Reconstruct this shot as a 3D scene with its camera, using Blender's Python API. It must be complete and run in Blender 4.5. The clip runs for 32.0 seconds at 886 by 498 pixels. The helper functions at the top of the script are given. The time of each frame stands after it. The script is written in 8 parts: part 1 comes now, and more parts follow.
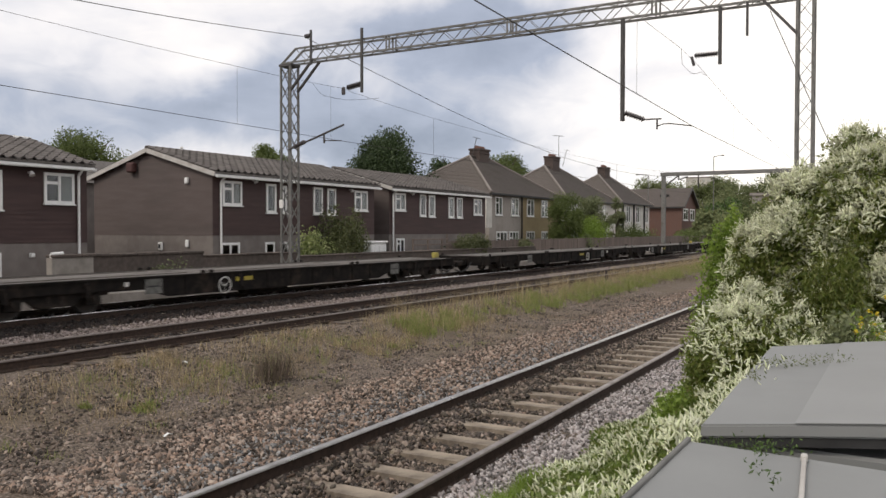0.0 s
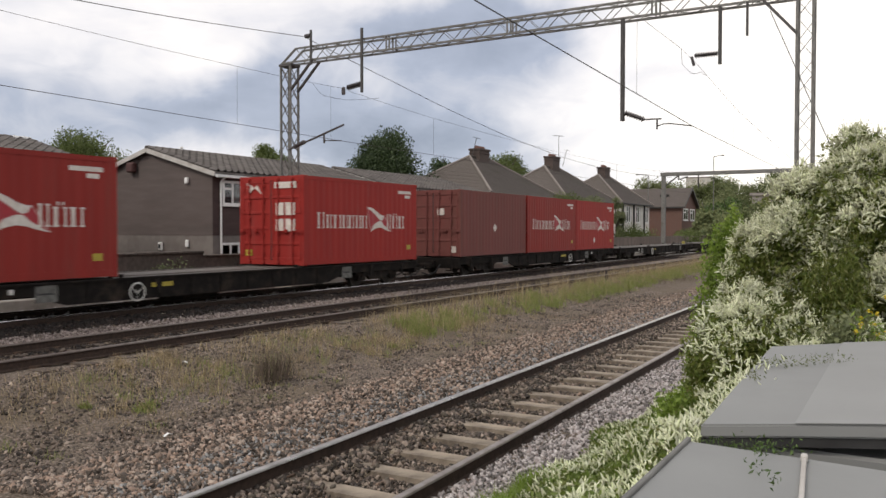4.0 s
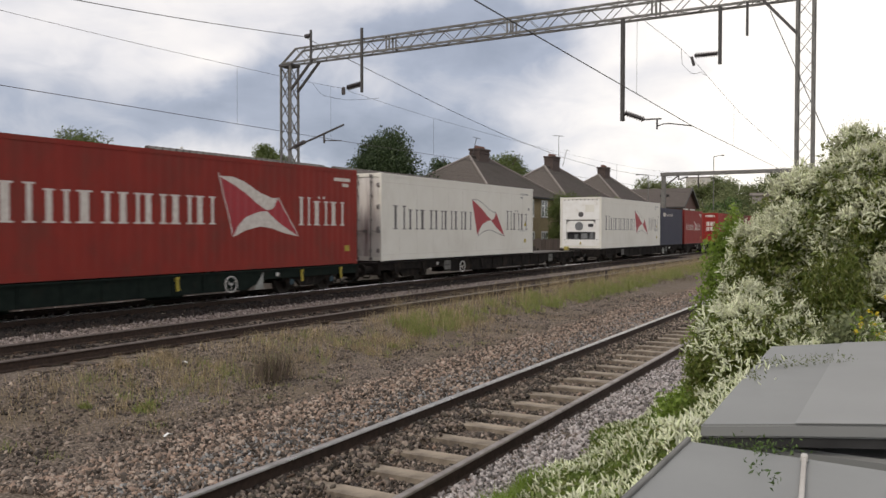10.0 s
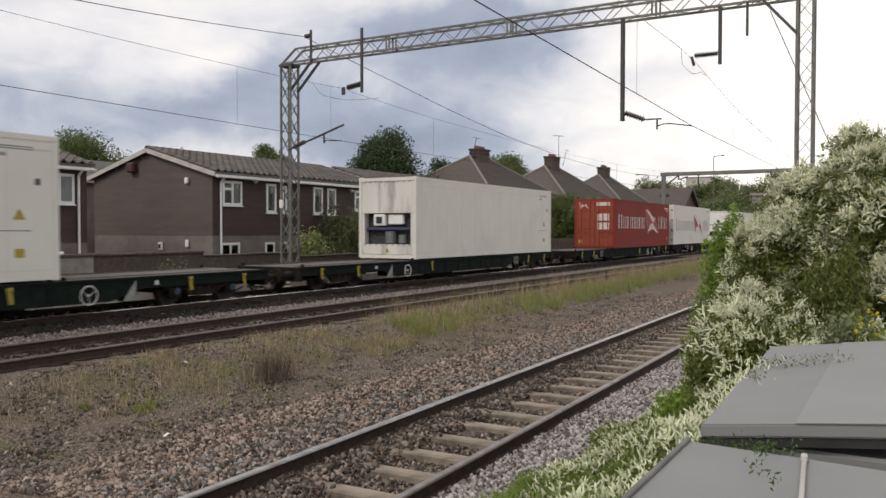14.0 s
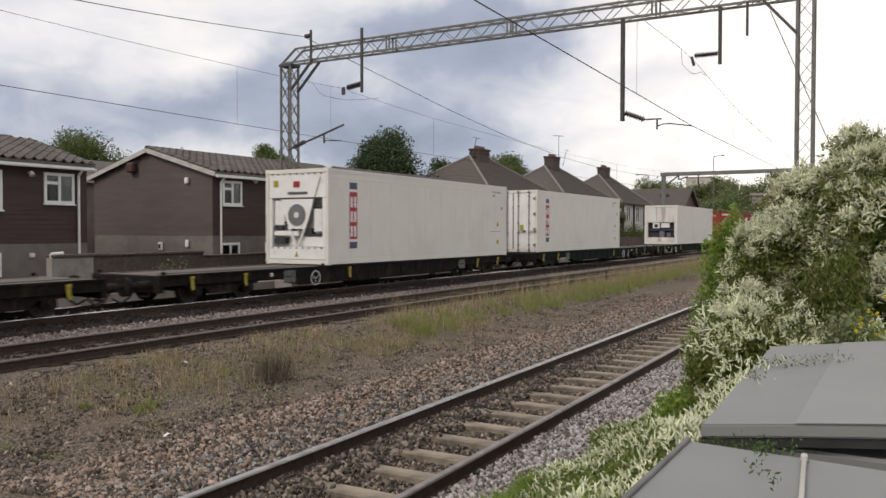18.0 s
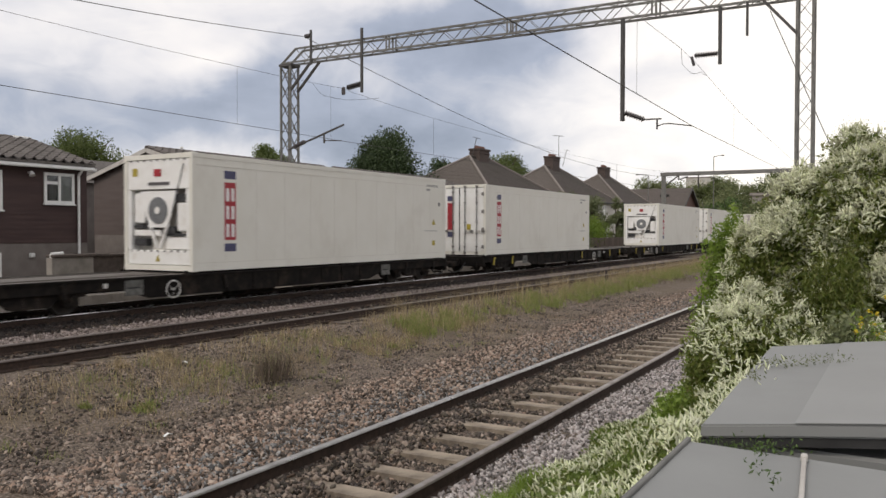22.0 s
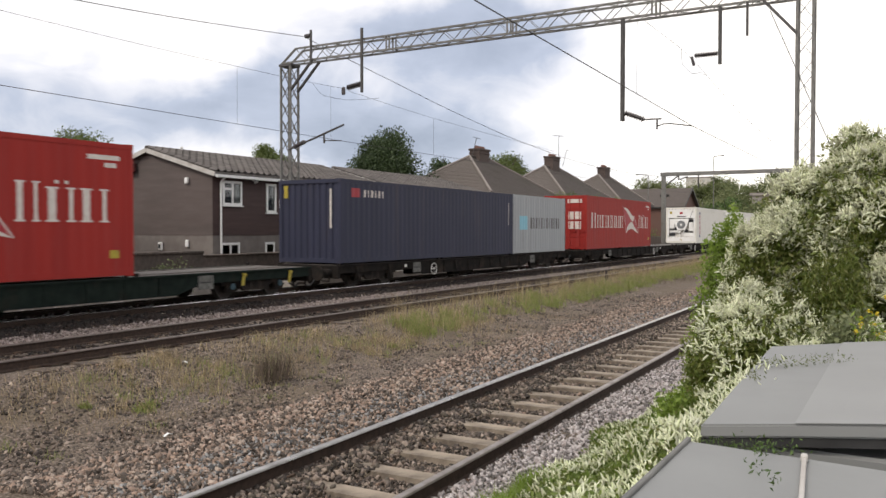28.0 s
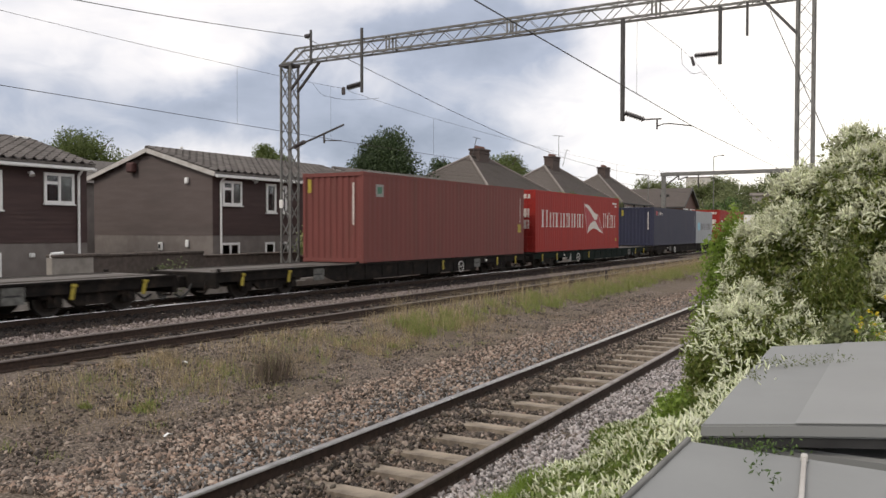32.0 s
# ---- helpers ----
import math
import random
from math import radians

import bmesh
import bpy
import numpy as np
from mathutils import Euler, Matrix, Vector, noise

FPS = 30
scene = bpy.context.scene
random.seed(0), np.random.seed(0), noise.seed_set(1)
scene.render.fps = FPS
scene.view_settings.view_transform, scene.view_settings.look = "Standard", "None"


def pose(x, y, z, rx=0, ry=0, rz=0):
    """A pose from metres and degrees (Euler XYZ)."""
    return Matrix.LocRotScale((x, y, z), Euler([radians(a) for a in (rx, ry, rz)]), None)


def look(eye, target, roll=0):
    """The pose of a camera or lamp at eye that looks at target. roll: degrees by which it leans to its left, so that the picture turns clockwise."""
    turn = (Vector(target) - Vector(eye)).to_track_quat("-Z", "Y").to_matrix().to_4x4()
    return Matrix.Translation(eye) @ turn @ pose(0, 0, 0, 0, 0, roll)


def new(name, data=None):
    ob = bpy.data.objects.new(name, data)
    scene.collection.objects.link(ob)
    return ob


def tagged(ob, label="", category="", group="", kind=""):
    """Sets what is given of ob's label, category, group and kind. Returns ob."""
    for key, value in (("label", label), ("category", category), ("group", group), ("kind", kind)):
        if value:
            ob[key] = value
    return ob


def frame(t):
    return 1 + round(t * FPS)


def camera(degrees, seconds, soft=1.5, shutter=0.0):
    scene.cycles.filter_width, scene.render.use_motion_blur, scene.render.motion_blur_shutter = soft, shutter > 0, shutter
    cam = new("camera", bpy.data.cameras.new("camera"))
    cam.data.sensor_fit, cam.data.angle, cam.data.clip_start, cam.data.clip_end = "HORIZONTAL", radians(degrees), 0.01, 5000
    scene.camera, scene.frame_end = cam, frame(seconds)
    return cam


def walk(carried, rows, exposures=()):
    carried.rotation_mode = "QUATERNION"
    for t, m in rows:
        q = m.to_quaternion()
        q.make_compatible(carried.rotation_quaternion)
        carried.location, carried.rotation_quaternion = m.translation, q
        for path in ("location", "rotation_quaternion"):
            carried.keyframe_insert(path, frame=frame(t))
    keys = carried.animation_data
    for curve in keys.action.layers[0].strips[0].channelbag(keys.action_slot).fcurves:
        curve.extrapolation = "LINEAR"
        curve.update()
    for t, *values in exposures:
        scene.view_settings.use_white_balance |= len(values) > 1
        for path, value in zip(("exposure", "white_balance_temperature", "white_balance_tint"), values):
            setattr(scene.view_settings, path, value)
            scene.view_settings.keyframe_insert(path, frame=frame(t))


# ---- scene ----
# ---- camera: it stands still, at eye height beside the line ----
EYE = (0.0, 0.0, 2.1535)
VIEW = pose(*EYE, 90 - 1.319, 0, 29.994) @ pose(0, 0, 0, 0, 0, 0.069)
cam = camera(57.26, 32.0, shutter=0.3)
walk(cam, [(0.0, VIEW), (32.0, VIEW)], exposures=[(t, e, 6900, 12) for t, e in ((0.0, 0.18), (6.0, 0.22), (7.8, 0.10), (12.0, 0.07), (25.0, 0.09), (26.5, 0.30), (28.0, 0.46), (29.2, 0.36), (30.0, 0.26), (31.0, 0.24), (32.0, 0.24))])

# ---- world, sun ----
SUN_EL, SUN_AZ = 42.0, 196.0   # bright part of the cloud: behind the camera, towards -y
world = bpy.data.worlds.new("sky")
scene.world = world
world.use_nodes = True


def build_sky():
    nt = world.node_tree
    n, l = nt.nodes, nt.links
    n.clear()
    out, bg = n.new("ShaderNodeOutputWorld"), n.new("ShaderNodeBackground")
    l.new(bg.outputs[0], out.inputs[0])
    sky = n.new("ShaderNodeTexSky")
    sky.sky_type, sky.sun_disc = "NISHITA", False
    sky.sun_elevation, sky.sun_rotation = radians(SUN_EL), radians(SUN_AZ)
    dim = n.new("ShaderNodeVectorMath")
    dim.operation = "SCALE"
    dim.inputs["Scale"].default_value = 0.11
    l.new(sky.outputs[0], dim.inputs[0])
    tc = n.new("ShaderNodeTexCoord")
    # cloud sheet: the direction is projected on a high plane, so the clouds flatten towards the horizon
    sep = n.new("ShaderNodeSeparateXYZ")
    l.new(tc.outputs["Generated"], sep.inputs[0])
    zz = n.new("ShaderNodeMath")
    zz.operation = "ADD"
    zz.inputs[1].default_value = 0.55
    ab = n.new("ShaderNodeMath")
    ab.operation = "ABSOLUTE"
    l.new(sep.outputs["Z"], ab.inputs[0])
    l.new(ab.outputs[0], zz.inputs[0])
    div = n.new("ShaderNodeVectorMath")
    div.operation = "DIVIDE"
    l.new(tc.outputs["Generated"], div.inputs[0])
    cmb = n.new("ShaderNodeCombineXYZ")
    for k in range(3):
        l.new(zz.outputs[0], cmb.inputs[k])
    l.new(cmb.outputs[0], div.inputs[1])
    mp = n.new("ShaderNodeMapping")
    mp.inputs["Location"].default_value = SKY_SHIFT
    mp.inputs["Scale"].default_value = (1.0, 1.0, 1.9)
    l.new(div.outputs[0], mp.inputs[0])

    def cloud(scale, detail, rough, dist, lo, hi):
        t = n.new("ShaderNodeTexNoise")
        t.inputs["Scale"].default_value, t.inputs["Detail"].default_value = scale, detail
        t.inputs["Roughness"].default_value, t.inputs["Distortion"].default_value = rough, dist
        l.new(mp.outputs[0], t.inputs["Vector"])
        r = n.new("ShaderNodeMapRange")
        r.interpolation_type = "SMOOTHSTEP"
        r.inputs["From Min"].default_value, r.inputs["From Max"].default_value = lo, hi
        l.new(t.outputs[0], r.inputs["Value"])
        return r.outputs[0]
    big = cloud(2.6, 6, 0.52, 0.4, 0.30, 0.70)
    small = cloud(8.0, 6, 0.55, 0.6, 0.30, 0.70)
    # wisps bend the outlines of the cloud banks
    warp = n.new("ShaderNodeTexNoise")
    warp.inputs["Scale"].default_value, warp.inputs["Detail"].default_value = 5.0, 6.0
    l.new(tc.outputs["Generated"], warp.inputs["Vector"])
    off = n.new("ShaderNodeVectorMath")
    off.operation = "MULTIPLY_ADD"
    off.inputs[1].default_value = (0.26, 0.26, 0.20)
    l.new(warp.outputs["Color"], off.inputs[0])
    base = n.new("ShaderNodeVectorMath")
    base.operation = "SUBTRACT"
    base.inputs[1].default_value = (0.13, 0.13, 0.10)
    l.new(tc.outputs["Generated"], base.inputs[0])
    l.new(base.outputs[0], off.inputs[2])

    def math_node(op, a, b):
        m = n.new("ShaderNodeMath")
        m.operation = op
        for k, v in ((0, a), (1, b)):
            if isinstance(v, float):
                m.inputs[k].default_value = v
            else:
                l.new(v, m.inputs[k])
        return m.outputs[0]
    total = math_node("ADD", math_node("MULTIPLY", big, 0.22), math_node("MULTIPLY", small, 0.12))
    total = math_node("ADD", total, SKY_BASE)
    for centre, wide, tall, weight in BANKS:
        d = n.new("ShaderNodeVectorMath")
        d.operation = "SUBTRACT"
        d.inputs[1].default_value = centre
        l.new(off.outputs[0], d.inputs[0])
        e = n.new("ShaderNodeVectorMath")
        e.operation = "MULTIPLY"
        e.inputs[1].default_value = (1 / wide, 1 / wide, 1 / tall)
        l.new(d.outputs[0], e.inputs[0])
        f = n.new("ShaderNodeVectorMath")
        f.operation = "LENGTH"
        l.new(e.outputs[0], f.inputs[0])
        r = n.new("ShaderNodeMapRange")
        r.interpolation_type = "SMOOTHSTEP"
        r.inputs["From Min"].default_value, r.inputs["From Max"].default_value = 1.15, 0.35
        r.inputs["To Min"].default_value, r.inputs["To Max"].default_value = 0.0, weight
        l.new(f.outputs["Value"], r.inputs["Value"])
        total = math_node("ADD", total, r.outputs[0])
    s = n.new("ShaderNodeMath")
    s.use_clamp = True
    s.inputs[1].default_value = 0.0
    l.new(total, s.inputs[0])
    ramp = n.new("ShaderNodeValToRGB")
    e = ramp.color_ramp.elements
    e[0].position, e[0].color = 0.0, (0.25, 0.30, 0.40, 1)
    e[1].position, e[1].color = 1.0, (1.15, 1.13, 1.10, 1)
    for pos, col in ((0.30, (0.40, 0.46, 0.585, 1)), (0.60, (0.78, 0.80, 0.86, 1))):
        k = e.new(pos)
        k.color = col
    l.new(s.outputs[0], ramp.inputs[0])
    mix = n.new("ShaderNodeMix")
    mix.data_type = "RGBA"
    mix.inputs[0].default_value = 0.92
    l.new(dim.outputs[0], mix.inputs[6])
    l.new(ramp.outputs[0], mix.inputs[7])
    l.new(mix.outputs[2], bg.inputs[0])
    bg.inputs[1].default_value = SKY_GAIN


SKY_SHIFT = (3.1, 1.7, 0.0)
SKY_BASE = 0.46
# cloud banks: direction, half width, half height, how much thinner (+) or thicker (-) than the rest
BANKS = [((-0.606, 0.785, 0.131), 0.24, 0.075, -0.40), ((-0.812, 0.574, 0.125), 0.26, 0.08, -0.20), ((-0.466, 0.855, 0.228), 0.19, 0.065, -0.35), ((-0.742, 0.647, 0.176), 0.17, 0.05, 0.10),
         ((-0.62, 0.75, 0.30), 0.50, 0.08, 0.11), ((0.05, 0.98, 0.20), 0.42, 0.40, 0.55), ((-0.17, 0.97, 0.08), 0.18, 0.08, 0.25), ((-0.463, 0.881, 0.101), 0.26, 0.085, -0.22), ((-0.237, 0.957, 0.17), 0.07, 0.04, -0.22)]
SKY_GAIN = 1.0
build_sky()

sun = new("sun", bpy.data.lights.new("sun", "SUN"))
sun.data.energy, sun.data.angle, sun.data.color = 1.3, radians(18), (1.0, 0.95, 0.88)
sun_from = Vector((math.sin(radians(SUN_AZ)) * math.cos(radians(SUN_EL)), math.cos(radians(SUN_AZ)) * math.cos(radians(SUN_EL)), math.sin(radians(SUN_EL))))
sun.matrix_world = look(sun_from * 50, (0, 0, 0))


# ---- materials ----
def surface(name, c1, c2=None, scale=6.0, rough=0.8, metal=0.0, bump=0.0, bscale=60.0, dirt=None, dscale=1.3, dlo=0.5, dhi=0.75,
            rough2=None, vary=0.0, stretch=(1, 1, 1), coords="Object", shine=0.5):
    """Two-scale procedural surface: base mottling c1-c2, larger stains of colour dirt, fine relief, and a random tone per object."""
    m = bpy.data.materials.new(name)
    m.use_nodes = True
    nt = m.node_tree
    n, l = nt.nodes, nt.links
    b = n["Principled BSDF"]
    b.inputs["Roughness"].default_value, b.inputs["Metallic"].default_value = rough, metal
    b.inputs["Specular IOR Level"].default_value = shine
    tc, mp = n.new("ShaderNodeTexCoord"), n.new("ShaderNodeMapping")
    mp.inputs["Scale"].default_value = stretch
    l.new(tc.outputs[coords], mp.inputs[0])

    def noise_tex(sc, detail=5.0):
        t = n.new("ShaderNodeTexNoise")
        t.inputs["Scale"].default_value, t.inputs["Detail"].default_value = sc, detail
        l.new(mp.outputs[0], t.inputs["Vector"])
        return t

    def rng(sock, lo, hi, a=0.0, z=1.0):
        r = n.new("ShaderNodeMapRange")
        for k, v in zip(("From Min", "From Max", "To Min", "To Max"), (lo, hi, a, z)):
            r.inputs[k].default_value = v
        l.new(sock, r.inputs["Value"])
        return r.outputs[0]

    def mix(fac, a, z):
        x = n.new("ShaderNodeMix")
        x.data_type = "RGBA"
        l.new(fac, x.inputs[0])
        for k, v in ((6, a), (7, z)):
            if isinstance(v, tuple):
                x.inputs[k].default_value = (*v, 1)
            else:
                l.new(v, x.inputs[k])
        return x.outputs[2]
    t = noise_tex(scale, 6.0)
    col = mix(rng(t.outputs[0], 0.35, 0.68), tuple(c1), tuple(c2 or c1))
    if dirt:
        d = noise_tex(dscale, 8.0)
        d.inputs["Roughness"].default_value = 0.65
        col = mix(rng(d.outputs[0], dlo, dhi), col, tuple(dirt))
    if vary:
        info = n.new("ShaderNodeObjectInfo")
        h = n.new("ShaderNodeHueSaturation")
        l.new(rng(info.outputs["Random"], 0, 1, 1 - vary, 1 + vary), h.inputs["Value"])
        l.new(col, h.inputs["Color"])
        col = h.outputs[0]
    l.new(col, b.inputs["Base Color"])
    if rough2 is not None:
        l.new(rng(t.outputs[0], 0.3, 0.7, rough, rough2), b.inputs["Roughness"])
    if bump:
        bt, bp = noise_tex(bscale, 4.0), n.new("ShaderNodeBump")
        bp.inputs["Strength"].default_value, bp.inputs["Distance"].default_value = min(1.0, bump * 10), 0.01
        l.new(bt.outputs[0], bp.inputs["Height"])
        l.new(bp.outputs[0], b.inputs["Normal"])
    return m


def island_tones(name, tones, rough=0.9, grain=30.0):
    """Each loose piece of the mesh takes a tone of its own from a ramp."""
    m = bpy.data.materials.new(name)
    m.use_nodes = True
    nt = m.node_tree
    n, l = nt.nodes, nt.links
    b = n["Principled BSDF"]
    b.inputs["Roughness"].default_value = rough
    g, ramp = n.new("ShaderNodeNewGeometry"), n.new("ShaderNodeValToRGB")
    l.new(g.outputs["Random Per Island"], ramp.inputs[0])
    e = ramp.color_ramp.elements
    e[0].color, e[1].color = (*tones[0], 1), (*tones[-1], 1)
    for k, c in enumerate(tones[1:-1], 1):
        e.new(k / (len(tones) - 1)).color = (*c, 1)
    if len(tones) > 6:      # broken stone: sharply different tones side by side
        ramp.color_ramp.interpolation = "CONSTANT"
    tc, t, mx = n.new("ShaderNodeTexCoord"), n.new("ShaderNodeTexNoise"), n.new("ShaderNodeMix")
    t.inputs["Scale"].default_value = grain
    l.new(tc.outputs["Object"], t.inputs["Vector"])
    mx.data_type, mx.blend_type = "RGBA", "MULTIPLY"
    mx.inputs[0].default_value = 0.5
    l.new(ramp.outputs[0], mx.inputs[6])
    l.new(t.outputs[0], mx.inputs[7])
    hs = n.new("ShaderNodeHueSaturation")
    hs.inputs["Saturation"].default_value, hs.inputs["Value"].default_value = 1.0, 1.38
    l.new(mx.outputs[2], hs.inputs["Color"])
    l.new(hs.outputs[0], b.inputs["Base Color"])
    return m


def leafy(name, tones, rough=0.55, translucent=0.25):
    """Leaf or blade: tone by piece, some light comes through the blade."""
    m = island_tones(name, tones, rough, 4.0)
    n, l = m.node_tree.nodes, m.node_tree.links
    b, out = n["Principled BSDF"], n["Material Output"]
    tr, mx = n.new("ShaderNodeBsdfTranslucent"), n.new("ShaderNodeMixShader")
    mx.inputs[0].default_value = translucent
    l.new(b.inputs["Base Color"].links[0].from_socket, tr.inputs[0])
    l.new(b.outputs[0], mx.inputs[1])
    l.new(tr.outputs[0], mx.inputs[2])
    l.new(mx.outputs[0], out.inputs[0])
    return m


def glassy(name, tint=(0.86, 0.90, 0.90), rough=0.03):
    m = bpy.data.materials.new(name)
    m.use_nodes = True
    b = m.node_tree.nodes["Principled BSDF"]
    b.inputs["Base Color"].default_value = (*tint, 1)
    b.inputs["Roughness"].default_value, b.inputs["IOR"].default_value = rough, 1.45
    b.inputs["Transmission Weight"].default_value = 1.0
    return m


# ground
STONE = island_tones("granite_stone", [(0.049, 0.037, 0.029), (0.252, 0.181, 0.140), (0.129, 0.106, 0.088), (0.334, 0.240, 0.183), (0.083, 0.067, 0.055), (0.401, 0.323, 0.263), (0.197, 0.143, 0.109), (0.058, 0.046, 0.036), (0.293, 0.237, 0.196), (0.151, 0.112, 0.086)], 0.9, 60)
STONE_PALE = island_tones("pale_granite_stone", [(0.115, 0.105, 0.100), (0.410, 0.377, 0.362), (0.255, 0.233, 0.225), (0.515, 0.477, 0.466), (0.160, 0.145, 0.138), (0.350, 0.305, 0.289), (0.465, 0.424, 0.414), (0.130, 0.118, 0.112)], 0.9, 60)
STONE_DARK = island_tones("dirty_stone", [(0.041, 0.035, 0.028), (0.057, 0.046, 0.039), (0.159, 0.123, 0.098), (0.274, 0.220, 0.178), (0.097, 0.081, 0.063), (0.193, 0.152, 0.127), (0.068, 0.056, 0.048), (0.336, 0.279, 0.233)], 0.95, 60)
STONE_GREY = island_tones("blue_grey_stone", [(0.060, 0.060, 0.060), (0.225, 0.225, 0.222), (0.130, 0.130, 0.128), (0.300, 0.298, 0.292), (0.085, 0.084, 0.083), (0.180, 0.178, 0.172), (0.260, 0.255, 0.245), (0.070, 0.069, 0.068)], 0.9, 60)
STONE_PINK = island_tones("pinkish_stone", [(0.103, 0.083, 0.076), (0.284, 0.237, 0.219), (0.185, 0.153, 0.140), (0.344, 0.297, 0.277), (0.138, 0.112, 0.101), (0.245, 0.202, 0.185), (0.314, 0.262, 0.241), (0.120, 0.099, 0.090)], 0.9, 60)
STONE_OILY = island_tones("oily_stone", [(0.012, 0.009, 0.008), (0.022, 0.014, 0.011), (0.015, 0.011, 0.009), (0.035, 0.023, 0.018), (0.010, 0.008, 0.007), (0.026, 0.018, 0.014), (0.018, 0.012, 0.010), (0.05, 0.036, 0.030)], 0.95, 60)
# rails
RAIL_RUST = surface("rusty_rail", (0.036, 0.023, 0.017), (0.065, 0.040, 0.029), 18, 0.85, 0.2, 0.03, 90)
RAIL_TOP = surface("polished_rail_head", (0.440, 0.428, 0.417), (0.300, 0.288, 0.277), 5, 0.26, 1.0, rough2=0.40)
RAIL_WORN = surface("part_worn_rail_head", (0.33, 0.30, 0.28), (0.24, 0.21, 0.19), 7, 0.42, 0.9, rough2=0.55)
RAIL_SATIN = surface("satin_rail_head", (0.62, 0.61, 0.60), (0.54, 0.53, 0.52), 5, 0.24, 1.0)
RAIL_DULL = surface("dull_rail_head", (0.170, 0.145, 0.130), (0.110, 0.088, 0.076), 9, 0.5, 0.6)
SLEEPER = surface("weathered_concrete_sleeper", (0.276, 0.228, 0.173), (0.360, 0.305, 0.235), 9, 0.92, bump=0.03, bscale=70, dirt=(0.118, 0.094, 0.072), dscale=2.2, dlo=0.40, dhi=0.62, vary=0.15)
SLEEPER_DARK = surface("oily_timber_sleeper", (0.06, 0.045, 0.035), (0.11, 0.085, 0.065), 9, 0.9, bump=0.03, bscale=70, vary=0.2)
CLIP = surface("rail_clip_steel", (0.09, 0.06, 0.045), (0.14, 0.09, 0.06), 20, 0.7, 0.5)
# steel
GALV = surface("weathered_galvanised_steel", (0.131, 0.131, 0.123), (0.197, 0.193, 0.180), 7, 0.62, 0.35, dirt=(0.098, 0.078, 0.057), dscale=2.0, dlo=0.55, dhi=0.8)
GALV_DARK = surface("dark_painted_steel", (0.056, 0.054, 0.053), (0.080, 0.076, 0.072), 8, 0.6, 0.2)
PORCELAIN = surface("brown_glazed_porcelain", (0.035, 0.03, 0.03), (0.06, 0.05, 0.05), 12, 0.3)
COPPER = surface("tarnished_copper_wire", (0.06, 0.06, 0.058), (0.10, 0.095, 0.09), 8, 0.55, 0.5)
WAGON = surface("dirty_black_underframe", (0.009, 0.008, 0.0075), (0.018, 0.015, 0.013), 5, 0.95, 0.0, shine=0.15, bump=0.02, bscale=60, dirt=(0.055, 0.041, 0.031), dscale=1.7, dlo=0.52, dhi=0.8)
WAGON_GREEN = surface("dirty_green_underframe", (0.007, 0.012, 0.010), (0.013, 0.020, 0.016), 5, 0.95, 0.0, shine=0.15, bump=0.02, bscale=60, dirt=(0.03, 0.024, 0.018), dscale=1.7, dlo=0.55, dhi=0.85)
DECK = surface("worn_steel_deck", (0.105, 0.094, 0.084), (0.155, 0.139, 0.124), 4, 0.8, 0.1, 0.02, 50, dirt=(0.065, 0.050, 0.040), dscale=1.1, dlo=0.52, dhi=0.72, stretch=(2, 0.5, 1))
BOGIE = surface("greasy_bogie_steel", (0.009, 0.008, 0.0075), (0.020, 0.016, 0.013), 8, 0.85, 0.0, shine=0.2, dirt=(0.055, 0.040, 0.030), dscale=3)
WHEEL = surface("brown_wheel_steel", (0.022, 0.017, 0.014), (0.04, 0.029, 0.022), 10, 0.8, 0.1)
TYRE = surface("worn_wheel_rim", (0.05, 0.043, 0.038), (0.035, 0.03, 0.026), 9, 0.6, 0.3)
WHITE_PAINT = surface("white_paint", (0.74, 0.73, 0.70), (0.62, 0.60, 0.56), 8, 0.5, dirt=(0.32, 0.29, 0.25), dscale=3.0, dlo=0.62, dhi=0.85)
YELLOW_PAINT = surface("yellow_paint", (0.40, 0.32, 0.035), (0.30, 0.235, 0.03), 8, 0.6, dirt=(0.16, 0.12, 0.04), dscale=4, dlo=0.6, dhi=0.85)
OLIVE = surface("dirty_yellow_paint", (0.36, 0.31, 0.07), (0.26, 0.22, 0.05), 9, 0.7)
BLUE_CAP = surface("blue_axle_cap", (0.033, 0.083, 0.110), (0.022, 0.050, 0.066), 9, 0.6)
GREY_PANEL = surface("grey_data_panel", (0.30, 0.31, 0.29), (0.22, 0.22, 0.20), 9, 0.6)
GREY_DIRTY = surface("grimy_grey_panel", (0.15, 0.15, 0.138), (0.08, 0.078, 0.07), 9, 0.8)
# containers
STREAK = (1, 1, 0.12)
C_RED = surface("container_red_paint", (0.315, 0.027, 0.021), (0.270, 0.024, 0.020), 3, 0.6, shine=0.2, bump=0.004, bscale=30, dirt=(0.247, 0.045, 0.041), dscale=2.2, dlo=0.55, dhi=0.82, stretch=STREAK)
C_RED2 = surface("container_faded_red_paint", (0.265, 0.028, 0.022), (0.225, 0.025, 0.020), 3, 0.6, shine=0.2, bump=0.004, bscale=30, dirt=(0.189, 0.053, 0.042), dscale=2.4, dlo=0.5, dhi=0.8, stretch=STREAK)
C_FADED = surface("container_weathered_red_paint", (0.254, 0.032, 0.023), (0.221, 0.029, 0.022), 3, 0.65, shine=0.2, bump=0.004, bscale=30, dirt=(0.151, 0.043, 0.032), dscale=1.6, dlo=0.48, dhi=0.8, stretch=(1, 0.7, 0.4))
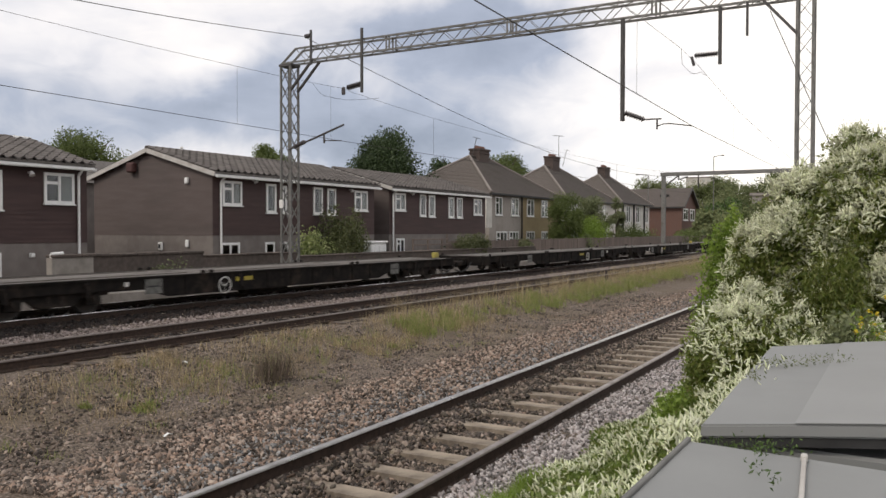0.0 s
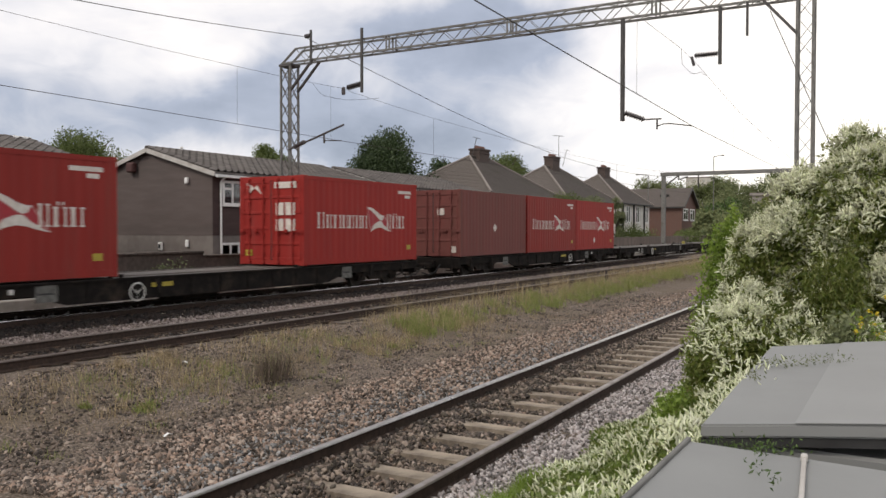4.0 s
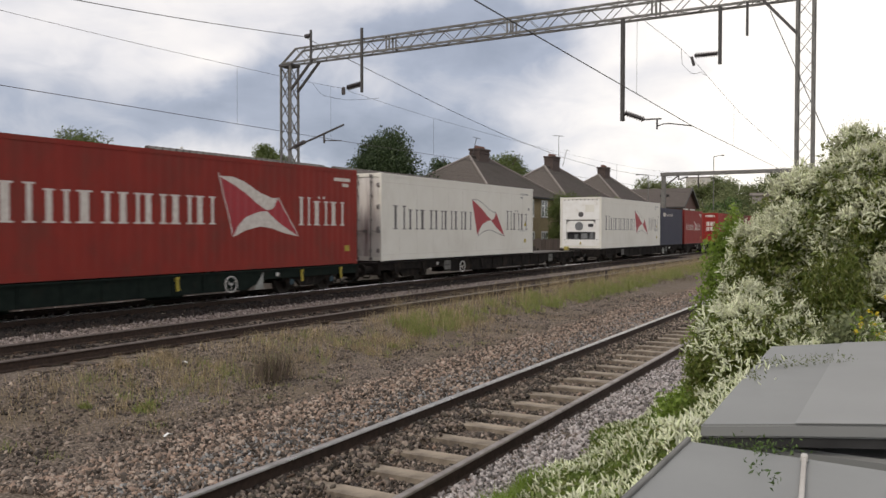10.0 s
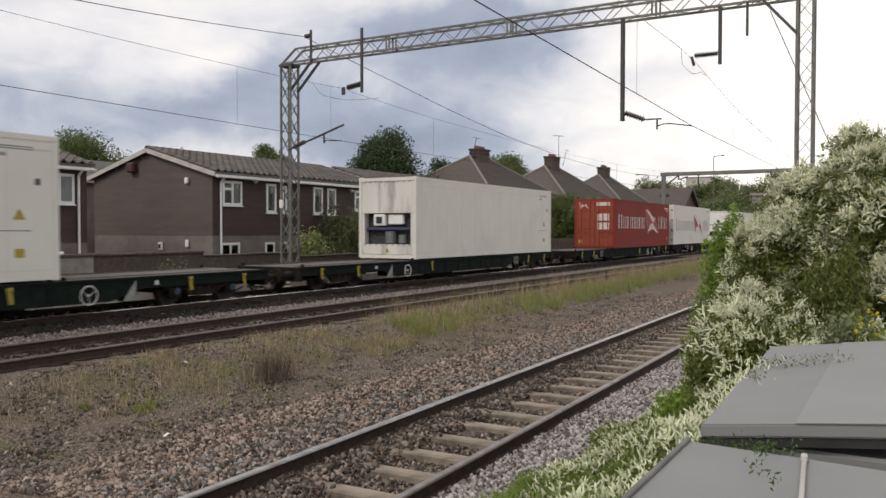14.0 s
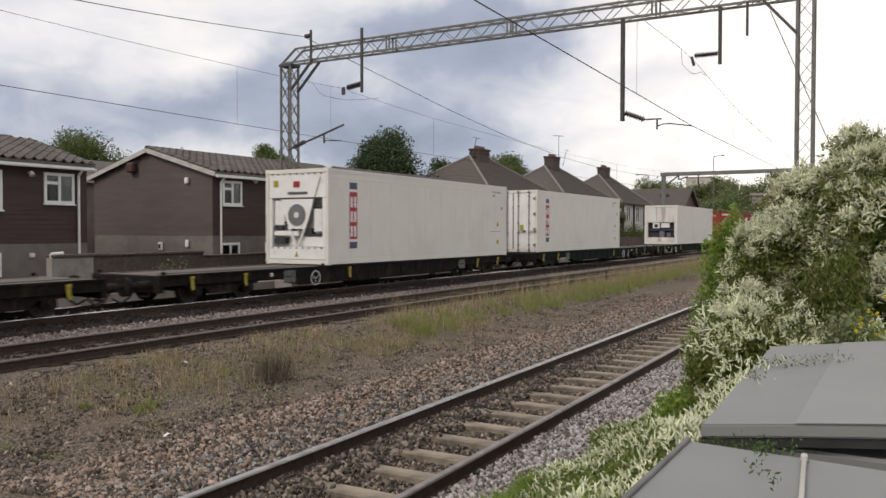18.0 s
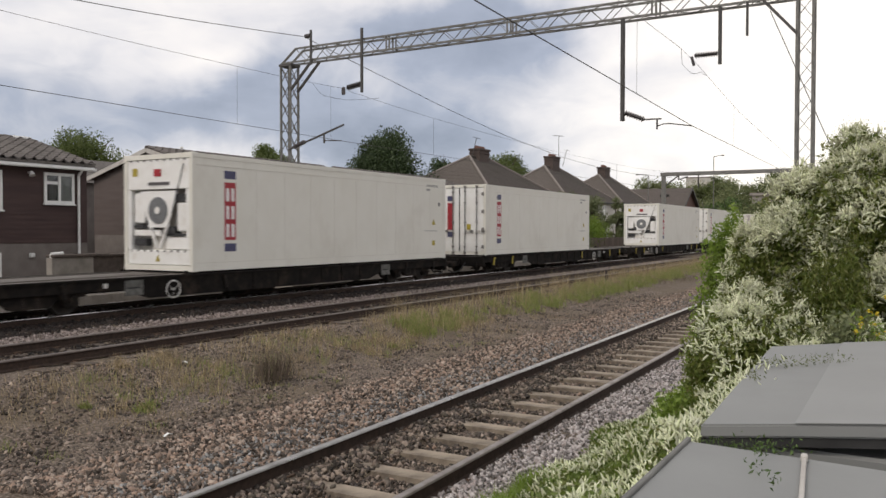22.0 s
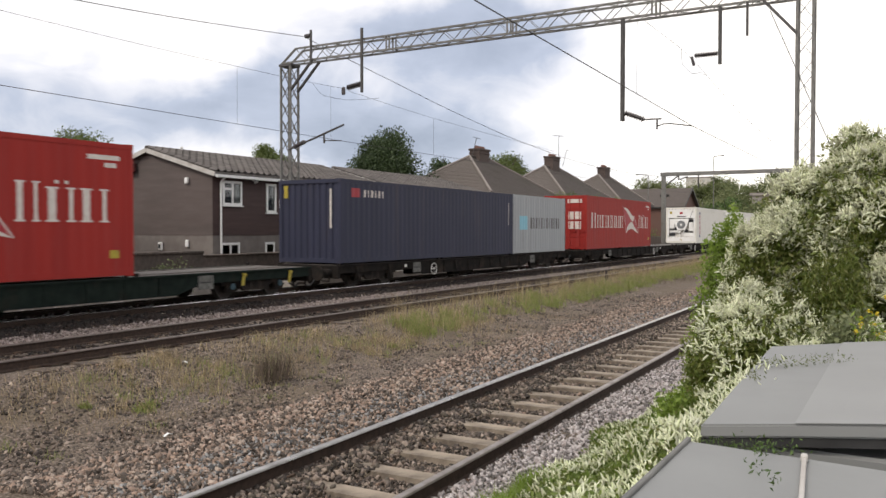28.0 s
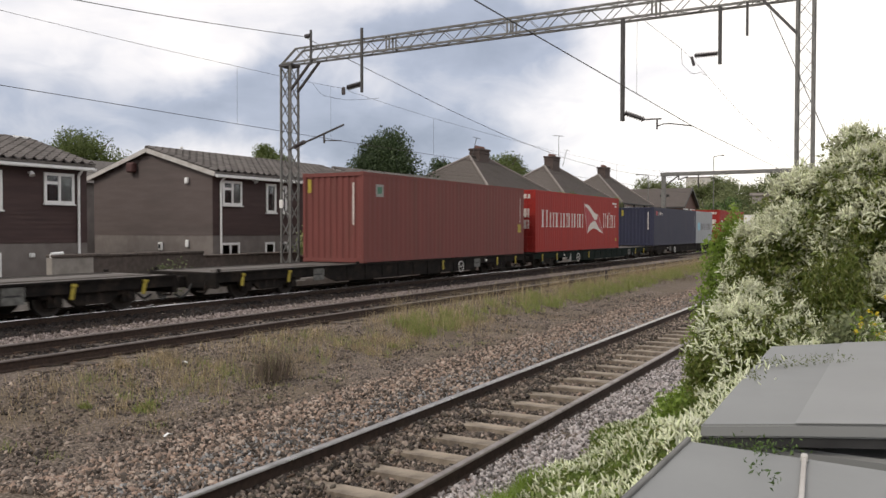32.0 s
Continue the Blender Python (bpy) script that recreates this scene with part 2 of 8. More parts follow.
C_REDX = surface("container_orange_red_paint", (0.31, 0.070, 0.042), (0.26, 0.048, 0.030), 3, 0.6, shine=0.25, bump=0.004, bscale=30, dirt=(0.24, 0.06, 0.04), dscale=2.4, dlo=0.52, dhi=0.8, stretch=STREAK)
C_BROWN = surface("container_oxide_brown_paint", (0.186, 0.060, 0.052), (0.158, 0.055, 0.048), 3, 0.65, shine=0.2, bump=0.004, bscale=30, dirt=(0.135, 0.061, 0.049), dscale=1.8, dlo=0.5, dhi=0.82, stretch=STREAK)
C_NAVY = surface("container_navy_paint", (0.033, 0.036, 0.063), (0.028, 0.031, 0.053), 3, 0.6, shine=0.25, bump=0.004, bscale=30, dirt=(0.066, 0.055, 0.064), dscale=1.8, dlo=0.55, dhi=0.85, stretch=STREAK)
C_GREY = surface("container_light_grey_paint", (0.30, 0.32, 0.33), (0.26, 0.28, 0.285), 3, 0.5, bump=0.004, bscale=30, dirt=(0.20, 0.19, 0.17), dscale=2.0, dlo=0.55, dhi=0.85, stretch=STREAK)
C_WHITE = surface("reefer_white_paint", (0.725, 0.712, 0.648), (0.690, 0.675, 0.605), 2, 0.5, shine=0.3, bump=0.003, bscale=12, dirt=(0.56, 0.53, 0.46), dscale=1.2, dlo=0.54, dhi=0.95, stretch=(1, 0.8, 0.55))
C_GRIME = surface("grimy_panel_seam", (0.63, 0.605, 0.54), (0.54, 0.51, 0.45), 9, 0.7)
C_WHITE2 = surface("reefer_dirty_white_paint", (0.70, 0.68, 0.64), (0.60, 0.58, 0.53), 2, 0.5, bump=0.003, bscale=12, dirt=(0.26, 0.21, 0.20), dscale=2.6, dlo=0.5, dhi=0.7, stretch=STREAK)
C_BRIGHT = surface("machinery_white_paint", (0.80, 0.80, 0.78), (0.74, 0.73, 0.70), 3, 0.4, dirt=(0.50, 0.45, 0.37), dscale=3.0, dlo=0.6, dhi=0.85)
INK_WHITE = surface("faded_white_lettering", (0.66, 0.62, 0.57), (0.52, 0.47, 0.42), 9, 0.55)
INK_DARK = surface("dark_grey_lettering", (0.075, 0.07, 0.07), (0.10, 0.095, 0.095), 9, 0.55)
INK_RED = surface("crimson_marking", (0.36, 0.018, 0.028), (0.30, 0.02, 0.03), 9, 0.5)
INK_BLUE = surface("dark_blue_marking", (0.045, 0.05, 0.12), (0.06, 0.06, 0.12), 9, 0.5)
INK_GREEN = surface("green_marking", (0.03, 0.16, 0.09), (0.04, 0.13, 0.08), 9, 0.5)
INK_LBLUE = surface("light_blue_marking", (0.20, 0.48, 0.58), (0.17, 0.42, 0.52), 9, 0.5)
SEAL = surface("black_rubber_seal", (0.015, 0.015, 0.015), (0.03, 0.03, 0.03), 12, 0.7)
ROD = surface("galvanised_lock_rod", (0.27, 0.26, 0.25), (0.18, 0.17, 0.16), 12, 0.5, 0.6)
# dark fill for machinery and displays; behind house windows it paints in room shade
DARK_IN = surface("dark_interior_fill", (0.02, 0.02, 0.022), (0.05, 0.05, 0.052), 9, 0.8)
FAN = surface("grey_fan_grille", (0.22, 0.23, 0.235), (0.15, 0.155, 0.16), 20, 0.5, 0.4)
# buildings
CLAD = surface("brown_timber_cladding", (0.050, 0.028, 0.026), (0.067, 0.038, 0.034), 3, 0.75, bump=0.015, bscale=30, dirt=(0.086, 0.051, 0.046), dscale=0.8, dlo=0.5, dhi=0.9, stretch=(0.3, 0.3, 3))
GABLE = surface("grey_brown_gable_boards", (0.098, 0.076, 0.070), (0.115, 0.091, 0.084), 3, 0.85, bump=0.01, bscale=30, dirt=(0.075, 0.062, 0.057), dscale=0.6, stretch=(0.3, 0.3, 2))
RENDER_GREY = surface("grey_brown_render", (0.165, 0.145, 0.132), (0.20, 0.178, 0.162), 3, 0.9, bump=0.02, bscale=50, dirt=(0.12, 0.10, 0.09), dscale=0.6)
RENDER_PALE = surface("pale_pebbledash", (0.33, 0.30, 0.27), (0.27, 0.245, 0.215), 8, 0.92, bump=0.03, bscale=60, dirt=(0.20, 0.175, 0.15), dscale=0.5)
RENDER_OCHRE = surface("ochre_pebbledash", (0.30, 0.240, 0.135), (0.25, 0.195, 0.105), 8, 0.92, bump=0.03, bscale=60, dirt=(0.20, 0.15, 0.08), dscale=0.5)
RENDER_WHITE = surface("white_render", (0.62, 0.60, 0.55), (0.54, 0.52, 0.47), 5, 0.9, bump=0.02, bscale=60, dirt=(0.38, 0.35, 0.30), dscale=0.6)
BRICK_RED = surface("red_brickwork", (0.138, 0.080, 0.063), (0.105, 0.060, 0.048), 14, 0.9, bump=0.03, bscale=40, dirt=(0.13, 0.06, 0.045), dscale=0.7)
CHIMNEY = surface("sooty_brick", (0.095, 0.070, 0.060), (0.07, 0.052, 0.046), 12, 0.92, bump=0.03, bscale=40, dirt=(0.05, 0.038, 0.034), dscale=0.9)
ROOF_TILE = surface("brown_grey_roof_tile", (0.090, 0.080, 0.074), (0.145, 0.131, 0.122), 6, 0.9, bump=0.03, bscale=50, dirt=(0.060, 0.054, 0.042), dscale=0.7, vary=0.22)
ROOF_SLATE = surface("brown_plain_roof_tile", (0.072, 0.060, 0.053), (0.100, 0.083, 0.073), 5, 0.9, bump=0.04, bscale=14, dirt=(0.065, 0.058, 0.042), dscale=0.5, stretch=(1, 1, 4))
ROOF_HIP = surface("weathered_hip_roof_tile", (0.105, 0.090, 0.080), (0.135, 0.115, 0.102), 5, 0.9, bump=0.04, bscale=14, stretch=(1, 1, 4))
HIP_CAP = surface("mortared_hip_tile", (0.24, 0.21, 0.19), (0.17, 0.15, 0.135), 9, 0.9, bump=0.03, bscale=30)
UPVC = surface("white_window_plastic", (0.78, 0.78, 0.76), (0.72, 0.72, 0.70), 5, 0.4)
FASCIA = surface("pale_fascia_board", (0.50, 0.48, 0.45), (0.42, 0.40, 0.37), 5, 0.6, dirt=(0.30, 0.27, 0.24), dscale=2)
PANE = glassy("window_glass")
NET = surface("net_curtain", (0.26, 0.26, 0.245), (0.13, 0.13, 0.125), 14, 0.9, stretch=(1, 8, 0.5))
POT = surface("terracotta_pot", (0.17, 0.080, 0.058), (0.13, 0.065, 0.050), 9, 0.85)
BROWN_BOX = surface("red_brown_painted_box", (0.075, 0.028, 0.024), (0.055, 0.022, 0.020), 9, 0.7)
CONC_WALL = surface("stained_concrete", (0.25, 0.23, 0.205), (0.31, 0.285, 0.255), 4, 0.92, bump=0.03, bscale=40, dirt=(0.15, 0.135, 0.115), dscale=0.8)
WALL_BRICK = surface("dark_old_brick", (0.072, 0.057, 0.049), (0.108, 0.086, 0.073), 8, 0.92, bump=0.03, bscale=40, dirt=(0.055, 0.05, 0.04), dscale=0.9, vary=0.2)
FENCE_WOOD = surface("weathered_fence_wood", (0.13, 0.10, 0.085), (0.18, 0.145, 0.12), 6, 0.9, stretch=(1, 1, 0.2), vary=0.15)
CABINET = surface("grey_cabinet_paint", (0.200, 0.206, 0.202), (0.219, 0.225, 0.220), 2, 0.6, bump=0.002, bscale=20, dirt=(0.172, 0.177, 0.172), dscale=1.4, dlo=0.5, dhi=0.9)
CABINET_PALE = surface("pale_grey_cabinet_paint", (0.225, 0.230, 0.226), (0.245, 0.250, 0.246), 2, 0.55, bump=0.002, bscale=20, dirt=(0.20, 0.205, 0.20), dscale=1.2, dlo=0.5, dhi=0.9)
# plants
LEAF_VINE = leafy("vine_leaf", [(0.068, 0.102, 0.017), (0.120, 0.164, 0.027), (0.180, 0.221, 0.044), (0.092, 0.127, 0.021), (0.232, 0.254, 0.071), (0.172, 0.172, 0.061)], translucent=0.45)
LEAF_FAR = leafy("woodland_leaf", [(0.105, 0.135, 0.058), (0.155, 0.185, 0.080), (0.205, 0.225, 0.100), (0.125, 0.155, 0.062)], 0.8, 0.25)
FLOWER = leafy("white_flower_spray", [(0.848, 0.869, 0.645), (0.912, 0.922, 0.770), (0.742, 0.795, 0.520), (0.890, 0.901, 0.707)], 0.8, 0.3)
FLOWER_OLD = leafy("faded_flower_spray", [(0.62, 0.64, 0.44), (0.74, 0.75, 0.58), (0.52, 0.54, 0.34), (0.68, 0.67, 0.50)], 0.8, 0.3)
FLOWER_YELLOW = leafy("yellow_flower", [(0.62, 0.48, 0.03), (0.72, 0.58, 0.05), (0.55, 0.40, 0.02)], 0.7, 0.3)
LEAF_DARK = leafy("dark_tree_leaf", [(0.020, 0.040, 0.012), (0.035, 0.062, 0.018), (0.05, 0.08, 0.025), (0.028, 0.05, 0.016)], 0.6, 0.15)
LEAF_MID = leafy("garden_leaf", [(0.035, 0.07, 0.015), (0.06, 0.11, 0.022), (0.085, 0.14, 0.03), (0.05, 0.085, 0.02)], 0.6, 0.2)
LEAF_BRIGHT = leafy("bright_shrub_leaf", [(0.13, 0.21, 0.03), (0.19, 0.29, 0.042), (0.25, 0.34, 0.06), (0.15, 0.23, 0.036)], 0.6, 0.4)
LEAF_GREY = leafy("grey_green_leaf", [(0.09, 0.11, 0.045), (0.14, 0.165, 0.07), (0.19, 0.21, 0.10), (0.07, 0.095, 0.035)], 0.6, 0.2)
LEAF_SHRUB = leafy("olive_shrub_leaf", [(0.045, 0.058, 0.020), (0.085, 0.100, 0.034), (0.130, 0.145, 0.055), (0.060, 0.075, 0.025), (0.165, 0.17, 0.075)], 0.6, 0.25)
LEAF_PALE = leafy("pale_variegated_leaf", [(0.22, 0.27, 0.08), (0.34, 0.38, 0.15), (0.15, 0.21, 0.05), (0.42, 0.44, 0.22), (0.11, 0.16, 0.04)], 0.6, 0.25)
GRASS_GREEN = leafy("green_grass", [(0.135, 0.185, 0.040), (0.205, 0.255, 0.063), (0.310, 0.310, 0.115), (0.165, 0.215, 0.048), (0.345, 0.300, 0.149)], 0.7, 0.3)
GRASS_DRY = leafy("dry_grass", [(0.287, 0.218, 0.121), (0.414, 0.322, 0.184), (0.230, 0.172, 0.098), (0.345, 0.287, 0.161), (0.529, 0.425, 0.276)], 0.8, 0.25)
TWIG = leafy("dead_brown_twig", [(0.12, 0.090, 0.068), (0.19, 0.145, 0.11), (0.08, 0.06, 0.046), (0.15, 0.14, 0.075)], 0.9, 0.05)
BARK = surface("tree_bark", (0.060, 0.048, 0.038), (0.100, 0.080, 0.062), 7, 0.95, bump=0.05, bscale=25)


def gravel(name, tones, cell, grain_c, rough=0.95, patch=None):
    """Trodden grit: small stones of many tones with dark gaps, over large soft patches."""
    m = bpy.data.materials.new(name)
    m.use_nodes = True
    nt = m.node_tree
    n, l = nt.nodes, nt.links
    b = n["Principled BSDF"]
    b.inputs["Roughness"].default_value = rough
    b.inputs["Specular IOR Level"].default_value = 0.2
    tc = n.new("ShaderNodeTexCoord")
    vo = n.new("ShaderNodeTexVoronoi")
    vo.inputs["Scale"].default_value = cell
    l.new(tc.outputs["Object"], vo.inputs["Vector"])
    sep = n.new("ShaderNodeSeparateColor")
    l.new(vo.outputs["Color"], sep.inputs[0])
    ramp = n.new("ShaderNodeValToRGB")
    e = ramp.color_ramp.elements
    e[0].color, e[1].color = (*tones[0], 1), (*tones[-1], 1)
    for k, c in enumerate(tones[1:-1], 1):
        e.new(k / (len(tones) - 1)).color = (*c, 1)
    l.new(sep.outputs[0], ramp.inputs[0])
    big = n.new("ShaderNodeTexNoise")
    big.inputs["Scale"].default_value, big.inputs["Detail"].default_value = 0.7, 8.0
    l.new(tc.outputs["Object"], big.inputs["Vector"])
    r = n.new("ShaderNodeMapRange")
    r.inputs["From Min"].default_value, r.inputs["From Max"].default_value = 0.40, 0.64
    r.inputs["To Max"].default_value = 0.75
    l.new(big.outputs[0], r.inputs["Value"])
    mx = n.new("ShaderNodeMix")
    mx.data_type = "RGBA"
    l.new(r.outputs[0], mx.inputs[0])
    l.new(ramp.outputs[0], mx.inputs[6])
    mx.inputs[7].default_value = (*patch, 1)
    l.new(mx.outputs[2], b.inputs["Base Color"])
    bp = n.new("ShaderNodeBump")
    bp.invert = True
    bp.inputs["Strength"].default_value, bp.inputs["Distance"].default_value = 1.0, 0.03
    l.new(vo.outputs["Distance"], bp.inputs["Height"])
    l.new(bp.outputs[0], b.inputs["Normal"])
    return m


# ---- kit: meshes, parts and things ----
SHARED = {}


def part(name, bm, material, parent=None, label="", at=None, smooth=False):
    """Links a bmesh (or a mesh that is shared) as one mesh object under a thing or a part."""
    if isinstance(bm, bpy.types.Mesh):
        me = bm
    else:
        me = bpy.data.meshes.new(name)
        bm.to_mesh(me)
        bm.free()
        if smooth:
            me.polygons.foreach_set("use_smooth", [True] * len(me.polygons))
    if not me.materials:
        me.materials.append(material)
    ob = new(name, me)
    if parent is not None:
        ob.parent = parent
    if at is not None:
        ob.matrix_basis = at
    if label:
        ob["label"] = label
    return ob


def shared(key, make, material):
    """One mesh for alike parts."""
    if key not in SHARED:
        me = bpy.data.meshes.new(str(key[0]))
        bm = make()
        bm.to_mesh(me)
        bm.free()
        me.materials.append(material)
        SHARED[key] = me
    return SHARED[key]


def thing(name, label, category, group="", kind="", at=None):
    ob = new(name)
    ob.empty_display_size = 0.2
    if at is not None:
        ob.matrix_basis = at
    return tagged(ob, label, category, group, kind)


def box(bm, x0, x1, y0, y1, z0, z1, bevel=0.0, m=None):
    r = bmesh.ops.create_cube(bm, size=1.0)
    vs = r["verts"]
    for v in vs:
        v.co = Vector((x0 + (v.co.x + 0.5) * (x1 - x0), y0 + (v.co.y + 0.5) * (y1 - y0), z0 + (v.co.z + 0.5) * (z1 - z0)))
        if m is not None:
            v.co = m @ v.co
    if bevel:
        es = list({e for v in vs for e in v.link_edges})
        bmesh.ops.bevel(bm, geom=es, offset=bevel, segments=1, affect="EDGES")
    return bm


def rod(bm, a, b, r, n=8, r2=None):
    a, b = Vector(a), Vector(b)
    d = b - a
    q = d.to_track_quat("Z", "Y").to_matrix().to_4x4()
    bmesh.ops.create_cone(bm, cap_ends=True, segments=n, radius1=r, radius2=r if r2 is None else r2, depth=d.length,
                          matrix=Matrix.Translation((a + b) / 2) @ q)
    return bm


def bar(bm, a, b, w, h):
    """A square bar from a to b."""
    a, b = Vector(a), Vector(b)
    d = b - a
    q = d.to_track_quat("Z", "Y").to_matrix().to_4x4()
    r = bmesh.ops.create_cube(bm, size=1.0)
    m = Matrix.Translation((a + b) / 2) @ q
    for v in r["verts"]:
        v.co = m @ Vector((v.co.x * w, v.co.y * h, v.co.z * d.length))
    return bm


def extrude(bm, pts, axis, a, b):
    """A polygon (two coordinates) drawn out along an axis from a to b."""
    def place(p, t):
        return {"x": (t, p[0], p[1]), "y": (p[0], t, p[1]), "z": (p[0], p[1], t)}[axis]
    lo = [bm.verts.new(place(p, a)) for p in pts]
    hi = [bm.verts.new(place(p, b)) for p in pts]
    fs = [bm.faces.new(lo), bm.faces.new(hi)]
    for i in range(len(pts)):
        j = (i + 1) % len(pts)
        fs.append(bm.faces.new((lo[i], lo[j], hi[j], hi[i])))
    bmesh.ops.recalc_face_normals(bm, faces=fs)
    return bm


def one(f, *a, **k):
    bm = bmesh.new()
    f(bm, *a, **k)
    return bm


def raw_mesh(name, verts, faces, material, smooth=False):
    """A mesh from arrays: verts (n, 3), faces (m, k)."""
    me = bpy.data.meshes.new(name)
    verts, faces = np.asarray(verts, np.float32), np.asarray(faces, np.int32)
    n, (m, k) = len(verts), faces.shape
    me.vertices.add(n)
    me.vertices.foreach_set("co", verts.ravel())
    me.loops.add(m * k)
    me.loops.foreach_set("vertex_index", faces.ravel())
    me.polygons.add(m)
    me.polygons.foreach_set("loop_start", np.arange(0, m * k, k, dtype=np.int32))
    me.update(calc_edges=True)
    me.validate()
    me.materials.append(material)
    if smooth:
        me.polygons.foreach_set("use_smooth", [True] * m)
    return me


def unit(v):
    return v / (np.linalg.norm(v, axis=-1, keepdims=True) + 1e-9)


def leaf_mesh(name, pts, size, material, rng, up=0.3, slim=0.5):
    """A folded leaf of four corners at every point."""
    n = len(pts)
    d = unit(rng.normal(size=(n, 3)) + np.array([0, 0, -up]))
    s = unit(np.cross(d, rng.normal(size=(n, 3))))
    nn = np.cross(d, s)
    L = (size * rng.uniform(0.6, 1.3, n))[:, None]
    W = L * slim
    v = np.stack([pts, pts + d * L * 0.5 + s * W * 0.5 + nn * L * 0.12, pts + d * L, pts + d * L * 0.5 - s * W * 0.5 + nn * L * 0.12], 1).reshape(-1, 3)
    i = np.arange(n)[:, None] * 4
    f = np.concatenate([i + np.array([0, 1, 2]), i + np.array([0, 2, 3])])
    return raw_mesh(name, v, f, material)


def blade_mesh(name, roots, height, width, lean, material, rng):
    """Grass blades of two joints, bent over."""
    n = len(roots)
    a = rng.uniform(0, 2 * math.pi, n)
    out = np.stack([np.cos(a), np.sin(a), np.zeros(n)], 1)
    b = a + rng.uniform(0.6, 2.5, n)
    side = np.stack([np.cos(b), np.sin(b), np.zeros(n)], 1)
    h = (height * rng.uniform(0.45, 1.25, n))[:, None]
    w = (width * rng.uniform(0.6, 1.3, n))[:, None]
    le = (lean * rng.uniform(0.2, 1.4, n))[:, None] * h
    z = np.array([0, 0, 1.0])
    v = np.stack([roots - side * w, roots + side * w, roots + z * h * 0.55 + out * le * 0.3 + side * w * 0.8,
                  roots + z * h * 0.55 + out * le * 0.3 - side * w * 0.8, roots + z * h + out * le], 1).reshape(-1, 3)
    i = np.arange(n)[:, None] * 5
    f = np.concatenate([i + np.array([0, 1, 2]), i + np.array([0, 2, 3]), i + np.array([3, 2, 4])])
    return raw_mesh(name, v, f, material)


CUBE8 = np.array([[-1, -1, -1], [1, -1, -1], [1, 1, -1], [-1, 1, -1], [-1, -1, 1], [1, -1, 1], [1, 1, 1], [-1, 1, 1]], float)
CUBE6 = np.array([[0, 3, 2, 1], [4, 5, 6, 7], [0, 1, 5, 4], [1, 2, 6, 5], [2, 3, 7, 6], [3, 0, 4, 7]])


def stone_mesh(name, pts, size, material, rng):
    """Broken stones: cubes with every corner moved, turned at random."""
    n = len(pts)
    c = CUBE8[None] * rng.uniform(0.35, 1.15, (n, 8, 1)) * rng.uniform(0.36, 1.42, (n, 1, 3)) + rng.normal(0, 0.19, (n, 8, 3))
    q = unit(rng.normal(size=(n, 4)))
    w, x, y, z = q.T
    R = np.stack([1 - 2 * (y * y + z * z), 2 * (x * y - z * w), 2 * (x * z + y * w), 2 * (x * y + z * w), 1 - 2 * (x * x + z * z), 2 * (y * z - x * w),
                  2 * (x * z - y * w), 2 * (y * z + x * w), 1 - 2 * (x * x + y * y)], 1).reshape(n, 3, 3)
    s = (size * rng.uniform(0.5, 1.5, n))[:, None, None] * 0.55
    v = np.einsum("nij,nkj->nki", R, c) * s + pts[:, None]
    f = (np.arange(n)[:, None, None] * 8 + CUBE6[None]).reshape(-1, 4)
    return raw_mesh(name, v.reshape(-1, 3), f, material)


def spike_mesh(name, roots, aim, length, radius, material, rng, rings=5, sides=4):
    """Flower spikes: bent, tapering, knobbly catkins standing on their roots."""
    m = len(roots)
    g = unit(aim)
    s = unit(np.cross(g, rng.normal(size=(m, 3))))
    q = np.cross(g, s)
    L = (length * rng.uniform(0.55, 1.4, m))[:, None]
    bend = rng.uniform(-0.55, 0.75, m)[:, None]
    v = []
    for k in range(rings):
        u = k / (rings - 1)
        c = roots + g * L * u * (1 - 0.25 * np.abs(bend) * u) + s * L * bend * u * u
        w = radius * (0.75, 1.1, 1.0, 0.75, 0.3)[min(k, 4)] * rng.uniform(0.6, 1.4, (m, sides))
        for i in range(sides):
            a = 2 * math.pi * i / sides + k * 0.8
            v.append(c + (s * math.cos(a) + q * math.sin(a)) * w[:, i:i + 1] * np.clip(L / length, 0.7, 1.2))
    v = np.stack(v, 1).reshape(-1, 3)
    quad = []
    for k in range(rings - 1):
        for i in range(sides):
            j = (i + 1) % sides
            quad.append((k * sides + i, k * sides + j, (k + 1) * sides + j, (k + 1) * sides + i))
    f = (np.arange(m)[:, None, None] * (rings * sides) + np.array(quad)[None]).reshape(-1, 4)
    return raw_mesh(name, v, f, material)


# ---- ground ----
T1_X, T1_SLOPE, T1_Z = -4.229, -0.0174, 0.0      # near track: middle at y = 0, drift per metre, rail top
T2_X, T2_Z = -11.87, 0.30                         # second track
T3_X, T3_Z = -16.14, 0.37                         # the goods train's track
WALL_X = -20.4


def t1x(y):
    return T1_X + T1_SLOPE * y


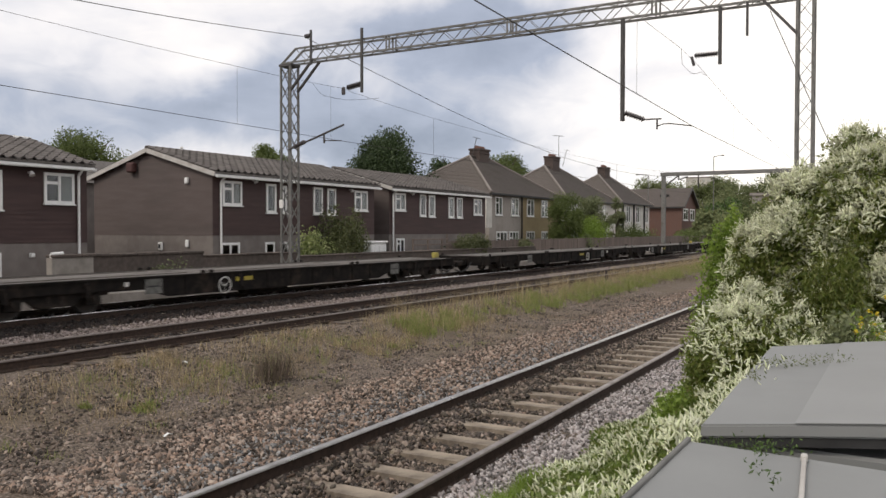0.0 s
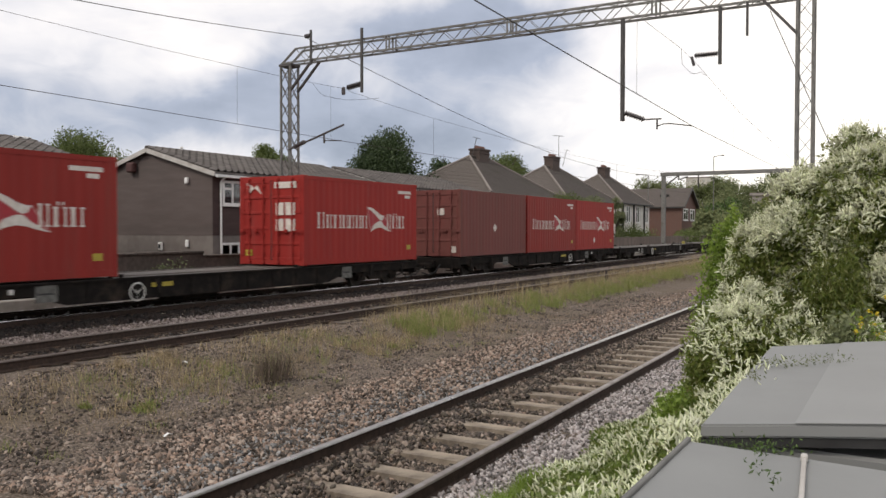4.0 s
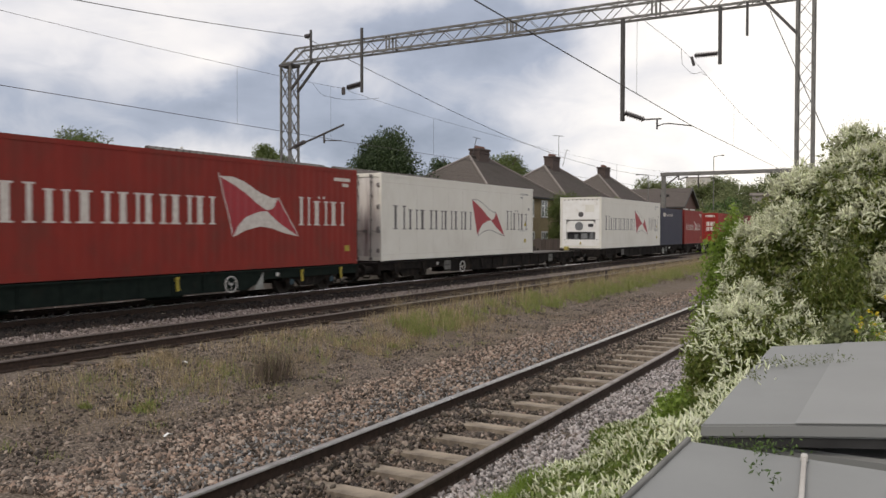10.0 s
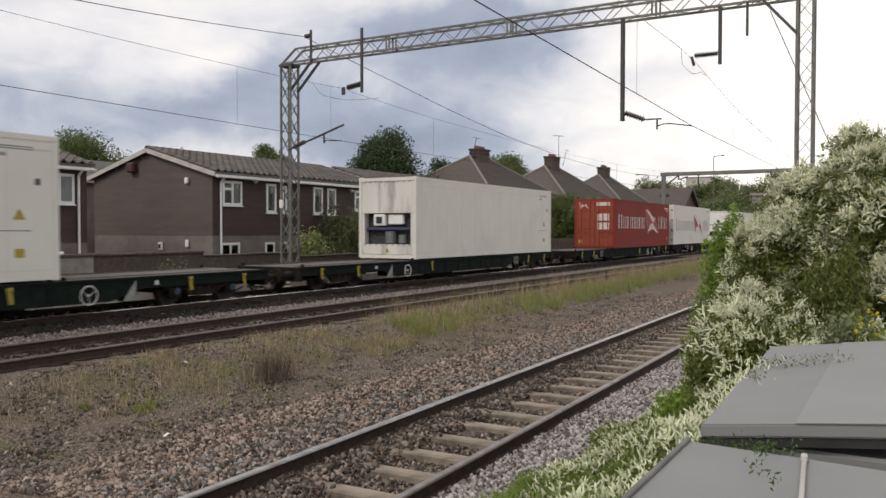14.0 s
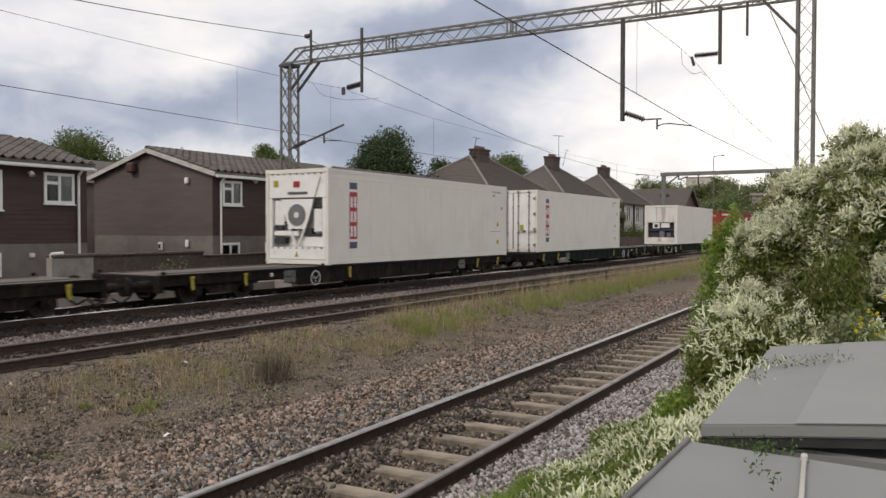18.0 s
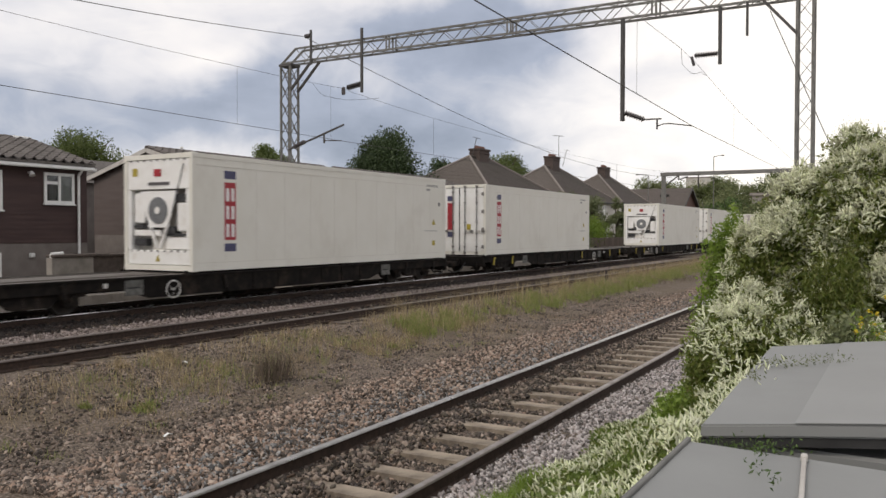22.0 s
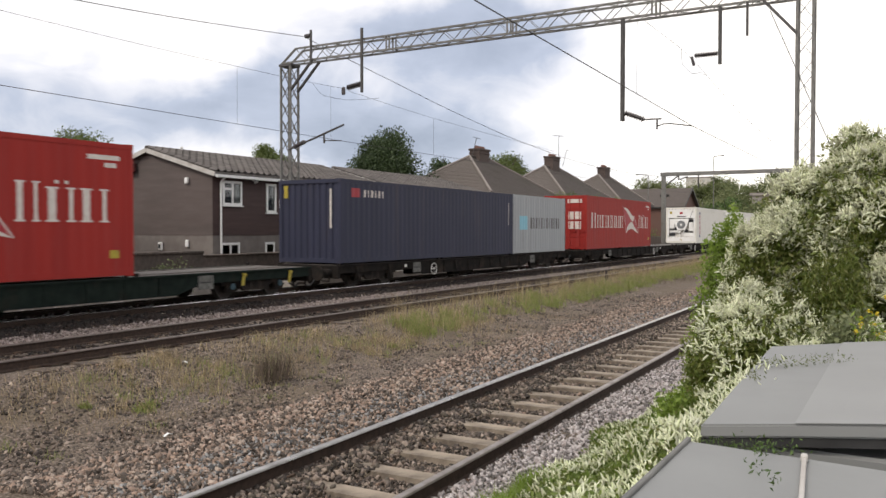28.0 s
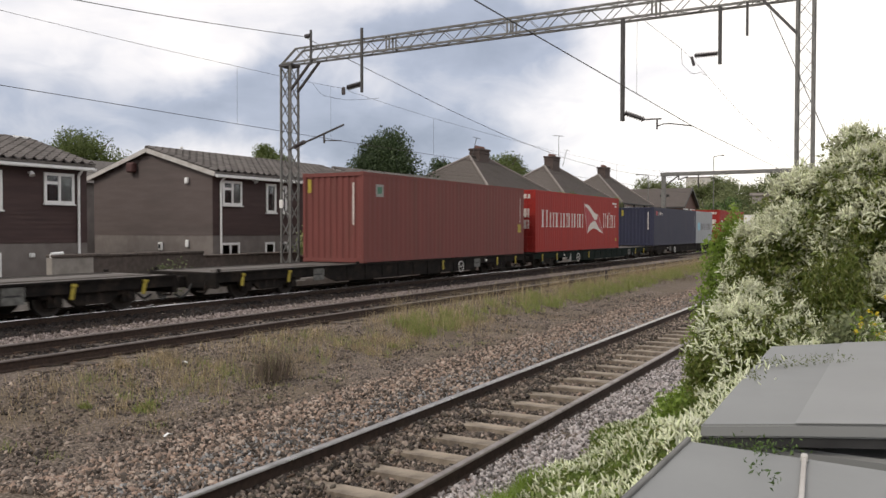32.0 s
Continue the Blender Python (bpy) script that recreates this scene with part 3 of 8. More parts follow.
def ground_z(x, y):
    """Height of the ground: ballast beds, the dip between them, the bank by the camera, gardens below the line."""
    x, y = np.asarray(x, float), np.asarray(y, float)
    d = x - (T1_X + T1_SLOPE * np.clip(y, -30, 130))
    xs = np.array([-400, -60, -24, -20.7, -20.5, -18.6, -17.9, -14.4, -13.9, -13.6, -10.2, -9.6, -8.6])
    zs = np.array([-0.9, -0.9, -0.85, -0.8, 0.0, 0.06, 0.20, 0.20, 0.15, 0.13, 0.12, -0.05, -0.22])
    far = np.interp(x, xs, zs)
    near = np.interp(d, [-4.3, -3.0, -2.4, -1.6, -1.3, -0.85, -0.6, 0.6, 0.85, 1.3, 1.75, 2.3, 3.2, 4.2, 6, 40, 400],
                     [-0.22, -0.24, -0.16, -0.09, -0.10, -0.14, -0.225, -0.225, -0.15, -0.13, -0.10, 0.0, 0.40, 0.50, 0.55, 0.6, 0.6])
    k = np.clip((d + 4.3) / 0.4, 0, 1)
    return far * (1 - k) + near * k


def soft(x, y, s, seed=0.0):
    return np.array([noise.noise((a * s + seed, b * s - seed, seed)) for a, b in zip(np.ravel(x), np.ravel(y))]).reshape(np.shape(x))


def build_ground():
    xs = np.concatenate([[-1500, -700, -300, -150, -90, -60, -45, -35, -28, -24], np.arange(-21, -8.5, 0.18), np.arange(-8.5, 1.0, 0.11), [1.5, 2.5, 4, 8, 20, 60, 200, 700, 1500]])
    ys = np.concatenate([[-1500, -600, -200, -80, -30, -12, -5, -2, 0], np.arange(1, 30, 0.25), np.arange(30, 90, 1.2), [95, 110, 130, 160, 220, 350, 600, 1000, 1800]])
    X, Y = np.meshgrid(xs, ys)
    Z = ground_z(X, Y)
    inner = (X > -21) & (X < 1) & (Y > 1) & (Y < 90)
    bumpy = soft(X, Y, 1.6) * 0.035 + soft(X, Y, 5.0, 3.0) * 0.015
    Z = Z + np.where(inner, bumpy, 0)
    ny, nx = X.shape
    v = np.stack([X, Y, Z], -1).reshape(-1, 3)
    a = (np.arange(ny - 1)[:, None] * nx + np.arange(nx - 1)[None]).ravel()
    f = np.stack([a, a + 1, a + nx + 1, a + nx], 1)
    me = raw_mesh("ground", v, f, GROUND, smooth=True)
    return tagged(new("ground", me), "stony trackside ground with ballast, dirt and thin grass", "ground", kind="structure")


GROUND = gravel("trackside_ground", [(0.052, 0.042, 0.035), (0.153, 0.123, 0.098), (0.096, 0.077, 0.062), (0.262, 0.210, 0.171), (0.124, 0.100, 0.079), (0.363, 0.298, 0.254), (0.079, 0.066, 0.054)], 40.0, 0.5, patch=(0.167, 0.133, 0.094))
build_ground()


def scatter(n, x0, x1, y0, y1, rng, power=1.0, drift=True):
    """Random places on the ground of a strip, denser near the camera."""
    y = y0 + (y1 - y0) * rng.uniform(0, 1, n) ** power
    x = rng.uniform(x0, x1, n)
    if drift:
        x = x + T1_SLOPE * y
    return np.stack([x, y, ground_z(x, y)], 1)


def stuff(name, me, label, category):
    return tagged(new(name, me), label, category, kind="stuff")


def build_ballast():
    r = np.random.default_rng(11)

    def heap(n, d0, d1, y0, y1, power, lift, drift=True, ragged=0.0):
        q = scatter(n, d0, d1, y0, y1, r, power, drift)
        if ragged:      # uneven outer edge
            e = soft(q[:, 0] * 0 + 1.0, q[:, 1], 0.9, 2.0) * ragged
            q = q[q[:, 0] > d0 + T1_SLOPE * q[:, 1] + ragged * 0.5 + e]
        q[:, 2] += r.uniform(-0.5, 1.0, len(q)) * lift
        return q
    # near track: both shoulders and the cribs between the sleepers
    q = heap(98000, T1_X - 3.0, T1_X - 0.82, 4.3, 34, 1.7, 0.05, ragged=0.35)
    stuff("ballast_shoulder", stone_mesh("ballast_shoulder", q, 0.032, STONE, r), "loose pinkish-grey granite ballast beside the near rails", "ballast")
    q = heap(17000, T1_X - 1.65, T1_X - 0.84, 4.3, 30, 1.7, 0.045)
    stuff("grey_ballast", stone_mesh("grey_ballast", q, 0.031, STONE_GREY, r), "newer grey ballast close to the near rail", "ballast")
    q = heap(34000, T1_X + 0.82, T1_X + 1.95, 4.3, 24, 1.7, 0.03)
    stuff("ballast_cess", stone_mesh("ballast_cess", q, 0.027, STONE_PALE, r), "pale grey crushed stone beside the near track", "ballast")
    q = heap(27000, T1_X - 0.72, T1_X + 0.72, 4.3, 28, 1.6, 0.016)
    stuff("crib_ballast", stone_mesh("crib_ballast", q, 0.029, STONE_DARK, r), "dirty brown ballast between the sleepers", "ballast")
    q = heap(2600, T1_X - 0.72, T1_X + 0.72, 4.3, 22, 1.6, 0.03)
    stuff("crib_pale_stone", stone_mesh("crib_pale_stone", q, 0.033, STONE, r), "paler stones lying between the sleepers", "ballast")
    # stones spilled over the sleeper ends
    q = heap(9000, T1_X - 0.72, T1_X - 0.12, 4.3, 26, 1.6, 0.012)
    q = q[r.uniform(0, 1, len(q)) < np.clip((-0.05 - (q[:, 0] - t1x(q[:, 1]))) / 0.45, 0, 1)]
    q[:, 2] = -0.158 + r.uniform(-0.01, 0.022, len(q))
    stuff("spilled_ballast", stone_mesh("spilled_ballast", q, 0.034, STONE_DARK, r), "dirty ballast spilled over the sleepers", "ballast")
    # dirt with scattered stones between the tracks
    q = heap(20000, -10.6, T1_X - 2.7, 4.5, 30, 1.5, 0.006)
    stuff("scattered_stones", stone_mesh("scattered_stones", q, 0.026, STONE_DARK, r), "small stones scattered over trackside dirt", "gravel")
    q = heap(3600, -10.6, T1_X - 2.6, 4.5, 32, 1.4, 0.010)
    stuff("scattered_pale_stones", stone_mesh("scattered_pale_stones", q, 0.030, STONE, r), "pinkish stones scattered over trackside dirt", "gravel")
    # pale strip between the second track and the train
    q = heap(40000, -14.15, -12.85, 5, 60, 1.7, 0.03, False)
    stuff("ballast_strip", stone_mesh("ballast_strip", q, 0.030, STONE_PINK, r), "pinkish-grey ballast heaped between the two far tracks", "ballast")
    q = heap(9000, -12.5, -11.2, 5, 50, 1.6, 0.01, False)
    stuff("far_crib_ballast", stone_mesh("far_crib_ballast", q, 0.040, STONE_OILY, r), "dirty ballast between the second track's rails", "ballast")
    q = heap(16000, -15.32, -14.1, 4, 60, 1.5, 0.015, False)
    stuff("oily_ballast", stone_mesh("oily_ballast", q, 0.055, STONE_OILY, r), "dark oily ballast below the goods rails", "ballast")
    q = heap(16000, -19.8, -15.5, 4, 60, 1.5, 0.01, False)
    stuff("goods_ballast", stone_mesh("goods_ballast", q, 0.06, STONE_PALE, r), "grey ballast under the goods train", "ballast")

build_ballast()

# ---- tracks ----
RAIL_SECTION = [(-0.07, -0.159), (0.07, -0.159), (0.07, -0.148), (0.012, -0.13), (0.010, -0.045), (0.035, -0.035), (0.036, -0.010), (0.030, -0.003), (-0.030, -0.003), (-0.036, -0.010), (-0.035, -0.035), (-0.010, -0.045), (-0.012, -0.13), (-0.07, -0.148)]


def rail(bm, x, z, ya, yb, dx):
    lo = [bm.verts.new((x + p[0] + dx * ya, ya, z + p[1])) for p in RAIL_SECTION]
    hi = [bm.verts.new((x + p[0] + dx * yb, yb, z + p[1])) for p in RAIL_SECTION]
    fs = [bm.faces.new(lo), bm.faces.new(hi)]
    for i in range(len(lo)):
        j = (i + 1) % len(lo)
        fs.append(bm.faces.new((lo[i], lo[j], hi[j], hi[i])))
    bmesh.ops.recalc_face_normals(bm, faces=fs)


def sleeper_bm(half=1.25, wide=0.13, deep=0.2):
    bm = bmesh.new()
    pts = [(-wide, -deep), (wide, -deep), (wide * 0.86, 0), (-wide * 0.86, 0)]
    extrude(bm, pts, "x", -half, half)
    for v in bm.verts:
        if abs(v.co.x) < half:
            continue
    return bm


def track(name, label, x, z, dx, ya, yb, step, first, mat_sleeper, heads, near_to, head_w=0.058):
    t = thing(name, label, "railway track", kind="structure")
    for s, mat_head in zip((-0.7175 - 0.035, 0.7175 + 0.035), heads):
        part("rail", one(rail, x + s, z, ya, yb, dx), RAIL_RUST, t)
        bm = bmesh.new()
        prof = [(-0.028, -0.004), (-0.026, 0.001), (0.022, 0.001), (0.034, -0.005), (0.0405, -0.020), (0.037, -0.024), (0.030, -0.010)]
        lo, hi = ([bm.verts.new((x + s + p + dx * e, e, z + q)) for p, q in prof] for e in (ya, yb))
        fs = [bm.faces.new((lo[i], lo[(i + 1) % 7], hi[(i + 1) % 7], hi[i])) for i in range(7)] + [bm.faces.new(lo), bm.faces.new(hi)]
        bmesh.ops.recalc_face_normals(bm, faces=fs)
        part("rail_head", bm, mat_head, t, "worn running surface")
    me = shared(("sleeper", mat_sleeper.name), sleeper_bm, mat_sleeper)
    shoe = shared(("rail_clip",), rail_clip_bm, CLIP)
    turn = -math.degrees(math.atan(dx))
    y = first
    rr = random.Random(5)
    while y < near_to:
        q = pose(x + dx * y + rr.uniform(-0.02, 0.02), y, z - 0.158, 0, 0, turn + rr.uniform(-0.5, 0.5))
        s = part("sleeper", me, mat_sleeper, t, at=q)
        if 2.5 < y < 24:
            for e in (-0.7525, 0.7525):
                for k in (-0.095, 0.095):
                    part("rail_clip", shoe, CLIP, s, at=pose(e + k, 0, 0.0, 0, 0, 0 if k > 0 else 180))
        y += step
    return t


def rail_clip_bm():
    bm = bmesh.new()
    rod(bm, (-0.02, -0.05, 0.012), (0.03, -0.05, 0.03), 0.010, 6)
    rod(bm, (0.03, -0.05, 0.03), (0.03, 0.05, 0.03), 0.010, 6)
    rod(bm, (0.03, 0.05, 0.03), (-0.02, 0.04, 0.014), 0.010, 6)
    box(bm, -0.03, 0.05, -0.06, 0.06, -0.01, 0.010)
    return bm


track("near_track", "near railway track with polished rails on pale concrete sleepers", T1_X, T1_Z, T1_SLOPE, -20, 240, 0.685, 3.05 - 0.685 * 18, SLEEPER, (RAIL_TOP, RAIL_WORN), 60)
track("second_track", "second railway track with dull brown rails on dark sleepers", T2_X, T2_Z, 0.0, -20, 240, 0.70, 3.0 - 0.70 * 18, SLEEPER_DARK, (RAIL_DULL, RAIL_DULL), 70)
track("goods_track", "railway track under the goods train with a bright far rail", T3_X, T3_Z, 0.0, -20, 240, 0.70, 4.0 - 0.70 * 18, SLEEPER, (RAIL_SATIN, RAIL_SATIN), 70)

# ---- boundary wall behind the line ----
def build_boundary():
    w = thing("boundary_wall", "low concrete and dark brick boundary wall with a stone coping", "wall", kind="structure")
    part("concrete_wall", one(box, WALL_X - 0.25, WALL_X, 13.9, 15.2, -0.9, 1.38), CONC_WALL, w, "grey rendered concrete stretch")
    rr = random.Random(3)
    # the wall steps down twice along the gardens
    for ya, yb, top, cap in ((15.2, 19.4, 1.382, 0.085), (19.4, 24.2, 1.27, 0.06), (24.2, 47.0, 1.12, 0.06)):
        part("brick_wall", one(box, WALL_X - 0.25, WALL_X - 0.004, ya, yb, -0.9, top), WALL_BRICK, w, "dark old brick stretch")
        y = ya if ya > 16 else 13.9
        while y < yb - 0.3:
            L = min(rr.uniform(0.85, 1.05), yb - y)
            part("coping_stone", one(box, WALL_X - 0.31, WALL_X + 0.06, y + 0.006, y + L - 0.006, top, top + cap + rr.uniform(-0.012, 0.012), 0.02), WALL_BRICK, w)
            y += L
    part("plinth", one(box, WALL_X + 0.001, WALL_X + 0.5, -10, 110, -0.3, 0.34, 0.03), CONC_WALL, w, "stained concrete footing")


build_boundary()


# ---- overhead line ----
PORTAL_Y, LEG_L, LEG_R, BOOM_Z = 22.7, -19.5, -2.40, 8.14


def lattice_leg(t, x, y, z0, z1, wx, wy, up=14, cross=True):
    """Four corner angles and crossed lacing."""
    cs = [(x - wx / 2, y - wy / 2), (x + wx / 2, y - wy / 2), (x + wx / 2, y + wy / 2), (x - wx / 2, y + wy / 2)]
    leg = part("leg", one(box, x - wx / 2 - 0.2, x + wx / 2 + 0.2, y - wy / 2 - 0.2, y + wy / 2 + 0.2, z0 - 0.3, z0 + 0.35, 0.03), CONC_WALL, t, "concrete foot")
    for c in cs:
        part("corner_angle", one(box, c[0] - 0.033, c[0] + 0.033, c[1] - 0.033, c[1] + 0.033, z0, z1), GALV, leg)
    step = (z1 - z0) / up
    bm = bmesh.new()
    for i in range(4):
        a, b = cs[i], cs[(i + 1) % 4]
        for k in range(up):
            za, zb = z0 + k * step, z0 + (k + 1) * step
            p, q = (a, b) if (k + i) % 2 else (b, a)
            bar(bm, (*p, za), (*q, zb), 0.034, 0.012)
            if cross:
                bar(bm, (*q, za), (*p, zb), 0.034, 0.012)
    part("lacing", bm, GALV, leg)
    return leg


def drop_tube(t, x, y, top, low, r=0.055):
    return part("drop_tube", one(rod, (x, y, top), (x, y, low), r, 10), GALV_DARK, t)


def insulator(t, a, b, sheds=9, r=0.085):
    bm = bmesh.new()
    a, b = Vector(a), Vector(b)
    rod(bm, a, b, 0.045, 8)
    for k in range(sheds):
        c = a.lerp(b, (k + 0.5) / sheds)
        d = (b - a).normalized() * 0.018
        rod(bm, c - d, c + d, r, 10, r * 0.45)
    ob = part("insulator", bm, PORCELAIN, t, "dark ribbed porcelain insulator")
    ob["kind"] = "stuff"
    return ob


def build_portal():
    t = thing("overhead_line_portal", "lattice steel railway portal carrying overhead wires across the tracks", "gantry")
    y = PORTAL_Y
    lattice_leg(t, LEG_L, y, 0.0, BOOM_Z - 0.1, 0.43, 0.43, 13)
    lattice_leg(t, LEG_R, y, 0.2, 12.0, 0.38, 0.38, 24, False)
    # boom: four chords with zig-zag lacing
    zb, zt, w = BOOM_Z, BOOM_Z + 0.46, 0.20
    xa, xb = LEG_L + 0.1, LEG_R + 6.0
    boom = part("boom", one(box, xa, xb, y - w - 0.03, y - w + 0.03, zb - 0.03, zb + 0.03), GALV, t)
    for yy, z in ((w, zb), (-w, zt), (w, zt)):
        part("chord", one(box, xa + (0.35 if z == zt else 0), xb, y + yy - 0.03, y + yy + 0.03, z - 0.03, z + 0.03), GALV, boom)
    bm = bmesh.new()
    n = 46
    for k in range(n):
        a, b = xa + 0.35 + (xb - xa - 0.35) * k / n, xa + 0.35 + (xb - xa - 0.35) * (k + 1) / n
        for yy in (-w, w):
            bar(bm, (a, y + yy, zb if k % 2 else zt), (b, y + yy, zt if k % 2 else zb), 0.035, 0.014)
        for z in (zb, zt):
            bar(bm, (a, y - w if k % 2 else y + w, z), (b, y + w if k % 2 else y - w, z), 0.035, 0.014)
        if k % 9 == 8:
            for yy in (-w, w):
                for e in (-0.06, 0.06):
                    bar(bm, (a + e, y + yy, zb), (a + e, y + yy, zt), 0.05, 0.02)
    for yy in (-w, w):
        bar(bm, (xa - 0.25, y + yy, zb), (xa + 0.36, y + yy, zt), 0.06, 0.06)
        bar(bm, (xa - 0.3, y + yy, zb), (xa, y + yy, zb), 0.05, 0.05)
    part("boom_lacing", bm, GALV, boom)
    part("leg_cap", one(box, LEG_L - 0.28, LEG_L + 0.28, y - 0.26, y + 0.26, zb - 0.12, zb - 0.03), GALV_DARK, t)
    for yy in (-w, w):
        part("knee_brace", one(bar, (LEG_L + 0.2, y + yy, zb - 1.0), (LEG_L + 1.2, y + yy, zb - 0.02), 0.09, 0.06), GALV_DARK, t)
    part("knee_brace", one(bar, (LEG_R - 0.2, y - w, zb - 0.95), (LEG_R - 1.0, y - w, zb - 0.02), 0.10, 0.07), GALV_DARK, t)
    yf = y - w - 0.09
    # post for the feeder wire, drop tubes with insulators, register arms
    part("post", one(rod, (-18.28, yf, 7.95), (-18.28, yf, 9.15), 0.045, 8), GALV_DARK, t)
    part("post_insulator", one(rod, (-18.52, yf, 8.96), (-18.30, yf, 8.96), 0.08, 10), PORCELAIN, t)
    d1 = drop_tube(t, -16.10, yf, 8.95, 6.80)
    insulator(d1, (-16.16, yf, 7.08), (-16.72, yf, 7.00), 7, 0.10)
    part("clamp", one(box, -16.94, -16.80, yf - 0.05, yf + 0.05, 6.78, 7.04, 0.03), PORCELAIN, d1)
    reg = part("register_arm", one(rod, (-19.27, yf, 5.03), (-16.86, yf, 5.76), 0.038, 8), GALV_DARK, t)
    insulator(reg, (-19.05, yf, 5.10), (-18.55, yf, 5.28), 6, 0.09)
    part("steady_arm", one(rod, (-17.72, yf, 5.50), (-17.70, yf, 5.18), 0.035, 8), GALV_DARK, reg)
    part("steady_tube", one(rod, (-17.72, yf, 5.27), (-16.95, yf, 5.22), 0.018, 8), GALV_DARK, reg)
    d2 = drop_tube(t, -7.1, yf, 8.1, 5.24, 0.065)
    insulator(d2, (-7.02, yf, 5.46), (-6.48, yf, 5.24), 8, 0.085)
    part("steady_tube", one(rod, (-6.5, yf, 5.24), (-6.0, yf, 5.23), 0.022, 8), GALV_DARK, d2)
    part("hook", one(rod, (-6.12, yf, 5.25), (-6.12, yf, 4.95), 0.025, 8), GALV_DARK, d2)
    bm = bmesh.new()
    arc = [(-6.12, 5.03), (-5.98, 5.08), (-5.8, 5.09), (-5.5, 5.04), (-5.17, 4.98)]
    for (xa_, za_), (xb_, zb_) in zip(arc, arc[1:]):
        rod(bm, (xa_, yf, za_), (xb_, yf, zb_), 0.016, 6)
    part("steady_arm", bm, GALV_DARK, d2)
    d3 = drop_tube(t, -4.46, yf, 8.1, 6.57, 0.05)
    insulator(d3, (-4.52, yf, 6.86), (-5.12, yf, 6.86), 9, 0.085)
    part("clamp", one(rod, (-5.2, yf, 6.84), (-5.13, yf, 6.60), 0.04, 8), PORCELAIN, d3)
    drop_tube(t, -3.78, yf, 8.12, 7.24, 0.035)
    part("notice_plate", one(box, -19.78, -19.62, y - 0.26, y - 0.245, 2.95, 3.25), WHITE_PAINT, t, "small white notice plate")
    part("stay_wire", one(rod, (-3.30, y + 0.25, 7.95), (-1.3, y + 0.25, 3.05), 0.012, 5), COPPER, t)
    return t


build_portal()


def wire(name, label, pts, r, sag=0.0, n=14):
    """A wire strung through points, with sag between them."""
    bm = bmesh.new()
    ring = []
    path = []
    for a, b in zip(pts, pts[1:]):
        a, b = Vector(a), Vector(b)
        for k in range(n):
            u = k / n
            p = a.lerp(b, u)
            p.z -= sag * 4 * u * (1 - u)
            path.append(p)
    path.append(Vector(pts[-1]))
    for i, p in enumerate(path):
        d = (path[min(i + 1, len(path) - 1)] - path[max(i - 1, 0)]).normalized()
        s = d.cross(Vector((0, 0, 1))).normalized()
        u = s.cross(d)
        ring.append([bm.verts.new(p + s * r * math.cos(a) + u * r * math.sin(a)) for a in (0.5, 2.6, 4.7)])
    for a, b in zip(ring, ring[1:]):
        for i in range(3):
            bm.faces.new((a[i], a[(i + 1) % 3], b[(i + 1) % 3], b[i]))
    return tagged(part(name, bm, COPPER), label, "overhead wire")


def build_wires():
    y = PORTAL_Y - 0.3
    far = 73.0
    wire("contact_wire", "thin copper contact wire over the goods track", [(-15.7, -27, 5.22), (-17.0, y, 5.22), (-15.8, far, 5.25), (-17, 123, 5.25)], 0.009, 0.02)
    wire("messenger_wire", "sagging messenger wire over the goods track", [(-15.7, -27, 7.0), (-16.72, 10.25, 6.79), (-16.92, 17.5, 6.88), (-17.03, y, 7.03), (-16.9, 28.5, 6.71), (-16.6, 40, 6.4), (-16.3, 55, 6.4), (-15.8, far, 6.95), (-17, 123, 6.9)], 0.006, 0.02)
    wire("feeder_wire", "heavy feeder wire slung from post to post", [(-18.6, -27, 9.0), (-18.6, -10, 7.75), (-18.6, 4, 7.66), (-18.6, 13.4, 8.04), (-18.6, 17, 8.36), (-18.6, y, 8.96), (-18.65, 28.3, 8.28), (-18.7, 33.2, 7.74), (-18.75, 39.5, 7.16), (-18.8, 47.8, 6.68), (-18.85, 53.8, 6.55), (-18.9, 62, 6.6), (-19.0, far, 6.95), (-19, 123, 7)], 0.013, 0.01, 6)
    wire("contact_wire", "thin copper contact wire over the near track", [(-3.5, -27, 5.0), (-5.18, y, 4.99), (-5.6, far, 5.0)], 0.010, -0.015)
    wire("messenger_wire", "sagging messenger wire over the near track", [(-4.4, -27, 6.9), (-4.85, 2, 6.5), (-5.0, 12, 6.62), (-5.13, 21, 6.78), (-5.16, y + 0.3, 6.74), (-5.22, 29.7, 6.25), (-5.3, 45, 5.75), (-5.6, far, 6.7)], 0.006, 0.01, 8)
    # bridging wires round the insulators
    for name, pts in (("jumper_wire", [(-17.0, 20.9, 6.97), (-17.3, 21.8, 6.72), (-16.9, 22.6, 6.64), (-16.6, 24.2, 6.9)]), ("jumper_wire", [(-5.13, 21, 6.78), (-5.3, 21.8, 6.55), (-5.22, 22.5, 6.42), (-5.05, 22.9, 6.5), (-5.16, 24.1, 6.62)])):
        wire(name, "thin looped jumper wire round an insulator", pts, 0.007, 0.02, 5)
    for x, yy, za, zb in ((-16.91, 17.4, 5.22, 6.88), (-17.02, 21.9, 5.25, 7.0), (-16.9, 28.5, 5.22, 6.70), (-16.4, 40.0, 5.22, 6.40), (-16.2, 50.0, 5.22, 6.36), (-5.02, 16.8, 5.01, 6.68), (-5.2, 28.5, 5.0, 6.33)):
        tagged(part("dropper", one(rod, (x, yy, za), (x, yy, zb), 0.004, 5), COPPER), "thin dropper wire between messenger and contact wire", "overhead wire")


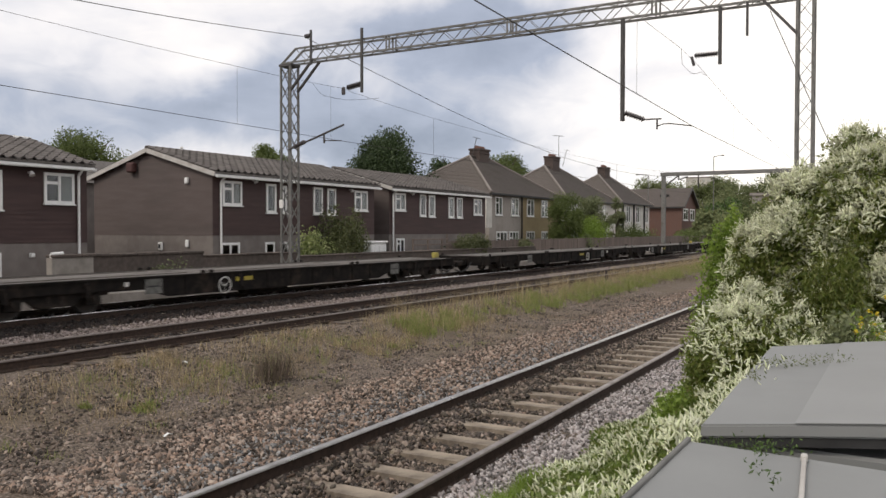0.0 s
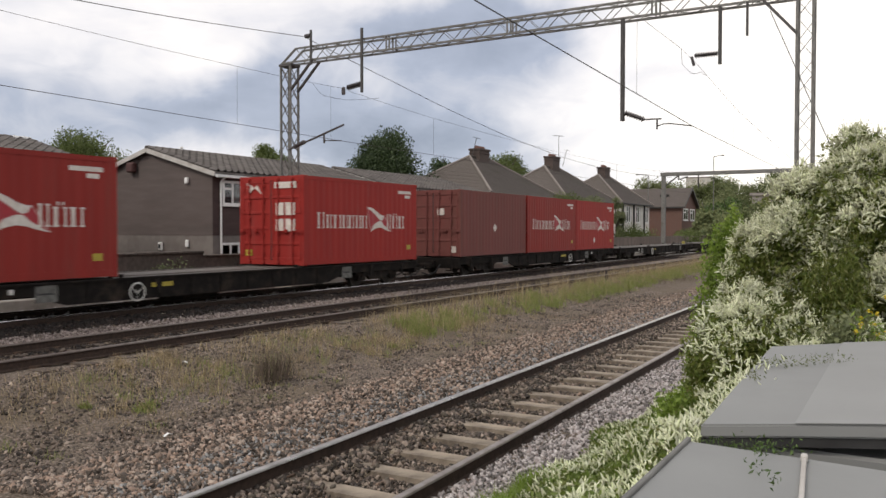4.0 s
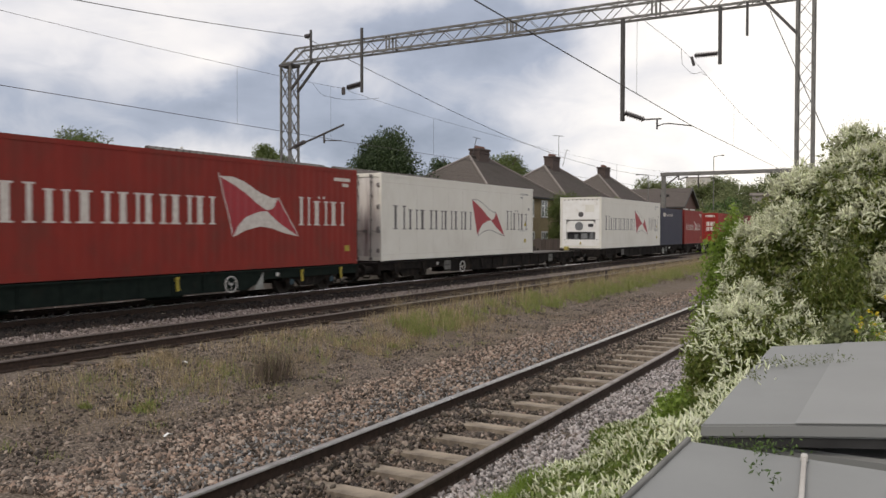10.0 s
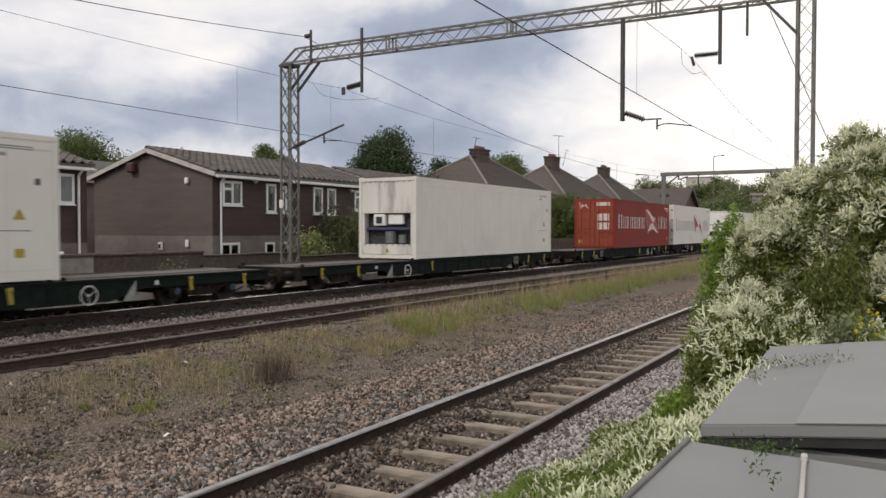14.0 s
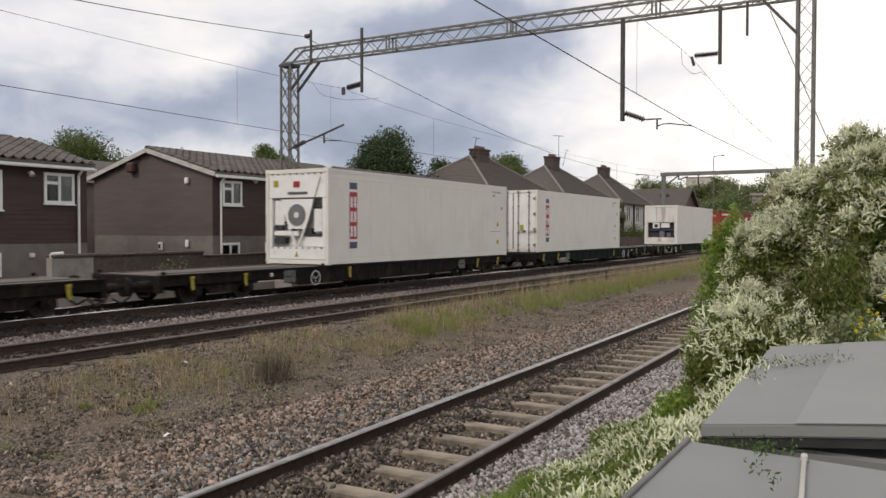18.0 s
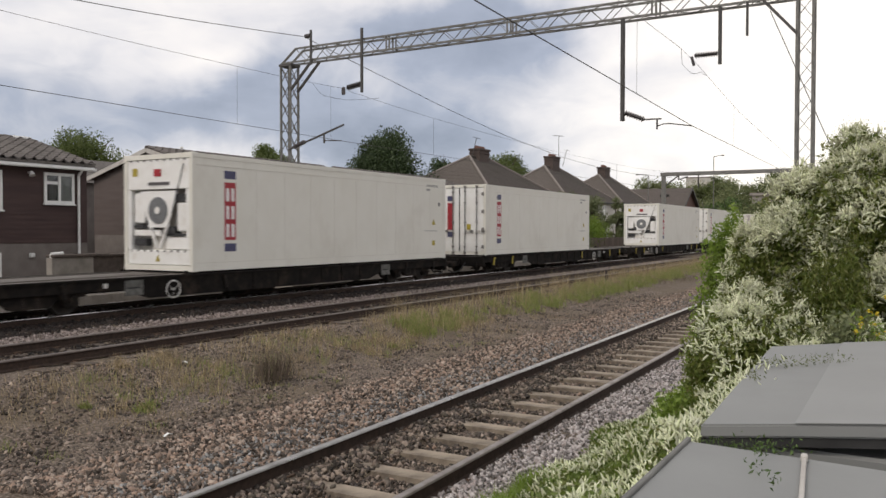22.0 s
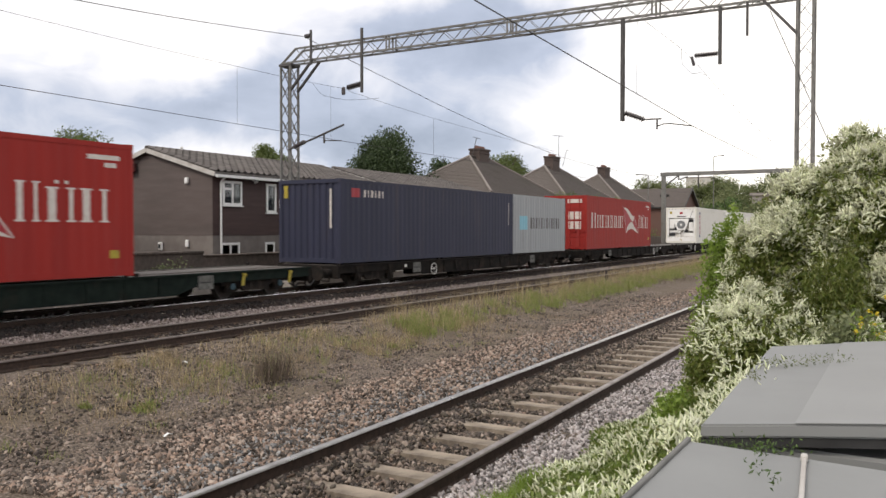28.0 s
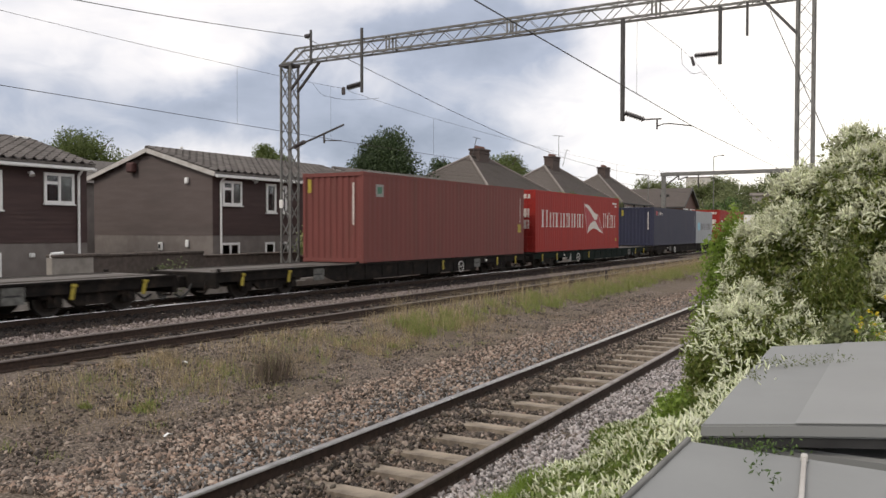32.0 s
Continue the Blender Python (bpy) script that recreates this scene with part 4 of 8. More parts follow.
def build_far_portal():
    t = thing("far_portal", "plain grey box-girder portal across the line", "gantry")
    part("leg", one(box, -19.47, -19.12, 72.85, 73.15, -0.3, 7.10, 0.02), GALV, t)
    boom = part("boom", one(box, -19.55, -1.0, 72.80, 73.20, 7.02, 7.34, 0.02), GALV, t, "straight grey girder")
    part("leg", one(box, -1.4, -1.05, 72.85, 73.15, 0, 7.02, 0.02), GALV, t)
    for x, z in ((-17.9, 6.6), (-16.2, 5.9)):
        part("drop_tube", one(rod, (x, 72.72, 7.04), (x, 72.72, z), 0.06, 8), GALV_DARK, boom)
    part("brace", one(bar, (-19.2, 73, 6.1), (-18.0, 73, 7.03), 0.10, 0.10), GALV_DARK, t)
    insulator(boom, (-17.8, 72.7, 6.7), (-17.1, 72.7, 6.9))


build_wires()
build_far_portal()


# ---- the goods train: wagons ----
RAIL3 = T3_Z
DECK_H = 0.74            # deck above the rail
DECK_L = 18.4
WHEEL_R = 0.34
MOVING, TURNING = [], []   # what the train carries, and the wheelsets that turn


def wheelset_bm():
    bm = bmesh.new()
    rod(bm, (-0.98, 0, 0), (0.98, 0, 0), 0.075, 10)
    for s in (-1, 1):
        rod(bm, (s * 0.70, 0, 0), (s * 0.80, 0, 0), WHEEL_R, 24)
        rod(bm, (s * 0.68, 0, 0), (s * 0.70, 0, 0), WHEEL_R + 0.028, 24)
        rod(bm, (s * 0.80, 0, 0), (s * 0.86, 0, 0), 0.12, 12)
        for k in range(3):
            a = k * 2.094
            box(bm, s * 0.802 - 0.006, s * 0.802 + 0.006, math.cos(a) * 0.20 - 0.03, math.cos(a) * 0.20 + 0.03, math.sin(a) * 0.20 - 0.03, math.sin(a) * 0.20 + 0.03)
    return bm


def tyre_bm(s):
    bm = bmesh.new()
    n = 28
    v = [[bm.verts.new((x, math.cos(2 * math.pi * k / n) * r, math.sin(2 * math.pi * k / n) * r)) for k in range(n)]
         for x, r in ((s * 0.804, WHEEL_R - 0.045), (s * 0.806, WHEEL_R - 0.005), (s * 0.80, WHEEL_R + 0.002), (s * 0.72, WHEEL_R + 0.003))]
    for a, b in zip(v, v[1:]):
        for k in range(n):
            bm.faces.new((a[k], a[(k + 1) % n], b[(k + 1) % n], b[k]))
    bmesh.ops.recalc_face_normals(bm, faces=bm.faces[:])
    return bm


def bogie_bm():
    """Side frames with a dropped middle, a bolster and end bars."""
    bm = bmesh.new()
    for s in (-1, 1):
        prof = [(-1.25, 0.38), (-1.25, 0.50), (-1.05, 0.56), (-0.75, 0.56), (-0.55, 0.53), (0.55, 0.53), (0.75, 0.56), (1.05, 0.56), (1.25, 0.50), (1.25, 0.38), (0.62, 0.36), (0.42, 0.20), (-0.42, 0.20), (-0.62, 0.36)]
        extrude(bm, prof, "x", s * 0.93, s * 1.05)
    box(bm, -1.05, 1.05, -0.22, 0.22, 0.30, 0.55)
    for e in (-1.2, 1.2):
        box(bm, -1.0, 1.0, e - 0.06, e + 0.06, 0.38, 0.48)
    return bm


def axlebox_bm():
    bm = bmesh.new()
    box(bm, -0.06, 0.07, -0.17, 0.17, -0.16, 0.17, 0.02)
    rod(bm, (0.05, 0, 0), (0.10, 0, 0), 0.11, 12)
    return bm


def spring_bm():
    bm = bmesh.new()
    for k in range(5):
        rod(bm, (0, 0, k * 0.045), (0, 0, k * 0.045 + 0.026), 0.075, 10)
    return bm


def ring_bm(R, r, n=24, spokes=3):
    """A hand brake wheel lying in the side plane."""
    bm = bmesh.new()
    for k in range(n):
        a, b = 2 * math.pi * k / n, 2 * math.pi * (k + 1) / n
        rod(bm, (0, R * math.cos(a), R * math.sin(a)), (0, R * math.cos(b), R * math.sin(b)), r, 6)
    for k in range(spokes):
        a = 2 * math.pi * k / spokes + 0.5
        rod(bm, (0, 0, 0), (0.0, R * math.cos(a), R * math.sin(a)), r * 0.45, 5)
    rod(bm, (-0.10, 0, 0), (0.02, 0, 0), 0.022, 8)
    return bm


def sill_bm(s):
    """Side sill: deeper between the bogies."""
    bm = bmesh.new()
    h = DECK_L / 2
    prof = [(-h, DECK_H - 0.03), (-h, DECK_H - 0.27), (-h + 4.1, DECK_H - 0.27), (-h + 4.9, DECK_H - 0.50), (h - 4.9, DECK_H - 0.50), (h - 4.1, DECK_H - 0.27), (h, DECK_H - 0.27), (h, DECK_H - 0.03)]
    extrude(bm, prof, "x", s * 1.13, s * 1.19)
    box(bm, min(s * 1.10, s * 1.24), max(s * 1.10, s * 1.24), -h, h, DECK_H - 0.05, DECK_H - 0.005)
    for k in range(-6, 7):
        if abs(k) < 5:
            box(bm, min(s * 1.19, s * 1.215), max(s * 1.19, s * 1.215), k * 0.95 - 0.03, k * 0.95 + 0.03, DECK_H - 0.48, DECK_H - 0.05)
    return bm


def underframe_bm():
    bm = bmesh.new()
    h = DECK_L / 2
    box(bm, -0.28, 0.28, -h + 0.2, h - 0.2, DECK_H - 0.38, DECK_H - 0.04)
    for k in range(13):
        y = -h + 0.25 + k * (DECK_L - 0.5) / 12
        box(bm, -1.13, 1.13, y - 0.06, y + 0.06, DECK_H - 0.20, DECK_H - 0.04)
    for s in (-1, 1):
        box(bm, -0.75, -0.35, s * 2.2 - 0.45, s * 2.2 + 0.45, DECK_H - 0.62, DECK_H - 0.3, 0.03)
    rod(bm, (0.55, -1.3, DECK_H - 0.5), (0.55, 0.4, DECK_H - 0.5), 0.17, 12)
    rod(bm, (0.9, -4.4, DECK_H - 0.40), (0.9, 4.4, DECK_H - 0.40), 0.025, 6)
    return bm


def headstock_bm(reach):
    """Headstock with buffers beam, drawbar out to the middle of the gap (towards +y)."""
    bm = bmesh.new()
    box(bm, -1.2, 1.2, -0.09, 0.06, DECK_H - 0.42, DECK_H - 0.02, 0.02)
    rod(bm, (0, 0.06, DECK_H - 0.26), (0, reach, DECK_H - 0.26), 0.065, 10)
    box(bm, -0.16, 0.16, 0.06, 0.26, DECK_H - 0.40, DECK_H - 0.12, 0.02)
    return bm


def coupling_bm(reach):
    bm = bmesh.new()
    box(bm, -0.12, 0.12, -0.05, reach * 0.55, DECK_H - 0.42, DECK_H - 0.22, 0.03)
    rod(bm, (0, reach * 0.5, DECK_H - 0.32), (0, reach, DECK_H - 0.50), 0.05, 8)
    return bm


def hose_bm(reach, s, far):
    bm = bmesh.new()
    pts = [(s, 0.0, DECK_H - 0.25), (s, reach * 0.25, DECK_H - 0.52), (s * 0.8, reach * 0.5, DECK_H - 0.66), (s * 0.6, reach * far, DECK_H - 0.55)]
    for a, b in zip(pts, pts[1:]):
        rod(bm, a, b, 0.028, 7)
    return bm


def step_bm(s):
    bm = bmesh.new()
    rod(bm, (s, 0.05, DECK_H - 0.2), (s, 0.12, 0.24), 0.022, 6)
    rod(bm, (s, 0.12, 0.24), (s * 0.7, 0.12, 0.24), 0.022, 6)
    return bm


def buffer_bm(reach):
    bm = bmesh.new()
    rod(bm, (0, 0.06, 0), (0, reach * 0.6, 0), 0.11, 12)
    rod(bm, (0, reach * 0.5, 0), (0, reach * 0.92, 0), 0.07, 10)
    rod(bm, (0, reach * 0.92, 0), (0, reach * 0.985, 0), 0.22, 16)
    return bm


def handle_bm():
    bm = bmesh.new()
    box(bm, 0, 0.03, -0.05, 0.05, -0.30, 0.0, 0.01)
    box(bm, 0.0, 0.05, -0.065, 0.065, -0.04, 0.03, 0.01)
    return bm


def spigot_bm():
    bm = bmesh.new()
    box(bm, -0.08, 0.08, -0.09, 0.09, -0.02, 0.025, 0.01)
    box(bm, -0.04, 0.04, -0.05, 0.05, 0.02, 0.10, 0.015)
    return bm


WAGON_LABEL = "dirty black twin-bogie container flat wagon with a worn steel deck"


def wagon(u_low, big_end, small_gap, paint, label, bright, long_gap=3.1, brake=5.5):
    """A flat wagon whose deck starts at u_low along the train; big_end: +1 or -1, the end with the long drawbar; brake: its hand wheel from the other end."""
    t = thing("container_flat_wagon", label, "wagon", "wagons of the goods train")
    MOVING.append((t, u_low + DECK_L / 2, RAIL3, 0 if big_end > 0 else 180))
    h, green = DECK_L / 2, paint is WAGON_GREEN
    for k in range(3):
        y = -h + (k + 0.5) * DECK_L / 3
        d = part("deck_plate", shared(("deck_plate",), lambda: one(box, -1.10, 1.10, -DECK_L / 6 + 0.05, DECK_L / 6 - 0.05, DECK_H - 0.045, DECK_H - 0.012), DECK), DECK, t, "worn pale steel deck", at=pose(0, y, 0))
        for s in (-1, 1):
            part("deck_rib", shared(("deck_rib",), lambda: one(box, -0.04, 0.04, -DECK_L / 6 + 0.3, DECK_L / 6 - 0.3, -0.012, 0.012), DECK), DECK, d, at=pose(s * 0.70, 0, DECK_H))
    part("underframe", shared(("underframe", paint.name), underframe_bm, paint), paint, t)
    for s in (-1, 1):
        part("side_sill", shared(("side_sill", s, paint.name), lambda: sill_bm(s), paint), paint, t)
    for e, reach in ((1, long_gap / 2), (-1, small_gap / 2)):
        hs = part("headstock", shared(("headstock", reach), lambda: headstock_bm(reach), WAGON), WAGON, t, at=pose(0, e * h, 0, 0, 0, 0 if e > 0 else 180))
        part("coupling", shared(("coupling", reach), lambda: coupling_bm(reach), BOGIE), BOGIE, hs, "greasy screw coupling")
        for s, far in ((-0.35, 0.75), (0.42, 0.9)):
            part("air_hose", shared(("air_hose", reach, s), lambda: hose_bm(reach, s, far), SEAL), SEAL, hs, "hanging rubber hose")
        for s in (-0.9, 0.9):
            part("step_iron", shared(("step_iron", s), lambda: step_bm(s), BOGIE), BOGIE, hs)
        if e < 0:
            for s in (-0.88, 0.88):
                part("buffer", shared(("buffer", reach), lambda: buffer_bm(reach), BOGIE), BOGIE, hs, at=pose(s, 0, DECK_H - 0.24))
        yb = e * (h - 2.1)
        b = part("bogie", shared(("bogie",), bogie_bm, BOGIE), BOGIE, t, "three-piece steel bogie", at=pose(0, yb, 0))
        for w in (-0.9, 0.9):
            for s in (-1, 1):
                part("axlebox", shared(("axlebox",), axlebox_bm, BOGIE), BOGIE, b, at=pose(s * 1.0, w, WHEEL_R, 0, 0, 0 if s > 0 else 180))
                part("axle_cap", shared(("axle_cap", green), lambda: one(rod, (0, 0, 0), (0.02, 0, 0), 0.085, 12), BLUE_CAP if green else BOGIE), BLUE_CAP, b, "blue bearing cap" if green else "", at=pose(s * 1.10, w, WHEEL_R, 0, 0, 0 if s > 0 else 180))
            ws = part("wheelset", shared(("wheelset",), wheelset_bm, WHEEL), WHEEL, t, at=pose(0, yb + w, WHEEL_R))
            for s in (-1, 1):
                part("wheel_rim", shared(("wheel_rim", s), lambda: tyre_bm(s), TYRE), TYRE, ws, "bright worn rim")
            TURNING.append((ws, yb + w, big_end))
        for s in (-1, 1):
            for k in (-0.16, 0.16):
                part("spring", shared(("spring",), spring_bm, WHEEL), WHEEL, b, at=pose(s * 0.99, k, 0.22))
    # fittings on both sides
    for s in (-1, 1):
        turn = 0 if s > 0 else 180
        part("handbrake_wheel", shared(("handbrake_wheel",), lambda: ring_bm(0.20, 0.014), WHITE_PAINT), WHITE_PAINT, t, "white-painted brake wheel", at=pose(s * 1.27, -h + brake, 0.41, 0, 0, turn))
        for y in ((h - 4.0,) if green else (-h + 4.45, h - 4.0)):
            panel = part("data_panel", shared(("data_panel",), lambda: one(box, 0, 0.012, -0.24, 0.24, -0.17, 0.17), GREY_DIRTY), GREY_DIRTY, t, "grimy data panel", at=pose(s * 1.195, y, 0.50, 0, 0, turn))
            for z in (-0.09, 0.0, 0.09):
                part("print_bar", shared(("print_bar",), lambda: one(box, 0.012, 0.015, -0.19, 0.15, -0.018, 0.018), SEAL), SEAL, panel)
        if u_low > 118:
            part("yellow_plate", shared(("yellow_plate",), lambda: one(box, 0, 0.012, -0.30, 0.30, -0.05, 0.05), YELLOW_PAINT), YELLOW_PAINT, t, "faded yellow plate", at=pose(s * 1.195, -h + brake + 0.75, DECK_H - 0.2, 0, 0, turn))
        if green:
            part("gusset_plate", shared(("gusset",), gusset_bm, GREY_PANEL), GREY_PANEL, t, "pale triangular plate", at=pose(s * 1.20, -h + 4.45, 0.22, 0, 0, turn))
        for y in (-h + 0.9, -h + 2.7, h - 0.9, h - 2.7, -h + 7.2):
            part("release_handle", shared(("release_handle", bright), handle_bm, YELLOW_PAINT if bright else BOGIE), YELLOW_PAINT, t, "yellow handle" if bright else "", at=pose(s * 1.20, y, DECK_H - 0.10, 8 if y < 0 else -10, 0, turn))
        for y in (-h + 0.12, -h + 6.0, -h + 6.28, h - 6.28, h - 6.0, h - 0.12):
            part("spigot", shared(("spigot",), spigot_bm, BOGIE), BOGIE, t, at=pose(s * 1.13, y, DECK_H - 0.03))
        part("lamp_bracket", shared(("lamp_bracket",), lambda: one(box, -0.03, 0.03, -0.04, 0.04, -0.05, 0.05, 0.01), WHITE_PAINT), WHITE_PAINT, t, "white-painted end of a bracket", at=pose(s * 1.21, -h + 3.7, DECK_H - 0.16))
    if big_end > 0 and u_low > 60:
        part("end_box", shared(("end_box",), lambda: one(box, -0.10, 0.10, -0.13, 0.13, 0, 0.22, 0.03), OLIVE), OLIVE, t, "yellow equipment box on the deck end", at=pose(0.5, h - 0.14, DECK_H - 0.012))
    return t


def gusset_bm():
    bm = bmesh.new()
    extrude(bm, [(-0.16, 0.0), (0.18, 0.0), (0.18, 0.44)], "x", 0.0, 0.02)
    return bm


# ---- the goods train: containers ----
def crest(y, L, dry):
    """How far the side panel lies behind the outer face at y."""
    if not dry:
        return 0.012
    p = 0.278
    k = ((y + L / 2) % p) / p
    if k < 0.26:
        return 0.006
    if k < 0.50:
        return 0.006 + 0.010 * (k - 0.26) / 0.24
    if k < 0.76:
        return 0.016
    return 0.016 - 0.010 * (k - 0.76) / 0.24


def breaks(L, y0, y1, dry):
    ys = {round(y0, 4), round(y1, 4)}
    if dry:
        p = 0.278
        k = 0
        while k * p < L:
            for q in (0.0, 0.26, 0.50, 0.76):
                y = -L / 2 + (k + q) * p
                if y0 < y < y1:
                    ys.add(round(y, 4))
            k += 1
    return sorted(ys)


def side_bm(L, H, dry):
    bm = bmesh.new()
    ys = breaks(L, -L / 2 + 0.10, L / 2 - 0.10, dry)
    for s in (-1, 1):
        lo = [bm.verts.new((s * (1.219 - crest(y, L, dry)), y, 0.15)) for y in ys]
        hi = [bm.verts.new((s * (1.219 - crest(y, L, dry)), y, H - 0.10)) for y in ys]
        for i in range(len(ys) - 1):
            q = (lo[i], lo[i + 1], hi[i + 1], hi[i])
            bm.faces.new(q if s > 0 else q[::-1])
    return bm


def band(bm, L, dry, y0, y1, top, low, n=10, lift=0.004, x0=1.219):
    """Paint on the near side: between two curves of height over y, following the panel."""
    ys = sorted(set(breaks(L, y0, y1, dry)) | {round(y0 + (y1 - y0) * k / n, 4) for k in range(n + 1)})
    f = lambda g, y: g(y) if callable(g) else g
    lo = [bm.verts.new((x0 - crest(y, L, dry) + lift, y, f(low, y))) for y in ys]
    hi = [bm.verts.new((x0 - crest(y, L, dry) + lift, y, max(f(low, y), f(top, y)))) for y in ys]
    for i in range(len(ys) - 1):
        bm.faces.new((lo[i], lo[i + 1], hi[i + 1], hi[i]))
    return bm


def ends_bm(L, H, rib=True):
    """The plain end wall: upright ribs."""
    bm = bmesh.new()
    n = 9
    xs = []
    for k in range(n):
        for q, d in ((0.0, 0.0), (0.35, 0.0), (0.5, 0.045), (0.85, 0.045)):
            xs.append((-1.10 + 2.20 * (k + q) / n, d))
    xs.append((1.10, 0.0))
    y = L / 2 - 0.02
    lo = [bm.verts.new((x, y - d, 0.12)) for x, d in xs]
    hi = [bm.verts.new((x, y - d, H - 0.10)) for x, d in xs]
    for i in range(len(xs) - 1):
        bm.faces.new((lo[i + 1], lo[i], hi[i], hi[i + 1]))
    return bm


def skeleton_bm(L, H):
    """Posts, rails, sills and headers."""
    bm = bmesh.new()
    for sx in (-1, 1):
        for sy in (-1, 1):
            x, y = sx * 1.219, sy * L / 2
            box(bm, min(x, x - sx * 0.11), max(x, x - sx * 0.11), min(y, y - sy * 0.14), max(y, y - sy * 0.14), 0.1, H - 0.1, 0.012)
        x = sx * 1.219
        box(bm, min(x, x - sx * 0.06), max(x, x - sx * 0.06), -L / 2 + 0.1, L / 2 - 0.1, 0.02, 0.17)
        box(bm, min(x, x - sx * 0.06), max(x, x - sx * 0.06), -L / 2 + 0.1, L / 2 - 0.1, H - 0.12, H - 0.015)
    for sy in (-1, 1):
        y = sy * L / 2
        box(bm, -1.11, 1.11, min(y, y - sy * 0.08), max(y, y - sy * 0.08), 0.02, 0.15)
        box(bm, -1.11, 1.11, min(y, y - sy * 0.08), max(y, y - sy * 0.08), H - 0.13, H - 0.01)
    for k in range(int(L / 0.6)):
        y = -L / 2 + 0.4 + k * 0.6
        box(bm, -1.16, 1.16, y - 0.03, y + 0.03, 0.03, 0.14)
    return bm


def roof_bm(L, H, dry):
    bm = bmesh.new()
    if dry:
        n = int(L / 0.21)
        ys = []
        for k in range(n):
            for q, d in ((0.0, 0.0), (0.4, 0.0), (0.5, 0.02), (0.9, 0.02)):
                ys.append((-L / 2 + 0.1 + (L - 0.2) * (k + q) / n, d))
        a = [bm.verts.new((-1.17, y, H - 0.04 - d)) for y, d in ys]
        b = [bm.verts.new((1.17, y, H - 0.04 - d)) for y, d in ys]
        for i in range(len(ys) - 1):
            bm.faces.new((a[i], b[i], b[i + 1], a[i + 1]))
    else:
        box(bm, -1.17, 1.17, -L / 2 + 0.1, L / 2 - 0.1, H - 0.08, H - 0.03)
    box(bm, -1.15, 1.15, -L / 2 + 0.1, L / 2 - 0.1, 0.12, 0.16)
    return bm


def door_bm(H):
    """One door leaf about x = 0..1.1, seen from -y."""
    return one(box, 0.02, 1.10, -0.035, 0.0, 0.16, H - 0.14, 0.008)


def hinge_bm():
    bm = bmesh.new()
    box(bm, -0.10, 0.02, -0.085, -0.03, -0.06, 0.06, 0.01)
    rod(bm, (0.0, -0.075, -0.08), (0.0, -0.075, 0.08), 0.02, 8)
    return bm


def lock_bm(H):
    """A lock rod with cams, brackets and its lever."""
    bm = bmesh.new()
    rod(bm, (0, -0.10, 0.06), (0, -0.10, H - 0.05), 0.020, 8)
    for z in (0.09, H - 0.09):
        box(bm, -0.05, 0.05, -0.13, -0.05, z - 0.04, z + 0.04, 0.01)
    for z in (0.35, 0.9, 1.35, H - 0.75, H - 0.3):
        box(bm, -0.04, 0.04, -0.125, -0.05, z - 0.025, z + 0.025, 0.006)
    bar(bm, (0.0, -0.125, 1.0), (0.32, -0.115, 0.98), 0.045, 0.02)
    box(bm, 0.24, 0.36, -0.115, -0.04, 0.93, 1.04, 0.01)
    return bm


def door_end(t, L, H, paint, dry, labels):
    y = -L / 2
    steel = paint if dry else ROD
    for s in (-1, 1):
        d = part("door", shared(("door", H, paint.name), lambda: door_bm(H), paint), paint, t,
                 at=pose(0, y + 0.06, 0) @ (Matrix.Identity(4) if s > 0 else Matrix.Diagonal((-1, 1, 1, 1))))
        if dry:
            rib = shared(("door_rib", paint.name), lambda: one(box, 0.04, 1.08, -0.062, -0.034, -0.045, 0.045, 0.012), paint)
            for k in range(6):
                part("door_rib", rib, paint, d, at=pose(0, 0, 0.19 + (H - 0.36) * k / 5))
            edge = shared(("door_edge", H, paint.name), lambda: one(box, -0.03, 0.03, -0.060, -0.034, 0.18, H - 0.16, 0.008), paint)
            for x in (0.05, 1.07):
                part("door_edge", edge, paint, d, at=pose(x, 0, 0))
        for x in (0.28, 0.82):
            part("lock_rod", shared(("lock_rod", H, steel.name), lambda: lock_bm(H), steel), steel, d, at=pose(x, 0, 0))
        for k in range(4):
            part("hinge", shared(("hinge", steel.name), hinge_bm, steel), steel, d, at=pose(1.13, 0.0, 0.35 + k * (H - 0.75) / 3))
    part("door_seal", one(box, -0.018, 0.018, y + 0.015, y + 0.05, 0.16, H - 0.14), SEAL, t)
    for x0, x1, z0, z1 in labels:
        part("door_label", one(box, x0, x1, y - 0.012, y + 0.02, z0 * H, z1 * H), INK_WHITE, t, "white label panel with unreadable print")


